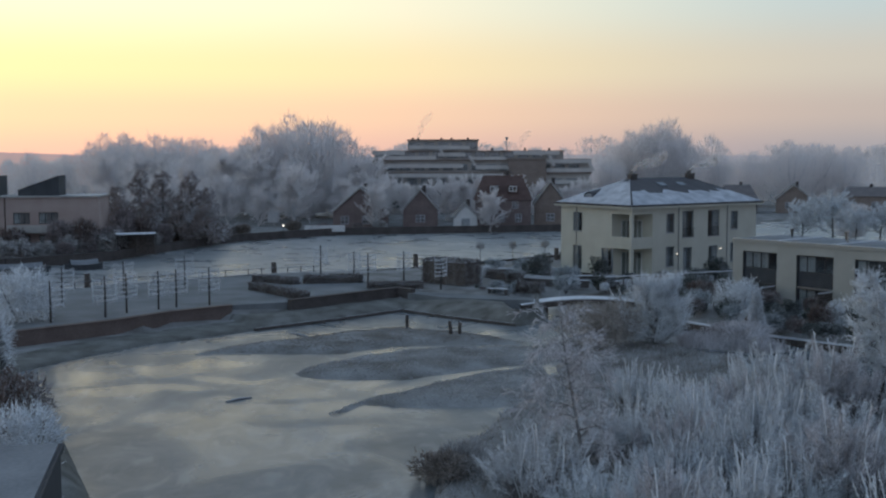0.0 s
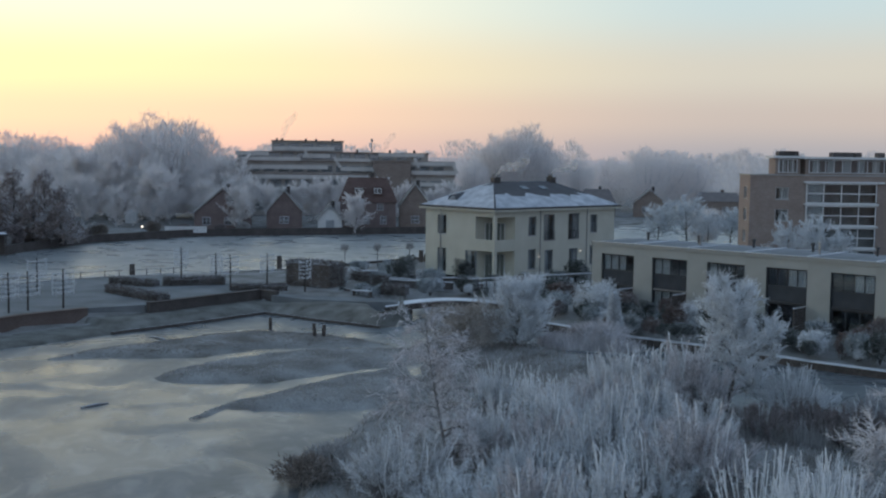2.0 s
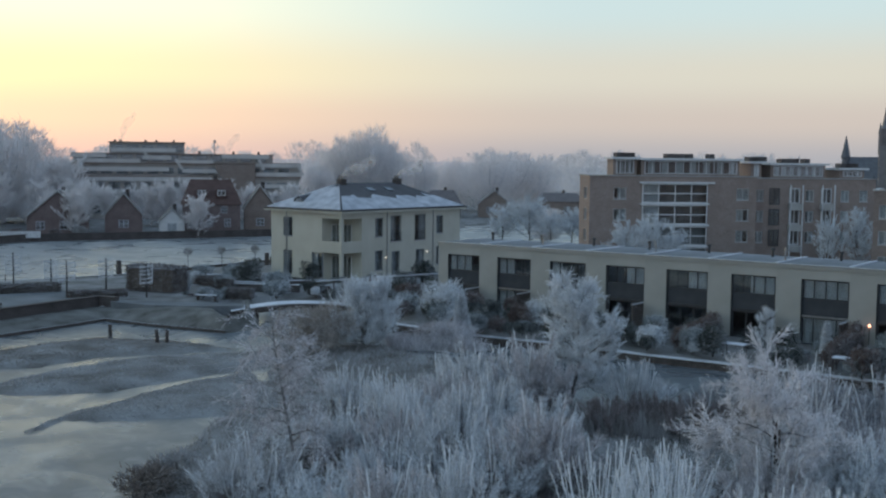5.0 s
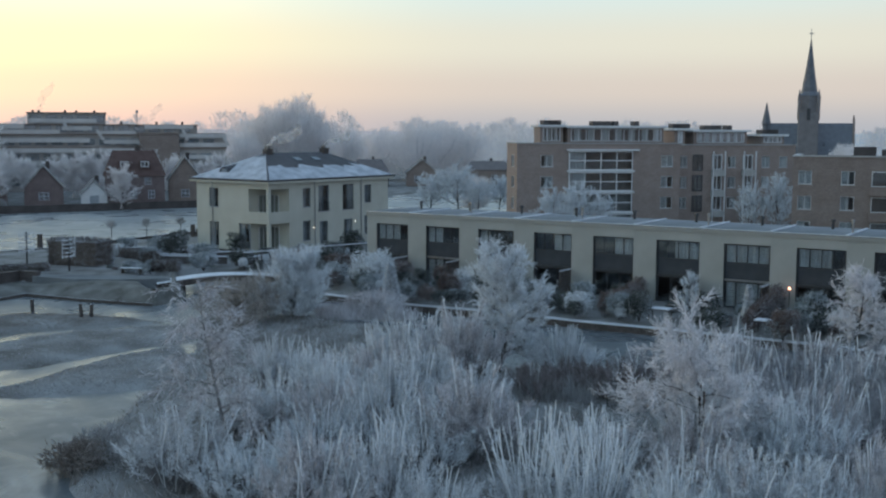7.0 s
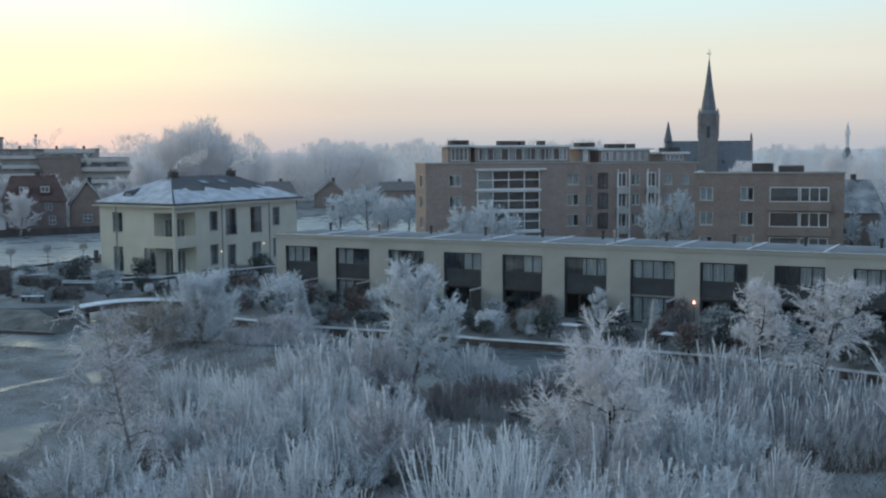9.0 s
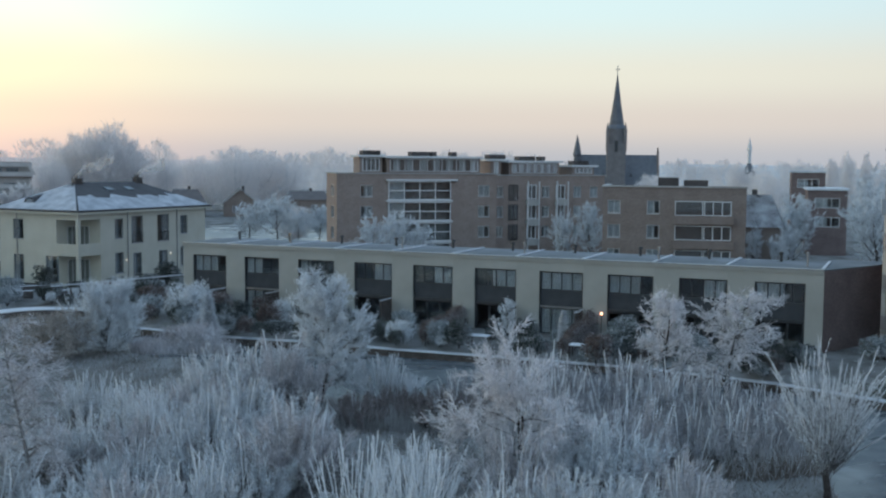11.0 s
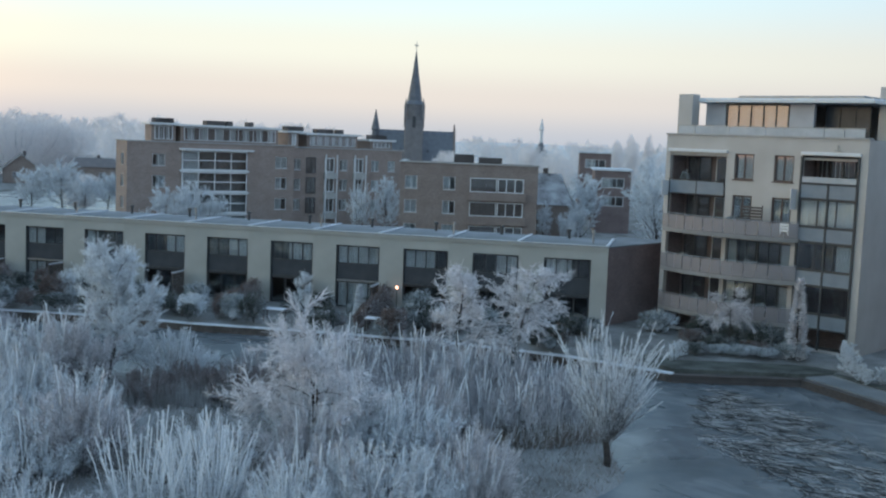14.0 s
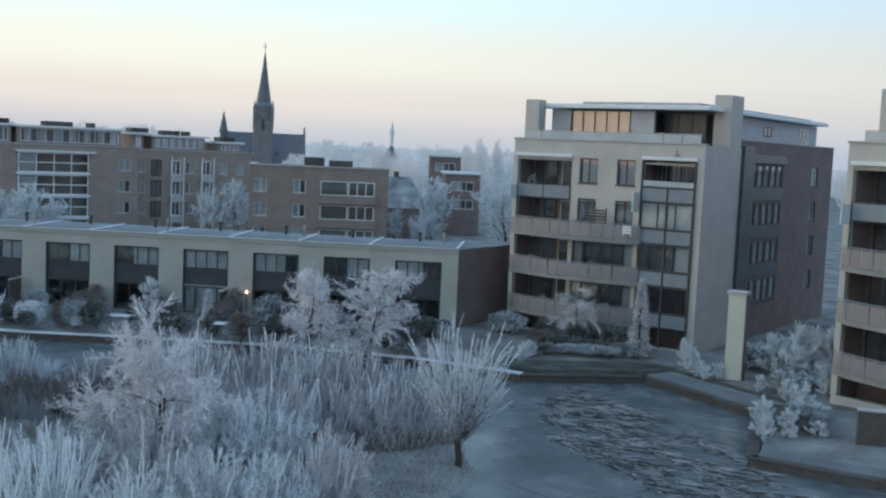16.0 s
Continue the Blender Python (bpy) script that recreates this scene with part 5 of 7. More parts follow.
for f in range(3):
    z = 11.4 - 1.0 - 2.9 * (f + 1) + 0.3
    window(stepped, FRONT, 2.5, 4.0, z, z + 2.3, 2, 1, DARK_FRAME, -0.14, bar=0.08)
    for u in (5.4, 10.0):
        window(stepped, FRONT, u, u + 1.5, z + 0.2, z + 2.3, 2, 1, WHITE, -0.14, bar=0.12, curtain=0.4)
        part("balcony", Geo().block(u - 0.15, -1.0, z - 0.75, u + 1.65, -0.003, z + 0.15, 0.02), CONCRETE, stepped)
for u in (5.2, 6.95, 9.8, 11.55):
    part("post", Geo().block(u, -1.0, 0.0, u + 0.14, -0.84, 10.6, 0.01), WHITE, stepped)
low = brick_block("brick_flats", "four-storey brick flats with long balcony windows", pose(80.4, 108.4, 0, 0, 0, -40), 16.9, 11, 10.45, 4, (0.6, 5.3), 2.95, BROWNBRICK, None, None)
for f in range(3):
    z = 10.45 - 1.0 - 2.95 * (f + 1) + 0.6
    window(low, FRONT, 8.6, 11.9, z, z + 1.75, 1, 1, WHITE, -0.12, bar=0.1)
    window(low, FRONT, 12.0, 15.2, z, z + 1.75, 3, 1, WHITE, -0.12, bar=0.12, curtain=0.3)
    part("balcony", Geo().block(8.4, -0.7, z - 1.0, 15.5, -0.003, z - 0.05, 0.02), BROWNBRICK, low)
part("roof_plant", Geo().block(6.5, 3, 10.3, 9.0, 5, 11.6).block(9.6, 3, 10.3, 12.5, 5, 11.3), DARKBRICK, low)
for x, y, r, w, d, h in ((123.8, 116.8, -44, 5.5, 10, 9.6), (143.5, 139.3, -44, 5.6, 8, 12.0)):
    b = thing("town_house", "narrow brick town house behind the trees", "house", pose(x, y, 0, 0, 0, r))
    wall(b, FRONT, w, h, [(1.0, w - 1.0, h - 2.6, h - 1.1), (1.0, w - 1.0, h - 5.4, h - 3.9)], REDBRICK, 0.3, z0=-0.5)
    for z in (h - 2.6, h - 5.4):
        window(b, FRONT, 1.0, w - 1.0, z, z + 1.5, 3, 1, WHITE, 0.05, bar=0.1, curtain=0.5)
    part("shell", Geo().box(0.0, 0.31, -0.5, 0.3, d, h).box(w - 0.3, 0.31, -0.5, w, d, h).box(0.3, d - 0.3, -0.5, w - 0.3, d, h).box(0.3, 2.5, 0, w - 0.3, 2.7, h), REDBRICK, b)
    part("roof", Geo().box(-0.3, -0.4, h + 0.003, w + 0.3, d + 0.2, h + 0.3), SNOW, b)

# ---- church and small spire over the roofs ----
church = thing("church", "tall brick church with slender slate spire and nave", "church", pose(211.5, 278.8, 0, 0, 0, -37))


def cone(r0, z0, r1, z1, sides=8, cx=0.0, cy=0.0):
    return Geo().tube([(cx, cy, z0), (cx, cy, z1)], [r0, r1], sides)


part("tower", Geo().block(-3.0, -3.0, -0.5, 3.0, 3.0, 19.5, 0.3), CHURCHBRICK, church)
part("belfry", cone(3.1, 19.5, 2.9, 24.2), CHURCHBRICK, church)
for a in range(4):
    w = part("belfry_opening", Geo().box(-0.5, -3.2, 17.0, 0.5, -2.95, 20.5), DARK_FRAME, church, "", pose(0, 0, 0, 0, 0, a * 90))
spire = part("spire", Geo().tube([(0, 0, 24.2), (0, 0, 25.5), (0, 0, 33), (0, 0, 41)], [3.2, 2.3, 1.15, 0.12], 8), SLATE, church, "slender slate spire")
for a in range(4):
    part("pinnacle", cone(0.5, 19.5, 0.5, 23.2, 6, 2.75, 2.75).tube([(2.75, 2.75, 23.2), (2.75, 2.75, 26.2)], [0.62, 0.05], 6), CHURCHBRICK, church, "", pose(0, 0, 0, 0, 0, a * 90))
for k in range(5):
    part("nave_dormer", Geo().add([(-9 + k * 4.4, 4.2, 9.0), (-7.8 + k * 4.4, 4.2, 9.0), (-8.4 + k * 4.4, 4.2, 10.6), (-8.4 + k * 4.4, 6.4, 10.6), (-9 + k * 4.4, 4.9, 9.0), (-7.8 + k * 4.4, 4.9, 9.0)], [(0, 1, 2), (0, 2, 3, 4), (1, 5, 3, 2)]), SLATE, church)
part("cross", Geo().box(-0.1, -0.1, 41, 0.1, 0.1, 44.0).box(-0.7, -0.08, 42.6, 0.7, 0.08, 42.85), METAL, church)
nave = Geo().add([(-11.5, 2, 6), (13, 2, 6), (13, 16, 6), (-11.5, 16, 6), (-11.5, 9, 16.2), (13, 9, 16.2)], [(0, 1, 5, 4), (2, 3, 4, 5), (1, 2, 5), (3, 0, 4), (3, 2, 1, 0)])
part("nave_roof", nave, SLATE, church, "steep slate nave roof")
part("nave_wall", Geo().box(-11.5, 2.2, -0.5, 13, 15.8, 5.99), CHURCHBRICK, church)
part("gable", Geo().add([(12.9, 1.5, 6), (12.9, 16.5, 6), (12.9, 9, 17.2), (13.6, 1.5, 6), (13.6, 16.5, 6), (13.6, 9, 17.2)], [(0, 2, 1), (3, 4, 5), (0, 3, 5, 2), (1, 2, 5, 4), (0, 1, 4, 3)]), BROWNBRICK, church)
part("finial", cone(0.35, 17.2, 0.2, 18.6, 6, 13.2, 9), BROWNBRICK, church)
part("turret", Geo().tube([(-12.3, 6, -0.5), (-12.3, 6, 15.6), (-12.3, 6, 16.0), (-12.3, 6, 22.5)], [1.1, 1.1, 1.4, 0.08], 8), SLATE, church, "small slate turret")
dome = thing("church_tower", "distant pale domed church tower with lantern", "church", pose(221.6, 231.0, 2.64) @ Matrix.Diagonal((0.8, 0.8, 0.8, 1)))
part("body", Geo().block(-2.4, -2.4, -4.0, 2.4, 2.4, 9, 0.3), BROWNBRICK, dome)
part("dome", Geo().tube([(0, 0, 9), (0, 0, 10.5), (0, 0, 12), (0, 0, 13.2), (0, 0, 13.8)], [3.0, 2.2, 1.4, 0.9, 0.75], 8), SLATE, dome)
part("lantern", Geo().tube([(0, 0, 13.8), (0, 0, 18.2), (0, 0, 18.3), (0, 0, 22.8)], [0.62, 0.62, 0.95, 0.05], 8), WHITE, dome)

# ---- terraced flats across the canal ----
far_flats = thing("terraced_flats", "long stepped brick flats with white balcony bands", "apartment building", pose(-18, 259.5, 0, 0, 0, -2))
for x0, x1, z0, z1, y in ((-1, 53, 0, 9.4, 0), (0.6, 48, 9.4, 12.4, 3), (1.5, 47, 12.4, 14.6, 6), (9.5, 26.5, 14.6, 17.3, 8), (33.8, 53, 9.4, 12.6, 2)):
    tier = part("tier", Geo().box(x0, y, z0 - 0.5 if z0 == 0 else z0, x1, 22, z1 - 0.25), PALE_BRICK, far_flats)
    part("roof_edge", Geo().box(x0 - 0.2, y - 0.5, z1 - 0.247, x1 + 0.2, 22.2, z1), BROWNBRICK, tier)
    for k in range(int((x1 - x0) / 3.4)):
        a = x0 + 0.6 + k * 3.4
        for z in ([z0 + 0.5] if z0 else [1.0, 3.8, 6.6]):
            # pale curtains added behind every pane, so the windows look hazed
            window(far_flats, pose(0, y - 0.05, 0), a, a + 2.4, z, z + 1.4, 2, 1, GREY_PANEL, -0.05, bar=0.12, curtain=(0.9, 0.97, 0.8, 0.97, 0.95)[k % 5])
# white balcony bands; some end in a slanted stair cheek
for x0, x1, z, y in ((1.2, 9, 14.0, 4.6), (10, 24.5, 15.3, 6.8), (3.6, 16.5, 12.8, 4.0), (17, 23.5, 13.6, 4.4), (-1, 23.0, 10.9, 1.6), (24.5, 33, 12.6, 3.2), (-1, 32.5, 8.7, -1.2), (42.6, 53.2, 12.0, 0.8), (42.6, 53.2, 9.9, 0.2),
                     (35, 46, 14.0, 4.8), (-1, 31.5, 5.9, -1.3), (42.6, 53, 7.2, -1.2), (-1, 52, 3.1, -1.3), (26, 42, 10.6, 1.4)):
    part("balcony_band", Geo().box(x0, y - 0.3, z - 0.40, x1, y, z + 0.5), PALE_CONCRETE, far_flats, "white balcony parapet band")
for x, z, y, w in ((17.0, 13.2, 3.6, 0.9), (24.2, 11.0, 1.5, 1.4), (32.8, 8.5, -1.3, 1.8), (43.0, 11.0, 0.1, 1.0), (-1.0, 11.2, 1.4, -1.6), (52.0, 9.8, 0.0, 1.2)):
    part("stair_cheek", Geo().add([(x + u + (w if k else 0), yy, z + (2.4 if not k else 0)) for yy in (y - 0.3, y) for k, u in ((1, 0), (1, 0.7), (0, 0.7), (0, 0))], [(0, 1, 2, 3), (7, 6, 5, 4), (0, 4, 5, 1), (1, 5, 6, 2), (2, 6, 7, 3), (3, 7, 4, 0)]), PALE_CONCRETE, far_flats, "slanted white stair cheek")
part("stair_tower", Geo().block(33.6, -1.6, -0.5, 42.4, 8, 12.2), BROWNBRICK, far_flats)
for x in (10.5, 11.8, 17.5, 20, 24, 30, 38, 44.0):
    part("roof_vent", cone(0.3, 14.6 if x > 26.5 else 17.3, 0.3, 15.3 if x > 26.5 else 17.8, 6, x, 12), DARKBRICK, far_flats)
part("mast", Geo().tube([(33.5, 9, 14.6), (33.5, 9, 17.2)], [0.12, 0.1], 6).block(33.2, 8.7, 17.2, 33.8, 9.3, 17.9), METAL, far_flats)


def gabled_house(m, w, d, eave, ridge_h, brick, label, front=True, windows=(), tiles=None):
    h = thing("canal_house", label, "house", m, "houses along the far canal bank")
    part("wall", Geo().box(0, 0, -0.6, w, d, eave - 0.003), brick, h)
    o = 0.35
    if front:
        v = [(-o, -o, eave - 0.25), (w + o, -o, eave - 0.25), (w / 2, -o, ridge_h), (-o, d + o, eave - 0.25), (w + o, d + o, eave - 0.25), (w / 2, d + o, ridge_h)]
        tri = [(0, 0, eave), (w, 0, eave), (w / 2, 0, ridge_h - 0.2), (0, d, eave), (w, d, eave), (w / 2, d, ridge_h - 0.2)]
        part("gable", Geo().add(tri, [(0, 1, 2), (3, 5, 4), (0, 3, 4, 1), (0, 2, 5, 3), (1, 4, 5, 2)]), brick, h)
        t = 0.22
        for x in (-o, w + o):
            part("bargeboard", Geo().tube([(x, -o - 0.06, eave - 0.1), (w / 2, -o - 0.06, ridge_h + 0.12)], [0.11, 0.11], 4), CONCRETE, h)
        part("roof", Geo().add(v + [(a, b, c + t) for a, b, c in v], [(0, 3, 5, 2), (2, 5, 4, 1), (6, 8, 11, 9), (8, 7, 10, 11), (0, 2, 8, 6), (2, 1, 7, 8), (3, 9, 11, 5), (5, 11, 10, 4), (0, 6, 9, 3), (1, 4, 10, 7)]), tiles or ROOF_DARK, h)
    else:
        v = [(-o, -o, eave - 0.2), (w + o, -o, eave - 0.2), (w + o, d + o, eave - 0.2), (-o, d + o, eave - 0.2), (1.5, d / 2, ridge_h), (w - 1.5, d / 2, ridge_h)]
        part("roof", Geo().add(v, [(0, 1, 5, 4), (1, 2, 5), (2, 3, 4, 5), (3, 0, 4), (3, 2, 1, 0)]), tiles or ROOF_DARK, h)
    for a, b, c, dd in windows:
        window(h, FRONT, a, b, c, dd, 2, 2, PENTHOUSE, -0.06, bar=0.11, curtain=0.5)
    part("chimney", Geo().block(w * 0.55, d * 0.5, ridge_h - 0.8, w * 0.55 + 0.7, d * 0.5 + 0.7, ridge_h + 0.7), DARKBRICK, h)
    return h


gabled_house(pose(-20.6, 207, -0.3, 0, 0, 2), 10.4, 10, 3.0, 7.6, REDBRICK, "dark brick house with a steep gable", True, ((1.5, 3, 0.8, 2.3), (5.5, 7, 0.8, 2.3)))
gabled_house(pose(-7.4, 209, -0.3, 0, 0, 0), 6.6, 9, 3.2, 7.2, REDBRICK, "dark wooden gabled house beside the water", True, ((2.4, 4.2, 1.0, 2.4),))
gabled_house(pose(2.2, 204, -0.3, 0, 0, 0), 4.4, 6, 2.2, 4.7, WHITE, "small white cottage with steep snowy roof", True, ((1.4, 3.0, 0.6, 2.0),))
big_house = gabled_house(pose(6.4, 209, -0.3, 0, 0, -2), 10.6, 11, 5.4, 9.8, REDBRICK, "large red brick house with white windows", False, ((1.0, 2.2, 1.0, 2.6), (4.4, 5.6, 1.0, 2.6), (7.6, 8.8, 1.0, 2.6), (2.6, 3.8, 3.6, 4.9), (7.0, 8.2, 3.6, 4.9)), RED_TILE)
for x in (2.6, 6.2):
    part("dormer", Geo().box(x, 0.9, 6.4, x + 1.9, 3.5, 8.0), RED_TILE, big_house)
    window(big_house, pose(0, 0.9, 0), x + 0.2, x + 1.7, 6.8, 7.85, 2, 1, WHITE, -0.06, bar=0.12)
gabled_house(pose(18.0, 212, -0.3, 0, 0, -4), 6.0, 9, 4.2, 8.6, BROWNBRICK, "dark brick house with a pointed gable", True, ((2.2, 3.8, 1.0, 2.5),))
gabled_house(pose(66, 262, -0.3, 0, 0, -14), 9, 9, 3.4, 6.6, DARKBRICK, "low house on the far canal bank", False, ((2, 3.6, 1, 2.5),))
gabled_house(pose(80, 262, -0.3, 0, 0, -16), 8, 9, 3.2, 6.6, BROWNBRICK, "gabled house on the far canal bank", True, ((2, 3.6, 1, 2.5),))
gabled_house(pose(96, 264, -0.3, 0, 0, -20), 12, 9, 4.0, 6.0, BROWNBRICK, "long low house on the far canal bank", False, ((2, 3.6, 1, 2.5), (7, 8.6, 1, 2.5)))
# flat-roofed houses with raised roof lights, on the left far bank
for i, (x, y, w, h) in enumerate(((-60.5, 152, 12.5, 7.9), (-68.5, 150.9, 7.9, 7.9), (-76.5, 149.8, 7.9, 7.7), (-84.5, 148.7, 7.9, 7.7))):
    b = thing("canal_house", "dark brick flat-roofed house with sloping roof light", "house", pose(x, y, -0.3, 0, 0, 8), "houses along the far canal bank")
    hs = [(1.0, 3.2, 1.0, 2.6), (4.4, 7.0, 1.0, 2.6), (1.0, 3.2, 4.2, 5.8), (4.4, 7.0, 4.2, 5.8)]
    wall(b, FRONT, w, h, hs, HAZEBRICK, 0.3, z0=-0.6)
    for q in hs:
        window(b, FRONT, *q, 3, 1, WHITE if i % 2 else DARK_FRAME, 0.05, bar=0.1, curtain=0.4)
    part("shell", Geo().box(0, 0.31, -0.6, w, 9, h - 0.1), HAZEBRICK, b)
    part("balcony", Geo().box(0.4, -1.2, 3.0, w - 1, -0.003, 3.25).box(0.4, -1.2, 3.25, w - 1, -1.1, 4.1), CONCRETE, b)
    part("roof_edge", Geo().box(-0.2, -0.3, h + 0.003, w + 0.2, 9.2, h + 0.2), CONCRETE, b)
    lite = Geo().add([(1.5, 1, h + 0.2), (7, 1, h + 0.2), (7, 6, h + 0.2), (1.5, 6, h + 0.2), (1.5, 1, h + 1.0), (7, 1, h + 3.0), (7, 6, h + 3.0), (1.5, 6, h + 1.0)],
                     [(3, 2, 1, 0), (4, 5, 6, 7), (0, 1, 5, 4), (1, 2, 6, 5), (2, 3, 7, 6), (3, 0, 4, 7)])
    q = part("roof_light", lite, DARK_PANEL, b)
    part("snow", Geo().add([(1.6, 0.9, h + 1.06), (6.6, 0.9, h + 2.88), (6.6, 6, h + 2.88), (1.6, 6, h + 1.06)], [(0, 1, 2, 3)]), SNOW, q)


# ---- frosted vegetation on the marsh ----
def scatter_copies(protos, places):
    for i, m in enumerate(places):
        copy_thing(protos[i % len(protos)], m)
    for p in protos:
        for o in (*p.children_recursive, p):
            bpy.data.objects.remove(o)


rnd = random.Random(11)
SHRUBS = [(10.5, 58.3, 3), (11.9, 54.8, 3.2), (13.7, 53.9, 3.5), (17.0, 57.8, 4.4), (19.2, 58.6, 4.8), (20.6, 56.8, 4.5), (26.7, 56.5, 3.6), (30.0, 52.6, 3), (31.7, 50.6, 3.8), (33.7, 50.4, 4),
          (34.0, 47.6, 3.5), (33.7, 44.2, 3.5), (35.7, 43.3, 3.2), (36.8, 41.7, 3.4), (38.5, 40.9, 3.4), (40.4, 40.2, 3.0),
          (7.0, 49.9, 3.2), (8.9, 49.3, 3.4), (10.8, 47.4, 3.6), (12.8, 45.4, 3.8), (13.9, 42.7, 4), (16.1, 43.1, 4.2), (25.6, 39.6, 4), (26.1, 36.9, 4), (27.6, 35.9, 3.6), (28.5, 34.2, 3.4),
          (3.9, 43.4, 3.5), (6.0, 40.6, 3.5), (7.9, 36.8, 4), (10.2, 36.5, 4), (11.6, 34.0, 3.2), (18.6, 30.6, 3.4), (20.9, 31.5, 4.2), (21.9, 30.2, 4), (24.4, 30.7, 3.8), (26.0, 29.9, 3.4),
          (14.5, 49.5, 3.6), (16.5, 51.5, 3.8), (12.0, 50.5, 3.4), (15.8, 54.5, 3.8), (18.2, 48.5, 3.6), (9.6, 44.5, 3.4), (29.2, 40.6, 3.6), (31.6, 41.8, 3.4), (22.8, 36.5, 3.8), (19.4, 38.6, 3.4),
          (30.5, 45.5, 4.2), (32.5, 47.2, 4.4), (35.5, 46, 4.3), (37.5, 44.2, 4.2), (39.3, 42.6, 3.8), (41.0, 41.8, 3.4), (30.5, 38.5, 4.0), (28.5, 38.2, 4.0), (27.2, 42.5, 3.8), (28.9, 43.8, 4.0), (36.8, 47.2, 3.8), (39.2, 45.4, 3.4), (33.8, 38.6, 3.2), (35.6, 37.6, 3.1), (37.6, 37.4, 3.0), (36.6, 39.4, 3.3)]
KINDS = [(100, 4.2, 3.8, 78, 50, 2, 0.40, 0.55, FROST_BODY), (101, 4.4, 3.4, 74, 50, 2, 0.36, 0.45, FROST_TWIG), (102, 3.8, 4.2, 80, 50, 2, 0.40, 0.85, BODY_WARM), (103, 4.4, 3.6, 74, 50, 2, 0.40, 0.6, FROST_BODY),
         (104, 3.6, 4.0, 78, 50, 2, 0.38, 0.9, FROST_TWIG), (105, 4.2, 3.6, 74, 50, 2, 0.42, 0.55, BODY_WARM), (106, 4.0, 3.8, 76, 50, 2, 0.38, 0.7, FROST_BODY)]
EAST = [q for q in SHRUBS if q[0] > 28.2 and q[1] > 36]
WEST = [q for q in SHRUBS if q not in EAST]
scatter_copies([coppice("willow_coppice", "frosted willow shrub of upright shoots on the marsh", sd, h, w, n, per, kids, twig=tw * 0.9, r=0.0145, fan=fan, material=mt, tall=13, body=0.88, spire=1.35, group="willow shrubs on the marsh")
                for sd, h, w, n, per, kids, tw, fan, mt in KINDS],
               [put(x, y, -0.75, rnd.uniform(0, 360), h / 3.9 * rnd.uniform(0.85, 1.15), h / 3.6 * rnd.uniform(0.88, 1.08)) for x, y, h in WEST])
scatter_copies([coppice("willow_coppice", "mauve willow shrub with frost on its shoot tips", 110 + i, 4.1, 3.8, 70, 40, 2, twig=0.36, r=0.0135, fan=fan, material=mt, tall=16, body=0.84, spire=1.35, group="willow shrubs on the marsh")
                for i, (fan, mt) in enumerate(((0.6, TIP_FROST), (0.8, TIP_FROST), (0.5, BODY_WARM)))],
               [put(x, y, -0.75, rnd.uniform(0, 360), h / 3.9 * rnd.uniform(0.85, 1.15), h / 3.6 * rnd.uniform(0.88, 1.08)) for x, y, h in EAST])
scatter_copies([coppice("reddish_shrub", "low reddish-brown shrub furred with frost", 120 + i, 3.0, 3.8, 80, 44, 2, r=0.016, fan=0.8, twig=0.36, material=MAUVE, tall=3, body=0.9, spire=0.8, group="reddish shrubs on the marsh") for i in range(2)],
               [put(x, y, -0.8, x * 40, s) for x, y, s in ((23.0, 52.2, 0.85), (25.9, 53.0, 0.80), (27.1, 50.4, 0.95), (29.1, 48.9, 0.90), (33.2, 51.8, 0.85))])
# taller bundles of straight thick shoots close to the near bank
scatter_copies([coppice("pollard_shoots", "tall bundle of straight frosted willow shoots", 200 + i, 5.2, 2.8, 40, 36, 2, r=0.015, fan=0.6, twig=0.3, tall=38, body=0.6, spire=1.1, group="tall willow shoots") for i in range(2)],
               [put(15.6, 35.2, -0.8, 20), put(17.0, 34.0, -0.8, 130, 0.95), put(18.6, 35.6, -0.8, 310, 0.85)])
# single frosted trees
tree("frosted_tree", "young marsh tree white with hoar frost", 301, 8.2, 3.5, 0.13, 26, 9, 28, 2, clear=0.14, lift=0.0, r=0.026, lean=(0.12, -0.05), m=put(23.8, 59.3, -0.8, 0), rise=0.3)
tree("frosted_tree", "small frosted tree beside the garden edge", 302, 6.8, 2.7, 0.10, 18, 8, 15, 2, clear=0.22, lift=0.0, r=0.026, droop=0.06, material=FROST_ROSE, m=put(43.0, 51.6, -0.6, 10), rise=0.3)
tree("frosted_tree", "broad frosted tree with drooping branches", 303, 7.6, 3.9, 0.12, 20, 8, 15, 2, clear=0.16, lift=0.0, r=0.026, droop=0.07, material=FROST_ROSE, m=put(46.2, 49.6, -0.6, 80), rise=0.25)
tree("frosted_tree", "russet frosted tree tied to a stake", 304, 5.8, 4.3, 0.10, 22, 9, 28, 2, clear=0.1, lift=0.0, r=0.02, droop=0.06, material=FROST_ROSE, m=put(24.7, 38.9, -0.7, 200), rise=0.25)
tree("weeping_birch", "slender leaning birch with hanging frosted twigs", 305, 9.0, 3.4, 0.085, 24, 8, 13, 2, clear=0.2, lift=0.0, r=0.0135, droop=0.11, lean=(-0.26, 0.02), m=put(6.25, 46.0, -0.8, 0), rise=0.35, material=BODY_WARM, bark=STEM)
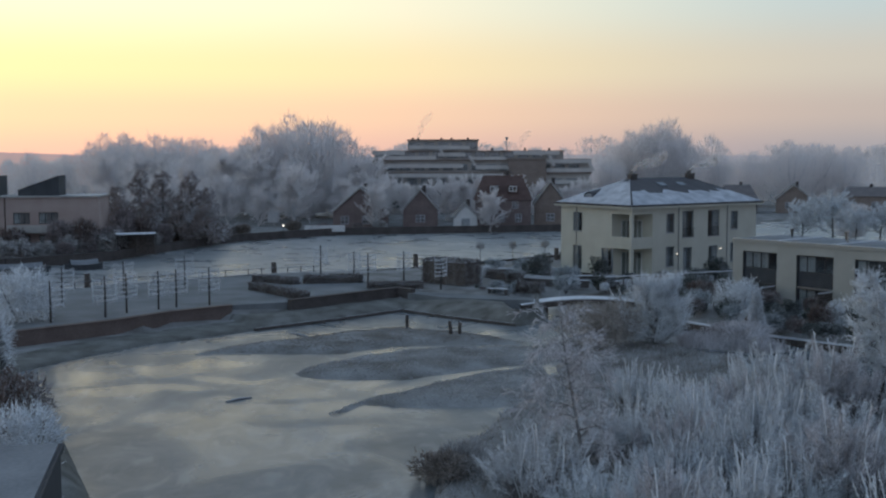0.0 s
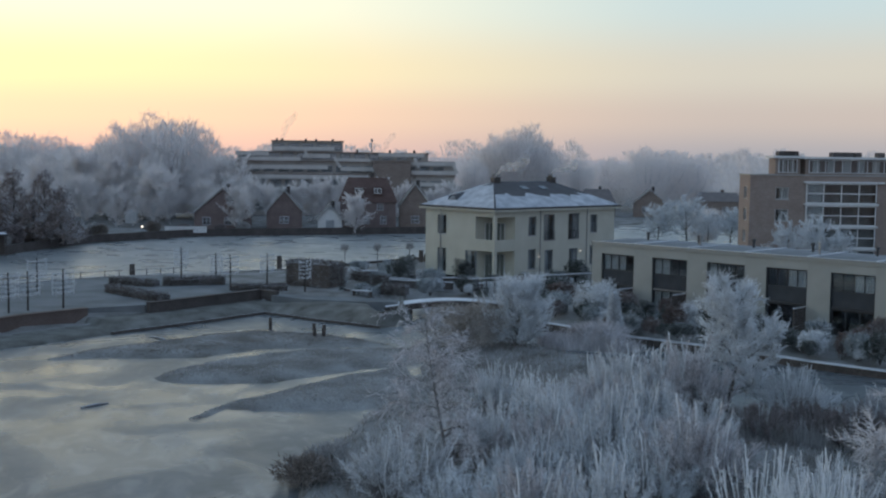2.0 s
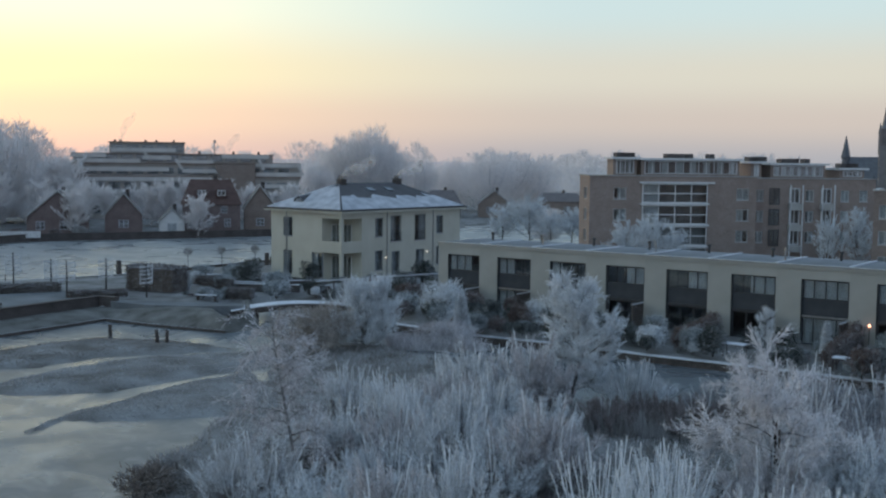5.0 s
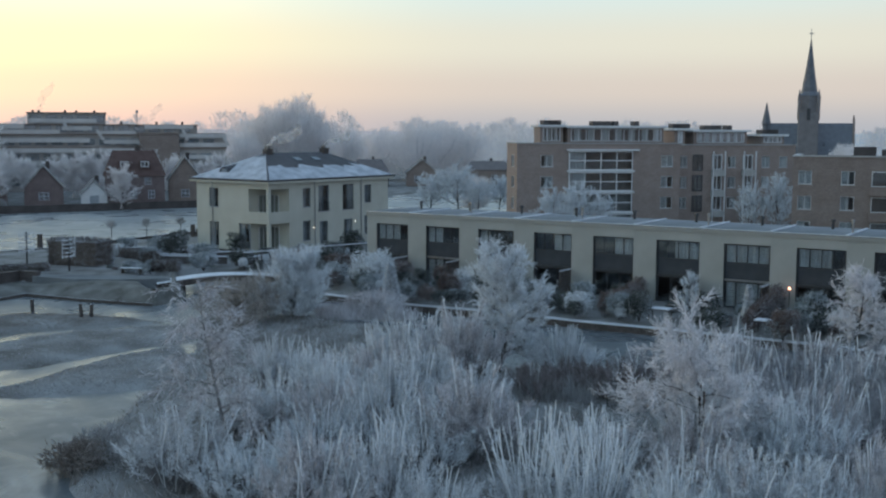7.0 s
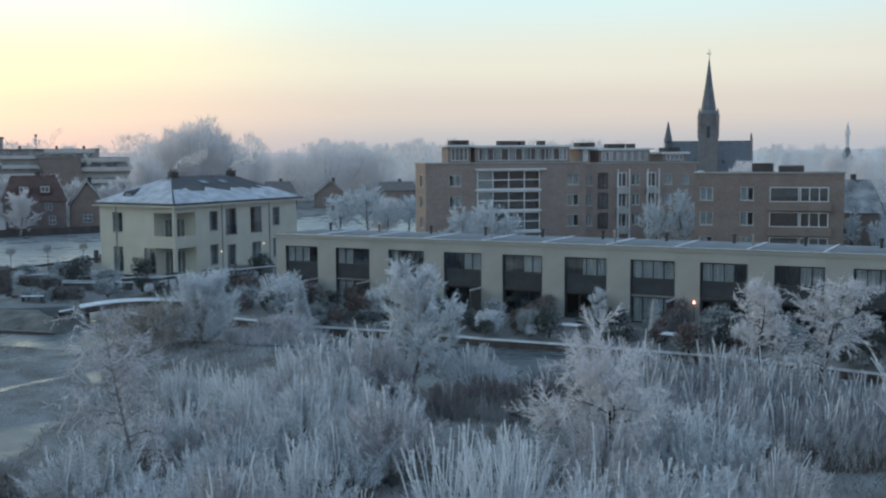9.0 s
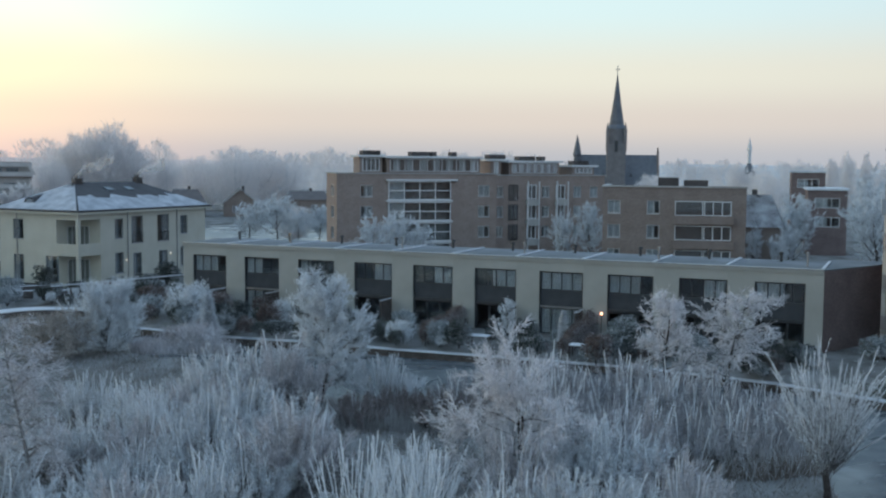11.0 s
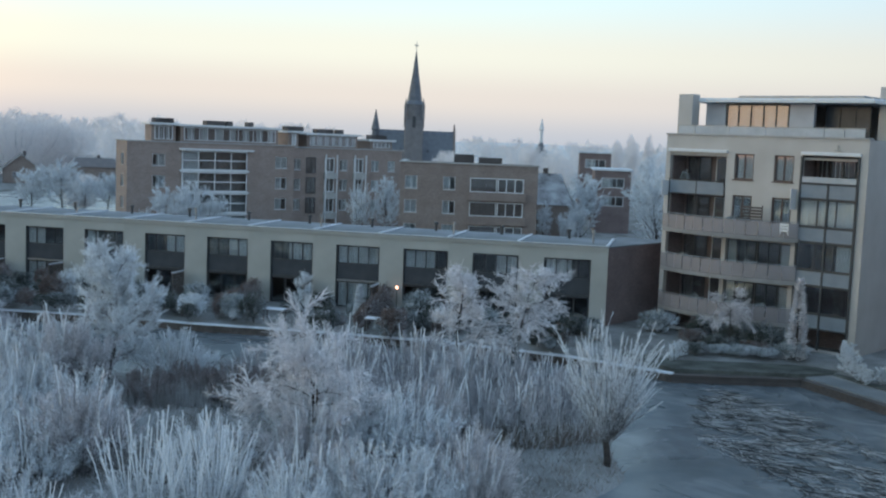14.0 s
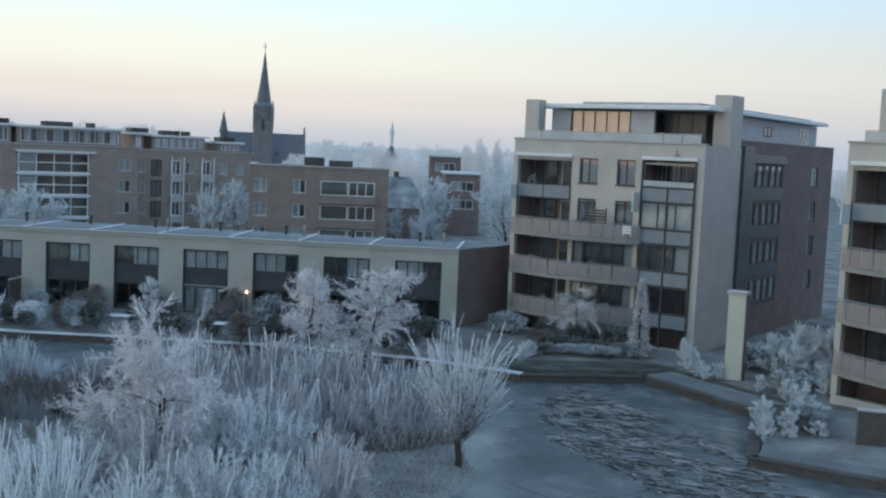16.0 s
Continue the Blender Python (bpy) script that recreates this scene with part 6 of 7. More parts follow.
# pollard willow at the edge of the ice
pollard = thing("pollard_willow", "pollard willow with a fan of frosted shoots", "tree", pose(35.25, 31.7, -0.85))
rng = np.random.default_rng(306)
part("trunk", Geo().tube([(0, 0, -0.3), (0.06, 0, 0.5), (-0.05, 0.03, 1.2), (0.02, 0, 1.8), (0, 0, 2.15)], [0.22, 0.15, 0.14, 0.23, 0.16], 9), BARK, pollard, smooth=True)
lines, stems, tips, fine = [], Geo(), Geo(), Geo()
for i in range(170):
    a, q = rng.uniform(0, 2 * math.pi), math.sqrt(rng.uniform(0, 1))
    low = i < 50
    out = 0.95 if low else 0.72 * q
    p, _ = bend(rng, (math.cos(a) * 0.22, math.sin(a) * 0.22, rng.uniform(1.3, 2.0)), (math.cos(a) * out, math.sin(a) * out, 1), rng.uniform(1.6, 3.3) if low else rng.uniform(3.4, 5.9) * (1 - 0.22 * q), 8, 0.10, 0.05)
    stems.tube(p, np.linspace(0.02, 0.010, 9), 4)
    tips.tube(p[5:], np.linspace(0.011, 0.014, 4), 5)
    lines.append(p)
twigs(fine, rng, lines, 56, 0.26, 0.009, 0.7, 0.15, along=(0.12, 0.95), kids=1)
twigs(tips, rng, [p[5:] for p in lines], 18, 0.10, 0.010, 0.8, 0.2)
tagged(part("shoot", stems, STEM, pollard), kind="stuff")
tagged(part("tuft", tips, FROST_PALE, pollard, "white frosted shoot tips"), kind="stuff")
tagged(part("crown", fine, FROST_BODY, pollard), kind="stuff")
stake = solid("tree_stake", Geo().tube([(0, 0, -0.4), (0.02, 0, 2.0), (0.02, 0, 3.4)], [0.06, 0.055, 0.05], 7), TIMBER, "dark round wooden tree stake", "stake", pose(24.45, 38.3, -0.75))


def inside(poly, n, rng):
    p = np.asarray(poly, float)
    out = np.zeros((0, 2))
    while len(out) < n:
        q = rng.uniform(p.min(0), p.max(0), (n * 2, 2))
        out = np.concatenate([out, q[to_edge(q, poly) > 0]])
    return out[:n]


def reed_bed(name, label, poly, n, height, r, material, seed, z=-0.9, tilt=0.14):
    rng = np.random.default_rng(seed)
    q = inside(poly, n, rng)
    if z is None:
        zz = ground_height(q)
        q, zz = q[zz > WATER + 0.04], zz[zz > WATER + 0.04] - 0.03
        n = len(q)
    root = np.column_stack([q, np.full(n, z) if z is not None else zz])
    d = np.column_stack([rng.normal(0, tilt, (n, 2)), np.ones(n)])
    tip = root + d * (height * rng.uniform(0.55, 1.1, n))[:, None]
    return solid(name, Geo().spikes(root, tip, r), material, label, "reeds", kind="stuff")


reed_bed("reed_bed", "dense standing reeds furred with frost", [(32.6, 37.8), (34.6, 35.2), (38.0, 34.4), (39.6, 36.4), (38.4, 39), (34.5, 39.5)], 900, 1.9, 0.014, FROST_BODY, 41, tilt=0.3)
reed_bed("reed_bed", "brown reed stalks under the frosted tops", [(32.4, 37.8), (34.6, 35.0), (38.2, 34.2), (40, 36.4), (38.4, 39), (34.5, 39.5)], 2400, 1.2, 0.018, BROWN_REED, 46, tilt=0.25)
reed_bed("reed_bed", "brown frosted reeds in a marsh hollow", [(20.6, 51.6), (26.6, 48.8), (29, 50.5), (25, 54), (21.5, 54.5)], 2600, 1.5, 0.02, FROST_REED, 42)
reed_bed("reed_bed", "reddish reeds along the garden ditch", [(17.5, 80.0), (23, 77.2), (25, 78), (21, 82), (18, 83)], 1800, 1.2, 0.028, BODY_WARM, 43, tilt=0.4)
reed_bed("frosty_grass", "short frosted grass over the marsh", MARSH, 14000, 0.4, 0.018, FROST_REED, 44, z=None, tilt=0.6)
reed_bed("frosty_grass", "short brown grass over the marsh", MARSH, 9000, 0.4, 0.018, BROWN_REED, 45, z=None, tilt=0.6)
for k, isle in enumerate(ISLES[:3]):
    reed_bed("frosty_grass", "short frosted grass on a mud bank", isle, 5000, 0.13, 0.022, FROST_REED if k else BROWN_REED, 50 + k, z=None, tilt=0.9)
# flattened stalks frozen into the ice
rng = np.random.default_rng(60)
q = inside([(51.8, 41.0), (53.5, 39.2), (51.0, 30.5), (47.6, 25), (44.2, 19.6), (39.5, 23.6), (43.0, 33)], 3200, rng)
n_at = np.array([noise.noise((a / 2.4, b / 2.4, 4.0)) for a, b in q])
q = q[n_at > -0.12]
ang = math.radians(-101) + rng.normal(0, 0.65, len(q))
root = np.column_stack([q, np.full(len(q), WATER + 0.02)])
tip = root + np.column_stack([np.cos(ang), np.sin(ang), rng.uniform(-0.01, 0.10, len(q))]) * rng.uniform(0.4, 2.1, len(q))[:, None]
for name, pick, mt, label in (("fallen_reeds", slice(0, None, 2), DEAD_REED, "dark flattened reed stalks frozen into the ice"), ("frosted_stalks", slice(1, None, 2), FROST_REED, "frosted stalks lying on the ice")):
    solid(name, Geo().spikes(root[pick], tip[pick], 0.022), mt, label, "reeds", kind="stuff")
# low scrub at the water's edge
for i, (x, y, w, h) in enumerate(((-0.2, 46.6, 2.6, 1.3), (2.2, 46.2, 2.8, 1.5), (1.0, 48.6, 2.4, 1.2))):
    bush("scrub", "low brown scrub rimmed with frost", 70 + i, w, h, FROST_REED if i else BROWN_REED, 1600, 0.025, 0.35, put(x, y, -0.9))

# ---- gardens, bridge and quays ----
tree("frosted_shrub", "large spreading shrub white with frost", 311, 5.8, 4.8, 0.09, 46, 12, 22, 2, clear=0.0, lift=0.13, twig=0.6, r=0.021, rise=0.42, category="shrub", m=put(15.7, 80.5, -0.8, 0, 0.80))
bush("brown_grass_clump", "rounded tan grass clump dusted with frost", 314, 5.8, 3.3, TAN_GRASS, 6200, 0.022, 0.6, put(11.5, 79.8, -0.8))
bush("brown_grass_clump", "low reddish grass clump by the ditch", 315, 4.6, 1.7, BODY_WARM, 3200, 0.028, 0.45, put(22.0, 80.2, -0.8))
bush("frosted_bush", "rounded bush white with frost", 312, 3.7, 3.4, FROST_TWIG, 3200, 0.03, 0.4, put(24.2, 88.9, -0.1))
conifer("frosted_conifer", "small frosted conifer at the pond edge", 313, 1.3, 3.0, FROST_BODY, 1900, put(23.6, 81.6, 0))
ru = np.array([0.6225, -0.7826])
rn = np.array([-0.7826, -0.6225])
A0 = np.array([26.55, 96.36])
grnd = random.Random(77)
kinds = (("evergreen_bush", "dark evergreen garden bush dusted with frost", EVERGREEN), ("frosted_bush", "garden bush white with frost", FROST_TWIG),
         ("russet_bush", "russet beech hedge plant with frosted leaves", RUSSET), ("evergreen_bush", "dark evergreen garden bush dusted with frost", FROST_EVERGREEN))
gp = [[bush(n, lab, 400 + 10 * i + j, 2.2, 1.9, mt, 1300, 0.035, 0.3, group="bushes in the terrace gardens") for j in range(2)] for i, (n, lab, mt) in enumerate(kinds)]
for i in range(150):
    u, v = grnd.uniform(-1, 53), grnd.uniform(1.5, 10.0)
    x, y = A0 + ru * u + rn * v
    kind = grnd.choice((0, 0, 0, 3, 3, 1, 2, 2))
    s = grnd.uniform(0.35, 0.95)
    turn, tall = grnd.uniform(0, 360), grnd.uniform(0.7, 1.25)
    if abs(u - 37.0) < 1.3 or abs(u - 26.3) < 1.0 or abs(u - 31.2) < 0.8:
        continue
    copy_thing(gp[kind][i % 2], put(x, y, 0, turn, s, s * tall))


def sloping_hedge(seed, u, v0, v1, h0, h1):
    """A beech hedge between two gardens that drops from the house towards the water."""
    rng = np.random.default_rng(seed)
    leaves, wood = Geo(), Geo()
    for v in np.arange(v0, v1, 0.5):
        h = h0 + (h1 - h0) * (v - v0) / (v1 - v0) + rng.normal(0, 0.07)
        clump(leaves, rng, (v, rng.normal(0, 0.06), h * 0.5), (0.5, 0.45, h * 0.5), 340, 0.03, 0.24)
        wood.tube([(v, 0, -0.3), (v, 0.03, h * 0.35), (v + 0.05, 0, h * 0.7)], [0.03, 0.025, 0.01], 5)
    x, y = A0 + ru * u
    ob = thing("beech_hedge", "russet beech hedge dusted with frost between two gardens", "hedge", put(x, y, 0, math.degrees(math.atan2(rn[1], rn[0]))), "hedges between the terrace gardens")
    part("stem", wood, BARK, ob)
    part("foliage", leaves, RUSSET, ob)


sloping_hedge(451, 26.2, 0.7, 8.2, 1.95, 1.35)
sloping_hedge(452, 36.8, 0.7, 8.2, 2.35, 0.95)
x, y = A0 + ru * 31.2 + rn * 4.0
tree("frosted_shrub", "spiky garden shrub thick with white frost", 453, 3.3, 1.3, 0.04, 12, 6, 11, 2, clear=0.05, lift=0.08, twig=0.35, r=0.02, rise=0.8, category="shrub", m=put(x, y, 0))
x, y = A0 + ru * 36.0 + rn * 5.2
conifer("frosted_conifer", "slim frosted conifer in a terrace garden", 454, 0.7, 2.5, FROST_BODY, 700, put(x, y, 0))
for x, y, kind, s, h in ((19, 111, 0, 1.0, 0.7), (16, 108, 0, 1.1, 0.8), (13, 112, 3, 1.1, 1.0), (10, 116, 0, 1.3, 1.3), (7.5, 112, 3, 0.9, 0.9), (5, 116, 1, 0.8, 0.8), (9, 121, 3, 1.1, 1.0), (23, 112.5, 0, 1.1, 0.7),
                         (26.5, 113.5, 0, 1.1, 0.8), (29, 115.5, 0, 1.2, 1.3), (31.5, 111, 0, 1.3, 0.9), (25, 107, 0, 1.4, 0.8), (21, 105, 2, 1.3, 0.9), (28, 104, 0, 1.5, 0.9), (12, 105.5, 3, 1.2, 0.8), (3, 110, 3, 1.0, 0.7),
                         (24.0, 100, 2, 1.3, 0.9), (20.5, 97, 0, 1.2, 1.0), (17, 118, 0, 0.9, 1.2), (6, 125, 3, 1.0, 0.8), (1, 121, 3, 0.8, 0.7), (11.5, 125, 0, 1.0, 1.1), (22, 93.5, 3, 1.0, 0.9), (27, 91, 2, 1.2, 1.0),
                         (61.6, 51, 3, 1.2, 0.8), (60.6, 47, 2, 1.0, 0.45), (60.2, 44.6, 0, 1.0, 0.5), (61.2, 42.4, 2, 0.9, 0.4), (59.4, 42.2, 3, 0.9, 0.35), (62.0, 40.2, 3, 0.9, 0.5), (57.4, 44.4, 0, 0.8, 0.35), (62.4, 44.6, 0, 1.2, 0.8), (62.6, 42.6, 0, 1.2, 0.9), (62.2, 47.4, 0, 1.2, 0.8), (60.4, 41.2, 3, 0.8, 0.3), (58.6, 43.4, 3, 0.8, 0.3), (60.2, 28.2, 3, 1.1, 0.6), (55.0, 24.9, 3, 1.0, 0.4), (53.0, 24.2, 0, 1.0, 0.4),
                         (64.6, 33.2, 3, 1.4, 0.9), (64.4, 30.6, 3, 1.4, 0.8), (62.6, 28.6, 3, 1.2, 0.7)):
    copy_thing(gp[kind][0], put(x, y, 0.1, x * 37 % 360, s, h))
villa_plan = [(18.5, 113.0), (38.5, 126.0), (30.5, 137.0), (11.5, 125.5)]
placed = 0
while placed < 70:
    x, y = grnd.uniform(1, 30), grnd.uniform(101, 127)
    q = np.array([(x, y)])
    if to_edge(q, villa_plan)[0] > -0.8 or max(to_edge(q, POND)[0], to_edge(q, CANAL)[0]) > -1.5 or (x - 16) * 0.62 - (y - 115) * 0.78 > 22:
        continue
    kind = grnd.choice((0, 1, 1, 3, 3, 2))
    s = grnd.uniform(0.25, 0.6)
    copy_thing(gp[kind][placed % 2], put(x, y, 0.15, grnd.uniform(0, 360), s, s * grnd.uniform(0.7, 1.4)))
    placed += 1
for x, y, ln, turn in ((4.0, 118.5, 7.0, -24), (6.2, 116.0, 8.0, -24), (8.5, 113.4, 7.0, -24), (9.5, 119.0, 6.0, -24), (12.5, 114.5, 6.0, 10), (3.4, 123.0, 5.0, -10), (15.5, 108.6, 6.5, 30)):
    tw = thing("garden_terrace_wall", "low dark garden terrace wall topped with snow", "wall", pose(x, y, 0.2, 0, 0, turn), "terrace walls in the villa garden")
    part("wall", Geo().block(0, -0.18, -0.3, ln, 0.18, 0.42, 0.02), DARKBRICK, tw)
    part("snow", Geo().block(0.02, -0.16, 0.423, ln - 0.02, 0.16, 0.49, 0.02), SNOW, tw)
for kk in gp:
    for p in kk:
        for o in (*p.children_recursive, p):
            bpy.data.objects.remove(o)
loose = [tree("frosted_shrub", "loose garden shrub thick with white frost", 340 + i, 2.5, 1.6, 0.05, 13, 6, 22, 2, clear=0.04, lift=0.05, twig=0.3, r=0.022, rise=0.6, category="shrub", group="frosted shrubs at the pond edge") for i in range(3)]
scatter_copies(loose, [put(x, y, -0.2, x * 61 % 360, max(0.42 * w, h / 2.2), h / 2.0) for x, y, h, w in ((63.2, 37.2, 1.3, 1.3), (62.2, 36.4, 1.2, 1.2), (61.4, 35.4, 1.0, 1.1), (60.6, 34.5, 0.8, 1.0), (60.0, 33.7, 0.7, 0.9), (60.7, 33.2, 0.8, 0.8), (63.4, 31.0, 2.2, 1.3), (64.4, 29.6, 2.8, 1.4), (63.2, 29.4, 2.0, 1.2), (65.6, 28.4, 2.6, 1.2), (61.0, 29.4, 1.0, 1.0), (60.0, 28.9, 0.9, 1.0),
    (59.5, 29.8, 0.8, 0.8), (58.6, 27.7, 1.0, 1.0), (50.7, 25.2, 1.3, 1.1), (49.6, 24.4, 0.9, 1.0), (51.0, 24.0, 1.1, 1.1), (56.1, 25.6, 1.3, 1.1), (54.4, 25.0, 0.9, 1.0), (52.2, 23.0, 0.6, 1.1), (60.9, 26.2, 1.7, 1.0), (55.0, 44.2, 0.9, 1.0), (56.3, 44.8, 0.9, 1.1))])
tree("frosted_tree", "small weeping tree grey with frost before the flats", 330, 4.6, 1.7, 0.07, 12, 6, 14, 2, clear=0.5, lift=0.0, droop=0.13, r=0.016, material=BODY_WARM, m=put(60.4, 44.0, -0.2), rise=0.5)
conifer("frosted_conifer", "slim frosted conifer before the flats", 331, 1.4, 5.4, BODY_WARM, 1000, put(62.0, 40.0, -0.2))

bridge = thing("footbridge", "low arched footbridge with snow on its deck", "bridge", pose(7.0, 97.6, 0.0, 0, 0, 4))
xs = np.linspace(0, 11.4, 11)
arch = 0.5 * np.sin(xs / 11.4 * math.pi)
deck, snow = Geo(), Geo()
for g_, lo, hi in ((deck, -0.5, 0.0), (snow, 0.004, 0.07)):
    v = [(x, y, a + z) for x, a in zip(xs, arch) for y, z in ((-1.0, lo), (1.0, lo), (1.0, hi), (-1.0, hi))]
    g_.add(v, [(4 * i + j, 4 * i + 4 + j, 4 * i + 4 + (j + 1) % 4, 4 * i + (j + 1) % 4) for i in range(10) for j in range(4)] + [(3, 2, 1, 0), (40, 41, 42, 43)])
part("deck", deck, TIMBER, bridge)
part("snow", snow, SNOW, bridge, "unbroken snow on the deck")
for y in (-0.95, 0.95):
    for k in (2, 5, 8):
        part("pile", Geo().tube([(xs[k], y, -1.6), (xs[k], y, arch[k] - 0.52)], [0.11, 0.11], 7), TIMBER, bridge)

for x, y, h, lean in ((-2.9, 90.4, 1.0, 0), (0.7, 84.7, 1.35, -0.1), (1.35, 84.7, 1.25, 0.06)):
    solid("mooring_post", Geo().tube([(0, 0, -0.6), (lean * 0.5, 0, h * 0.6), (lean, 0, h)], [0.15, 0.14, 0.13], 8), TIMBER, "dark wooden post standing in the ice", "post", pose(x, y, WATER), "posts in the pond")
for x, y, h in ((-35.2, 108.2, 2.6), (-18.9, 122.8, 2.3), (-3.1, 128.6, 2.7), (14.6, 139, 2.5), (15.3, 139.4, 2.0)):
    solid("mooring_post", Geo().tube([(0, 0, -0.6), (0, 0, h * 0.7), (0, 0, h)], [0.32, 0.30, 0.27], 8), TIMBER, "thick dark mooring pile in the canal", "post", pose(x, y, WATER), "piles in the canal")


def trained_tree(m):
    """A young lime trained flat: a straight stem and level side branches."""
    ob = thing("trained_lime", "young lime tree trained flat on a frame", "tree", m, "trained limes on the quay")
    part("trunk", Geo().tube([(0, 0, -0.2), (0.02, 0, 1.6), (0, 0, 3.4)], [0.09, 0.075, 0.05], 7), BARK, ob)
    rng = np.random.default_rng(508)
    for z in (1.45, 1.85, 2.25, 2.65, 3.05):
        p = np.array([(-1.0, 0, z + 0.05), (-0.4, 0.02, z), (0, 0, z - 0.03), (0.45, -0.02, z), (1.0, 0, z + 0.06)])
        part("branch", twigs(Geo().tube(p, [0.02, 0.03, 0.04, 0.03, 0.02], 5), rng, [p], 90, 0.42, 0.018, 0.6, 0.25, along=(0.0, 1.0)), FROST_BODY, ob, "level branch white with frost")
    for x in (-1.0, 1.0):
        part("brace", Geo().tube([(x, 0, 1.3), (x, 0, 3.3)], [0.028, 0.028], 5), FROST_TWIG, ob)
    return ob


limes = [(-30.1, 83.6), (-32.7, 93.8), (-26.8, 86.6), (-25.8, 89.0), (-23.7, 91.0), (-22.5, 92.2), (-20.0, 93.6), (-13.0, 117.0), (-9.0, 111.6), (-7.4, 109.2), (-3.9, 111.4), (-0.1, 105.2), (-29.5, 101.0), (-25, 106)]
first_lime = trained_tree(put(*limes[0], 0.35, 30))
for i, (x, y) in enumerate(limes[1:]):
    copy_thing(first_lime, put(x, y, 0.35, 35 + i * 7 % 25, 1.0 if i < 7 else 0.95))
rail = thing("canal_railing", "low dark railing along the canal quay", "railing", kind="structure")
pts = [(-40, 102.8), (-34.0, 108.9), (-21.2, 119.4), (-13, 122.8)]
for (xa, ya), (xb, yb) in zip(pts, pts[1:]):
    part("bar", Geo().tube([(xa, ya, 0.95), (xb, yb, 0.95)], [0.035, 0.035], 6), TIMBER, rail)
    for k in range(6):
        f = k / 6
        part("post", Geo().tube([(xa + (xb - xa) * f, ya + (yb - ya) * f, 0.1), (xa + (xb - xa) * f, ya + (yb - ya) * f, 1.05)], [0.05, 0.05], 6), TIMBER, rail)
# terrace hedges on the promenade
for i, (x, y, w, d, h, r) in enumerate(((-15.2, 101.0, 9.6, 1.1, 0.75, -53), (-16.8, 110.2, 5.0, 1.1, 0.7, -30), (-11.0, 110.4, 5.6, 1.3, 0.85, 12), (0.9, 110.2, 5.6, 2.6, 2.5, -38), (8.4, 103.4, 2.2, 1.4, 0.8, -20), (6.0, 114.0, 8.0, 1.0, 0.9, -62), (-4.5, 106.0, 5.0, 1.0, 0.6, 5))):
    rng = np.random.default_rng(500 + i)
    n = 6500
    q = rng.uniform(-1, 1, (n, 3))
    ax = rng.integers(0, 3, n)
    q[np.arange(n), ax] = np.sign(q[np.arange(n), ax]) * rng.uniform(0.85, 1.05, n)
    q = q * [w / 2, d / 2, h / 2] + [0, 0, h / 2]
    q = q[q[:, 2] > 0]
    dd = rng.normal(0, 1, q.shape) + [0, 0, 0.4]
    hedge = thing("clipped_hedge", "low clipped hedge dusted with frost", "hedge", put(x, y, 0.35, r))
    part("core", Geo().block(-w / 2 + 0.1, -d / 2 + 0.1, 0, w / 2 - 0.1, d / 2 - 0.1, h - 0.1, 0.08), HEDGE, hedge)
    part("foliage", Geo().spikes(q, q + dd / np.linalg.norm(dd, axis=1)[:, None] * rng.uniform(0.1, 0.42, len(q))[:, None], 0.028), HEDGE, hedge)
# lollipop trees by the villa
for i, (x, y) in enumerate(((4.6, 131), (8.6, 132.5), (12.6, 133.5), (16.2, 134))):
    o = thing("standard_tree", "small clipped standard tree by the canal", "tree", put(x, y, 0.3), "standards by the villa")
    part("trunk", Geo().tube([(0, 0, -0.2), (0, 0, 1.9)], [0.045, 0.035], 6), BARK, o)
    part("crown", clump(Geo(), np.random.default_rng(520 + i), (0, 0, 2.15), (0.38, 0.38, 0.3), 160, 0.025, 0.5, 1.0), FROST_REED, o)
# snow-topped garden tables
for u, v in ((30.5, 7.8), (38.3, 8.6), (5.0, 6.6)):
    x, y = A0 + ru * u + rn * v
    t = thing("garden_table", "small garden table with snow on its top", "table", pose(x, y, 0.05, 0, 0, -51))
    part("tabletop", Geo().block(-0.8, -0.45, 0.70, 0.8, 0.45, 0.76, 0.02), TIMBER, t)
    part("snow", Geo().block(-0.77, -0.42, 0.763, 0.77, 0.42, 0.82, 0.02), SNOW, t)
    for sx in (-0.7, 0.7):
        for sy in (-0.35, 0.35):
            part("leg", Geo().box(sx - 0.03, sy - 0.03, -0.1, sx + 0.03, sy + 0.03, 0.698), TIMBER, t)

# ---- near left bank ----
shed = thing("boathouse", "flat-roofed boathouse with a snowy roof", "shed", pose(-13.8, 38.9, -0.4, 0, 0, -77))
part("wall", Geo().box(0, -9, -0.9, 16, 0, 3.05), DARK_PANEL, shed)
part("roof", Geo().block(-0.2, -9.2, 3.053, 16.1, 0.12, 3.25, 0.03), DARK_PANEL, shed)
part("snow", Geo().box(-0.05, -9.0, 3.253, 15.9, -0.05, 3.31), SNOWY_FELT, shed, "smooth snow on the roof")
conifer("dark_conifer", "dark evergreen tree on the near bank", 601, 4.2, 6.8, EVERGREEN, 3200, put(-24.5, 57, -0.2))
bush("russet_bush", "russet frosted bush on the near bank", 602, 4.0, 3.6, RUSSET, 2600, 0.035, 0.4, put(-20.5, 50.5, -0.3))
bush("frosted_bush", "frosted bush on the near bank", 603, 4.6, 4.4, FROST_TWIG, 3000, 0.03, 0.45, put(-28.5, 66, -0.2))
bush("frosted_bush", "frosted bush at the end of the quay", 604, 5.2, 4.4, FROST_TWIG, 3200, 0.035, 0.5, put(-33.0, 84.5, 0.3))
bush("frosted_bush", "frosted bush on the near bank", 605, 3.6, 3.0, FROST_TWIG, 2200, 0.03, 0.45, put(-18.2, 46, -0.3))

# ---- trees beyond the water ----


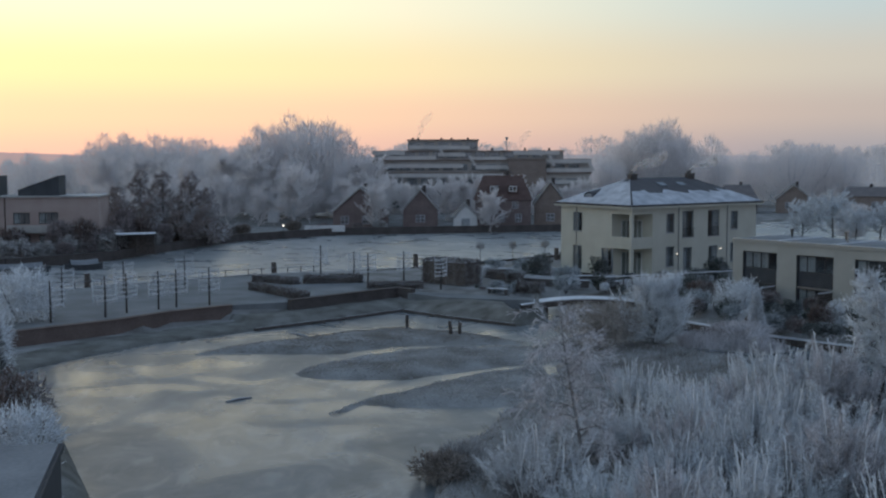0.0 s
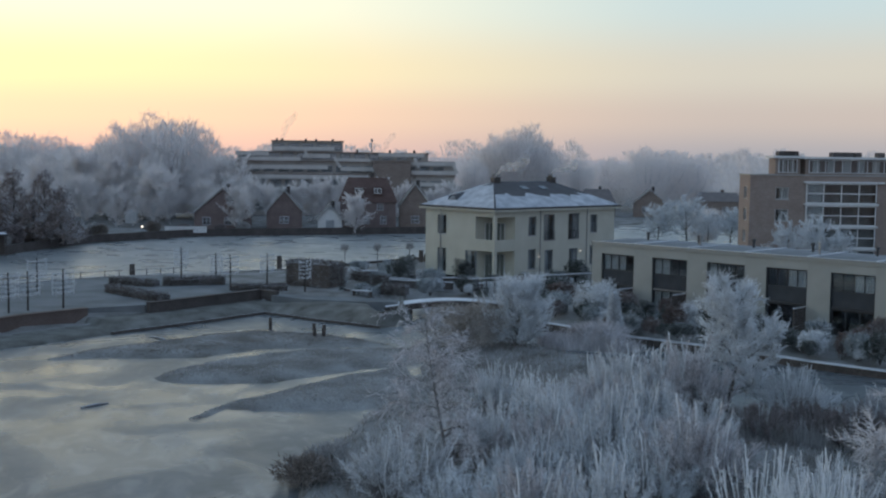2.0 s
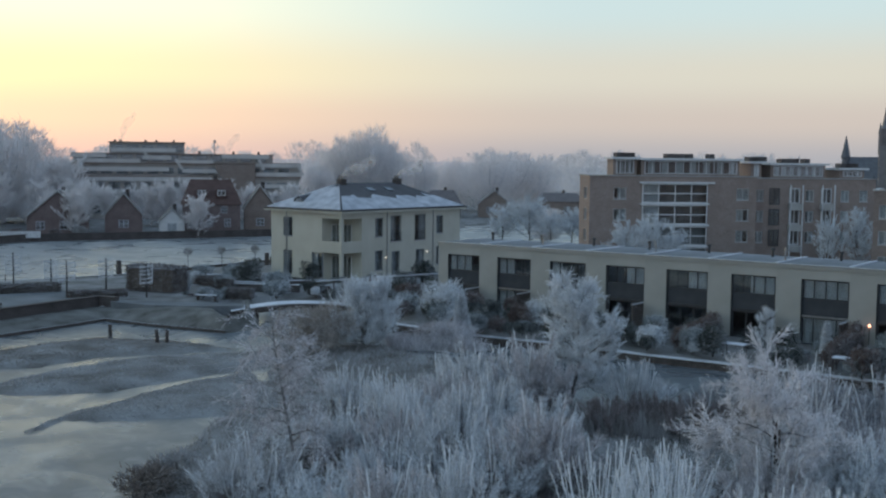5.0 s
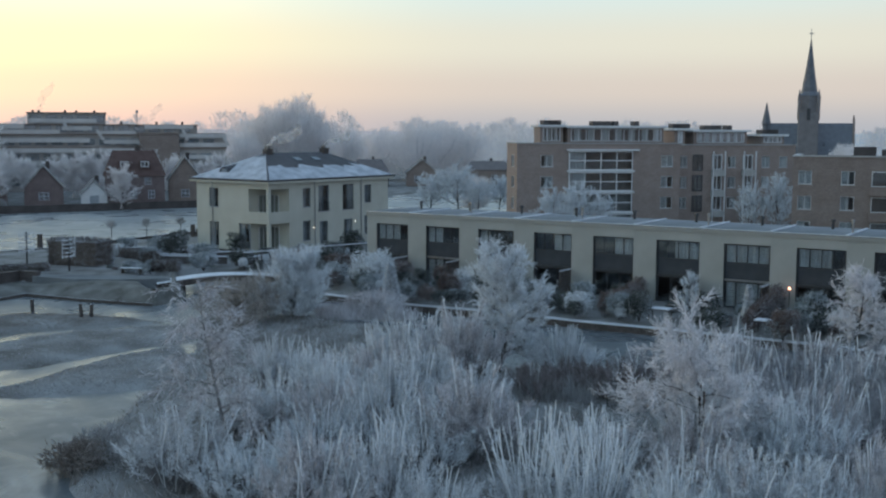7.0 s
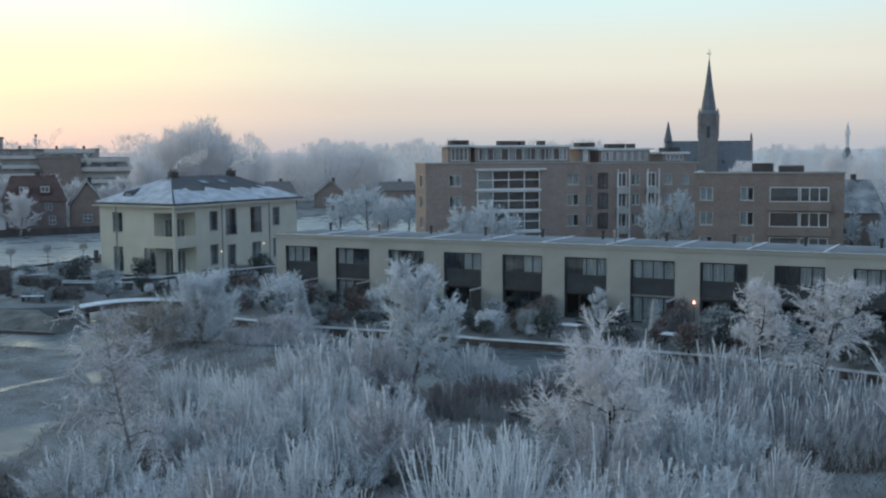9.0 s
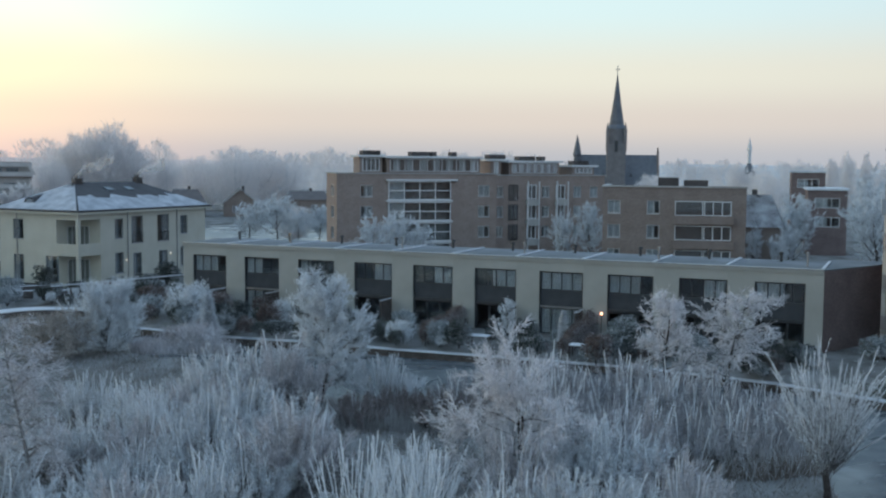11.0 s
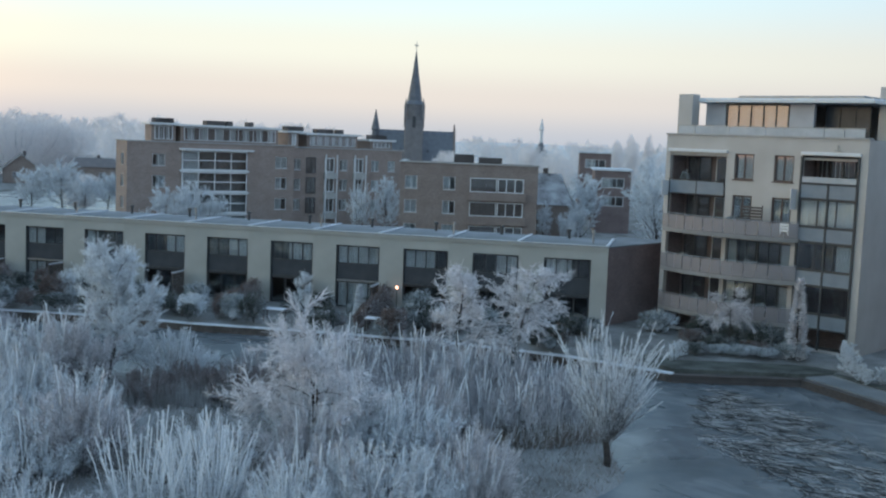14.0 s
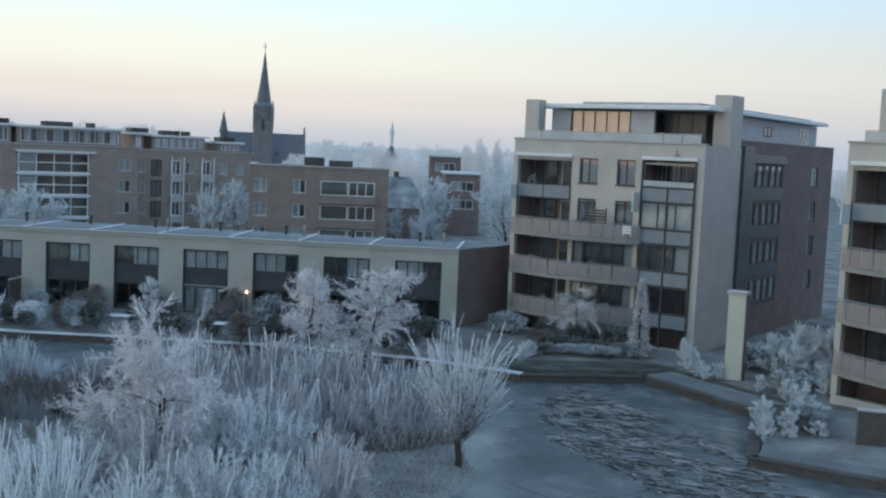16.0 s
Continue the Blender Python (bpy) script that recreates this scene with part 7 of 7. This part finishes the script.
def far_tree(seed, height, width, n=1500, material=None, name="far_tree", label="tall bare tree white with frost across the water", m=None, columns=6):
    rng = np.random.default_rng(seed)
    wood, crown = Geo(), Geo()
    wood.tube([(0, 0, -0.5), (0.1, 0, height * 0.4), (0, 0.1, height * 0.9)], [height * 0.02, height * 0.014, 0.05], 6)
    for i in range(columns):
        a, q = i * 2.4, math.sqrt((i + 0.5) / columns) * width * 0.36
        top = height * (1 - 0.28 * (q / (width * 0.36)) ** 2) * rng.uniform(0.9, 1.03)
        c = (math.cos(a) * q, math.sin(a) * q)
        wood.tube([(0, 0, height * 0.2), (c[0] * 0.7, c[1] * 0.7, height * 0.45), (c[0], c[1], top * 0.9)], [height * 0.007, height * 0.0045, 0.02], 5)
        k = n // columns
        z = rng.uniform(0.05, 1.0, k)
        w = width * 0.24 * np.sin(np.clip(z * 1.02, 0, 1) * math.pi * 0.93 + 0.12) ** 0.6
        b = rng.uniform(0, 2 * math.pi, k)
        rr = np.sqrt(rng.uniform(0, 1, k)) * w
        root = np.column_stack([c[0] * (0.5 + 0.5 * z) + np.cos(b) * rr, c[1] * (0.5 + 0.5 * z) + np.sin(b) * rr, z * top * 0.95])
        d = np.column_stack([np.cos(b) * 0.5, np.sin(b) * 0.5, np.ones(k)]) + rng.normal(0, 0.35, (k, 3))
        crown.spikes(root, root + d * height * 0.055 * rng.uniform(0.5, 1.3, k)[:, None], height * 0.0026)
    ob = thing(name, label, "tree", m, "frosted trees beyond the water")
    part("trunk", wood, FROST_BODY, ob, "trunk and limbs grey with frost")
    part("crown", crown, material or FROST_TWIG, ob, "dense crown of frosted twigs")
    return ob


# far crowns take the frost colour that has haze painted in
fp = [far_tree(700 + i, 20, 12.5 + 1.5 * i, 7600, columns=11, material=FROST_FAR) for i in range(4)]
FAR = [(-40, 246, 21.5, 1.0), (-35, 250, 23.8, 1.0), (-29, 246, 24.2, 1.05), (-24.5, 250, 22, 1.0), (196, 208, 15.0, 0.8), (206, 214, 13.0, 0.8), (-44, 252, 18, 1.0), (-50, 256, 17, 1.1), (-32, 238, 15, 1.0), (-46, 238, 13.5, 1.0), (-39, 232, 12, 0.9), (-21.5, 240, 14, 0.8),
       (-20, 222, 8.5, 0.75), (-56, 268, 18, 1.1), (-64, 272, 20.5, 1.1), (-72, 276, 20.5, 1.1), (-80, 280, 20.5, 1.1), (-88, 284, 20, 1.0), (-99, 290, 16, 0.8), (-110, 296, 16, 0.9), (-60, 250, 14, 1.0), (-70, 255, 13, 1.0), (-52, 226, 11, 0.9),
       (-12, 228, 8, 0.9), (-2, 230, 7.5, 0.9), (4, 232, 8, 0.9), (-7, 226, 7, 0.9), (1, 236, 8, 0.9), (8, 238, 8, 0.9), (15, 240, 8, 0.9), (23, 240, 7.5, 0.9), (31, 240, 7.5, 0.9), (-16, 240, 12, 0.9), (8.6, 203, 6.5, 0.55), (-29.5, 218, 10.0, 1.1), (-12.5, 206, 7.0, 0.6),
       (57, 290, 24, 0.95), (61, 296, 24, 0.95), (53, 294, 23, 0.95), (65, 292, 19.5, 0.9), (49, 296, 18.5, 0.9), (92, 290, 18, 1.1), (101, 300, 19, 1.2), (84, 300, 16, 1.0), (73, 290, 15, 1.0), (43, 280, 15, 1.0), (34, 285, 14.5, 1.0), (110, 300, 17, 1.1), (24, 290, 15, 1),
       (63, 176, 7.2, 1.5), (67, 179, 6.6, 1.5), (59, 179, 6.0, 1.5), (65, 172, 5.0, 1.6), (70.5, 176, 5.4, 1.5), (244, 222, 17.5, 0.35), (254, 225, 19, 0.35), (254, 218.5, 18.5, 0.35), (216.5, 207.7, 15.5, 0.35),
       (-48, 214, 7.5, 0.9), (-43, 220, 8.5, 0.9), (-36, 214, 7.0, 0.9), (-27, 224, 9.0, 0.9), (-55, 216, 8.5, 1.0), (-62, 226, 10, 1.0), (-31, 230, 10.5, 0.9), (-17, 216, 6.5, 0.8), (-64, 205, 7.5, 1.0), (-57, 196, 6.5, 1.0), (-72, 236, 12, 1.0), (-15, 232, 8.5, 0.8), (12, 228, 7, 0.8), (20, 232, 7, 0.8), (27, 228, 7, 0.8), (57, 124.5, 6.0, 0.8), (60.5, 125, 6.6, 0.8), (63.0, 122.5, 5.4, 0.7), (83.5, 121, 6.5, 0.5), (88.5, 122, 7.4, 0.6), (100, 112, 7.0, 0.55), (90, 108, 7.5, 0.45), (112, 108, 8.5, 0.8),
       (107, 104, 5.0, 0.7), (117, 98, 11.0, 0.95), (112, 94, 9.0, 0.85), (101, 100, 4.4, 0.6), (104.5, 108, 4.8, 0.7), (172, 212, 12.5, 1.1), (188, 190, 13, 1.0), (150, 168, 10, 1.0), (160, 175, 10.5, 1.0)]
mid = [tree("frosted_tree", "spreading bare tree white with frost", 720 + i, 8, 5.2, 0.13, 20, 8, 15, 2, clear=0.12, lift=0.06, twig=0.6, r=0.045, rise=0.7, group="frosted trees before the brick flats") for i in range(3)]
low_far = [tree("frosted_tree", "spreading frosted garden tree across the water, paled for haze", 730 + i, 8, 5.0 + 0.6 * i, 0.10, 24, 9, 22, 2, clear=0.05, lift=0.05, twig=0.8, r=0.034, rise=0.75 + 0.15 * i, material=FROST_FAR, group="frosted trees beyond the water", bark=FROST_BODY) for i in range(3)]
for i, (x, y, h, s) in enumerate(FAR):
    if h < 14 and x < 40:
        copy_thing(low_far[i % 3], put(x, y, -0.3, i * 67, h / 8 * rnd.uniform(0.75, 1.0), h / 8))
        continue
    if h < 12 and math.hypot(x, y) < 190 and x > 40:
        copy_thing(mid[i % 3], put(x, y, -0.3, i * 67, h / 8 * min(1.35, s + 0.15), h / 8))
        continue
    copy_thing(fp[i % 4], put(x, y, -0.3, i * 67, h / 20 * s * rnd.uniform(0.95, 1.15), h / 20))
for p in fp + mid + low_far:
    for o in (*p.children_recursive, p):
        bpy.data.objects.remove(o)
# curved sheet behind the far woods, pale haze painted into its glow
haze = bpy.data.materials.new("painted_far_haze")
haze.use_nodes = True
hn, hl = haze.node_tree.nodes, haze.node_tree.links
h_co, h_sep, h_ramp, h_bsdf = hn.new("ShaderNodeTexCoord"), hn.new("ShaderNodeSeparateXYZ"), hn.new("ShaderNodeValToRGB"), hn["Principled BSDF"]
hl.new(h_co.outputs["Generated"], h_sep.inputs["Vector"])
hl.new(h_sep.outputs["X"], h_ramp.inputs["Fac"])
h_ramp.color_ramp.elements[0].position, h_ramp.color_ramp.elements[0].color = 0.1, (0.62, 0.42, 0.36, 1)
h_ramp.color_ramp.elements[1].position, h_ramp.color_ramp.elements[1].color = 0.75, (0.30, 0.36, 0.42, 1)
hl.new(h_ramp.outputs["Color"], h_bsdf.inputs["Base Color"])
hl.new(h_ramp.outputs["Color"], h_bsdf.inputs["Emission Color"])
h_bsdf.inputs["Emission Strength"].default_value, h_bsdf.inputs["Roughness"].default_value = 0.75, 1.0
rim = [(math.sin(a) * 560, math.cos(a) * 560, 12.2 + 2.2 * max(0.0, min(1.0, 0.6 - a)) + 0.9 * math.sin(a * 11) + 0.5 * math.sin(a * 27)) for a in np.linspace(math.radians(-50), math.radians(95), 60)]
solid("backdrop", Geo().add([p for x, y, z in rim for p in ((x, y, -3), (x, y, z))], [(2 * i, 2 * i + 2, 2 * i + 3, 2 * i + 1) for i in range(59)]), haze, "glowing sheet painted as pale morning mist beyond the woods", "mist", kind="structure")
# dark pines on the left far bank
for i, (x, y, h) in enumerate(((-51, 172, 8.6), (-49.5, 168, 6.5), (-36.8, 171, 5.5), (-47, 171, 11.2), (-43.8, 172, 11.0), (-39.8, 174, 10.6), (-37.6, 176, 8.0), (-44.5, 168, 7.0), (-40.5, 170, 7.5))):
    o = thing("pine", "dark pine on the far canal bank", "tree", put(x, y, -0.2), "pines on the far bank")
    rng = np.random.default_rng(800 + i)
    part("trunk", Geo().tube([(0, 0, -0.3), (0.1, 0, h * 0.5), (0, 0, h * 0.9)], [0.22, 0.16, 0.06], 7), BARK, o)
    cr = Geo()
    for k in range(6):
        a = k * 2.4
        clump(cr, rng, (math.cos(a) * (1.5 - 0.24 * k), math.sin(a) * (1.5 - 0.24 * k), h * (0.25 + 0.13 * k)), (2.0 - 0.2 * k, 2.0 - 0.2 * k, 1.15), 420 - 30 * k, 0.07, 0.6)
    part("crown", cr, PINE, o)
# woods along the horizon
rng = np.random.default_rng(900)
wood = Geo()
for i in range(260):
    az = math.radians(rng.uniform(-34, 80))
    d = rng.uniform(330, 470)
    h = (rng.uniform(14.5, 19.5) + 1.5 * math.sin(az * 9)) * (0.62 if az < -0.305 else 1.0) * (1 - 0.28 * max(0.0, min(1.0, (az - 0.5) / 0.3)))
    c = np.array([math.sin(az) * d, math.cos(az) * d, 0])
    k = 560
    z = rng.uniform(0.1, 1.0, k)
    b, rr = rng.uniform(0, 2 * math.pi, k), np.sqrt(rng.uniform(0, 1, k)) * h * 0.32 * np.sin(np.clip(z, 0, 0.98) * math.pi) ** 0.5
    root = c + np.column_stack([np.cos(b) * rr, np.sin(b) * rr, z * h * 0.94])
    dd = np.column_stack([np.cos(b) * 0.5, np.sin(b) * 0.5, np.ones(k)]) + rng.normal(0, 0.3, (k, 3))
    wood.spikes(root, root + dd * 1.3, 0.085)
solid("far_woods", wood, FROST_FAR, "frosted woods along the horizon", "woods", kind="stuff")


# ---- small things ----
for x, y, z, h in ((49.46, 66.60, 0.0, 1.82),):
    lamp = thing("garden_lamp", "small lit amber lamp on a garden post", "lamp", pose(x, y, z))
    part("post", Geo().tube([(0, 0, -0.1), (0, 0, h)], [0.03, 0.03], 6), DARK_FRAME, lamp)
    part("globe", Geo().tube([(0, 0, h), (0, 0, h + 0.05), (0, 0, h + 0.18), (0, 0, h + 0.24)], [0.04, 0.1, 0.1, 0.03], 8), LAMP_AMBER, lamp)
for x, y in ((-45.3, 171.0), (-48.5, 172.5), (-27.0, 186.5)):
    lamp = thing("street_lamp", "lit street lamp on the far canal bank", "lamp", pose(x, y, -0.3), "lamps on the far bank")
    part("pole", Geo().tube([(0, 0, -0.2), (0, 0, 1.6)], [0.05, 0.04], 6), DARK_FRAME, lamp)
    part("head", Geo().tube([(0, 0, 1.6), (0, 0, 1.66), (0, 0, 1.9), (0, 0, 1.95)], [0.06, 0.12, 0.12, 0.04], 8), LAMP_WARM, lamp)
for x, y, turn, ln in ((-11.8, 62.8, 42, 1.7), (-11.3, 86.0, -50, 2.4)):
    solid("driftwood_log", Geo().tube([(-ln / 2, 0, 0.02), (0, 0.05, 0.06), (ln / 2, 0, 0.03)], [0.06, 0.08, 0.05], 7), TIMBER, "dark driftwood frozen into the ice", "log", pose(x, y, WATER, 0, 0, turn))
shed2 = thing("garden_shed", "small white shed on the far bank", "shed", pose(-36.0, 226.0, -0.3))
part("wall", Geo().box(0, 0, -0.2, 2.2, 2.4, 2.2), WHITE, shed2)
part("roof", Geo().add([(-0.1, -0.1, 2.2), (2.3, -0.1, 2.2), (2.3, 2.5, 2.2), (-0.1, 2.5, 2.2), (1.1, -0.1, 2.8), (1.1, 2.5, 2.8)], [(0, 1, 4), (1, 2, 5, 4), (2, 3, 5), (3, 0, 4, 5), (3, 2, 1, 0)]), SNOW, shed2)
fence = thing("board_fence", "low pale board fence on the far bank", "fence", pose(-24.5, 195.8, -0.2, 0, 0, 2))
for i in range(18):
    part("board", Geo().box(i * 0.4, 0, 0, i * 0.4 + 0.36, 0.04, 1.15), WHITE, fence)
part("rail", Geo().box(0, 0.045, 0.8, 7.2, 0.1, 0.9), TIMBER, fence)
# houses with snowy pitched roofs between the brick flats
for x, y, r, w in ((101.5, 112.5, -46, 9.0), (112.0, 118.0, 20, 8.0)):
    gabled_house(pose(x, y, 0, 0, 0, r), w, 9, 5.2, 9.2, BROWNBRICK, "brick house with a snowy pitched roof", False, ((1.2, 2.6, 3.0, 4.4), (5.0, 6.4, 3.0, 4.4)), PATCHY_TILE)


def smoke(name, x, y, z, seed, size, label="thin pale smoke drifting from a villa chimney"):
    """Drifting chimney smoke: a chain of small ragged puffs that widen and part along the drift."""
    rng = np.random.default_rng(seed)
    g = Geo()
    for i in range(34):
        f = (i / 33) ** 1.2
        c = np.array([f * 4.4, 0.25 * math.sin(f * 7), f ** 0.65 * 2.3 + 0.22 * math.sin(f * 9 + seed)]) * size + rng.normal(0, 0.10 + 0.26 * f, 3) * size
        r = (0.16 + 0.42 * f) * size * rng.uniform(0.55, 1.1)
        d = rng.normal(0, 1, 3) + np.array([0.9, 0, 0.5])
        d /= np.linalg.norm(d)
        k = np.linspace(-1, 1, 7)
        g.tube(c + d * (k * r * 1.3)[:, None] + rng.normal(0, 0.08 * r, (7, 3)), r * np.sqrt(np.maximum(1.02 - k * k, 0.004)) * rng.uniform(0.75, 1.2, 7), 9)
    return solid(name, g, SMOKE, label, "smoke", pose(x, y, z, 0, 0, -10), kind="stuff", smooth=True)


smoke("chimney_smoke", 20.9, 122.4, 11.2, 5, 0.85)
smoke("chimney_smoke", 28.6, 127.8, 11.2, 6, 0.7)
for x, y, z, h in ((-6.5, 271, 17.2, 7.0), (18.5, 269, 14.6, 5.0)):
    rng = np.random.default_rng(int(h))
    f = np.linspace(0, 1, 12)
    pts = np.column_stack([f * h * 0.55 + 0.35 * np.sin(f * 9), 0.2 * np.sin(f * 7), f * h])
    solid("roof_smoke", Geo().tube(pts, (0.4 + 1.7 * f) * rng.uniform(0.8, 1.15, 12) * np.sqrt(1.02 - f), 10), FAINT_SMOKE, "thin smoke rising from the terraced flats", "smoke", pose(x, y, z), kind="stuff", smooth=True)


# ---- moored boats and scrub along the left canal bank ----
def boat(m, ln, label):
    o = thing("moored_boat", label, "boat", m, "boats moored in the canal")
    k = 9
    xs = np.linspace(-ln / 2, ln / 2, k)
    half = 0.95 * (1 - np.abs(xs / (ln / 2)) ** 3.0 * 0.75)
    rise = 0.18 * (xs / (ln / 2)) ** 2
    hull = [(x, s * h * w, z) for x, h, r in zip(xs, half, rise) for s, w, z in ((-1, 1.0, 0.62 + r), (-1, 0.8, -0.3), (1, 0.8, -0.3), (1, 1.0, 0.62 + r))]
    part("hull", Geo().add(hull, [(4 * i + j, 4 * i + 4 + j, 4 * i + 5 + j, 4 * i + 1 + j) for i in range(k - 1) for j in range(3)] + [(4 * i + 3, 4 * i + 7, 4 * i + 4, 4 * i) for i in range(k - 1)] + [(0, 1, 2, 3), (4 * k - 1, 4 * k - 2, 4 * k - 3, 4 * k - 4)]), DARK_PANEL, o, "dark wooden hull")
    ys = np.linspace(-0.82, 0.82, 7)
    cover = [(x, y * h / 0.95, 0.66 + r + 0.55 * math.cos(y / 0.82 * math.pi / 2)) for x, h, r in zip(xs[1:-1], half[1:-1], rise[1:-1]) for y in ys]
    part("cover", Geo().add(cover, [(7 * i + j, 7 * i + 7 + j, 7 * i + 8 + j, 7 * i + 1 + j) for i in range(k - 3) for j in range(6)]), SNOWY_FELT, o, "tarpaulin white with frost", smooth=True)
    return o


boat(pose(-51.5, 132.2, WATER, 0, 0, 34), 8.0, "long covered boat frozen in at the bank")
boat(pose(-45.0, 137.2, WATER, 0, 0, 34), 4.6, "small covered boat frozen in at the bank")
shelter = thing("boat_shelter", "low open shelter with a snowy flat roof", "shed", pose(-44.8, 150.5, -0.2, 0, 0, 20))
part("roof", Geo().block(0, 0, 2.5, 5.5, 3.2, 2.7, 0.03), DARK_FRAME, shelter)
part("snow", Geo().box(0.05, 0.05, 2.703, 5.45, 3.15, 2.78), SNOW, shelter)
part("back_wall", Geo().box(0.1, 3.0, -0.3, 5.4, 3.15, 2.497), TIMBER, shelter)
for x in (0.15, 2.7, 5.25):
    part("post", Geo().box(x, 0.1, -0.3, x + 0.12, 0.22, 2.497), TIMBER, shelter)
srnd = random.Random(31)
line = [(-62, 137.6), (-54.5, 139.2), (-45.8, 150), (-41, 166), (-35.5, 182), (-24, 196.5), (-6, 200.5)]
places = []
for i in range(44):
    k = srnd.randrange(len(line) - 1)
    f = srnd.random()
    x, y = (line[k][j] + (line[k + 1][j] - line[k][j]) * f for j in (0, 1))
    s = srnd.uniform(0.6, 1.25) * (0.7 if k > 3 else 1)
    places.append(put(x - srnd.uniform(0.8, 5), y + srnd.uniform(0.8, 4), -0.3, srnd.uniform(0, 360), s * 1.3, s))
scatter_copies([bush("bank_bush", "bare brown bush rimmed with frost on the far bank", 820 + i, 2.6, 2.4, mt, 1100, 0.06, 0.5, group="bushes on the far canal bank") for i, mt in enumerate((MAUVE, BROWN_REED, FROST_REED))], places)
scatter_copies([bush("russet_bush", "tall russet garden bush dusted with frost", 840 + i, 3.2, 3.4, mt, 1500, 0.06, 0.5, group="bushes before the canal houses") for i, mt in enumerate((MAUVE, RUSSET, MAUVE))],
               [put(x, y, -0.3, x * 53 % 360, sc, sc * hh) for x, y, sc, hh in ((-62, 148.5, 1.0, 0.9), (-58.5, 149.5, 1.1, 1.0), (-55.5, 148.5, 0.8, 0.8), (-52.5, 150.5, 1.2, 1.1), (-49.6, 152.0, 1.1, 1.3), (-47.2, 154.5, 1.2, 1.0), (-46.6, 159.5, 1.1, 1.2), (-44.5, 163.5, 1.2, 1.1),
                (-66, 147.0, 0.9, 0.9), (-50.8, 147.6, 0.8, 0.7), (-57, 146.2, 0.7, 0.7), (-61, 145.8, 0.8, 0.6), (-42.5, 166.5, 1.0, 0.9), (-54.0, 158.5, 1.2, 1.8), (-47.5, 163.0, 1.1, 1.7))])
bench = thing("garden_bench", "low garden bench with snow on its seat", "bench", pose(5.2, 101.8, 0.42, 0, 0, -28))
part("seat", Geo().block(-1.0, -0.22, 0.38, 1.0, 0.22, 0.44, 0.01), TIMBER, bench)
part("snow", Geo().block(-0.97, -0.2, 0.443, 0.97, 0.2, 0.5, 0.01), SNOW, bench)
for x in (-0.85, 0.85):
    part("leg", Geo().box(x - 0.04, -0.2, -0.1, x + 0.04, 0.2, 0.378), TIMBER, bench)

fence = thing("garden_fence", "pale wire garden fence with a frosted top rail", "fence", pose(15.90, 106.10, 0, 0, 0, 21.93))
part("rail", Geo().box(0, -0.04, 1.44, 16.06, 0.04, 1.54), SNOW, fence, "frosted top rail")
for k in range(9):
    part("post", Geo().box(k * 1.998, -0.04, -0.2, k * 1.998 + 0.08, 0.04, 1.437), TIMBER, fence)


# wooden screens between the terrace gardens
def privacy_screen(m):
    o = thing("privacy_screen", "dark wooden screen between two gardens", "fence", m, "screens between the gardens")
    for v in (-0.25, -2.05):
        part("post", Geo().box(-0.05, v - 0.05, -0.2, 0.05, v + 0.05, 2.05), TIMBER, o)
    for k in range(9):
        part("board", Geo().box(-0.02, -2.0, 0.05 + k * 0.215, 0.02, -0.3, 0.25 + k * 0.215), TIMBER, o)
    part("cap", Geo().block(-0.06, -2.15, 2.053, 0.06, -0.15, 2.12, 0.01), SNOW, o, "snow along its top")
    return o


screen = privacy_screen(ROW @ pose(3.52, 0, 0))
for k in (2, 3, 4, 6, 7, 8, 9):
    copy_thing(screen, ROW @ pose(k * B - 1.88, 0, 0))
pier = thing("garden_wall", "dark brick garden wall with a flat coping", "wall", pose(51.80, 20.80, -0.4, 0, 0, -60))
part("wall", Geo().block(0, 0, -0.2, 4.5, 0.4, 2.0, 0.02), DARKBRICK, pier)
part("coping", Geo().block(-0.06, -0.06, 2.003, 4.56, 0.46, 2.1, 0.02), CONCRETE, pier)
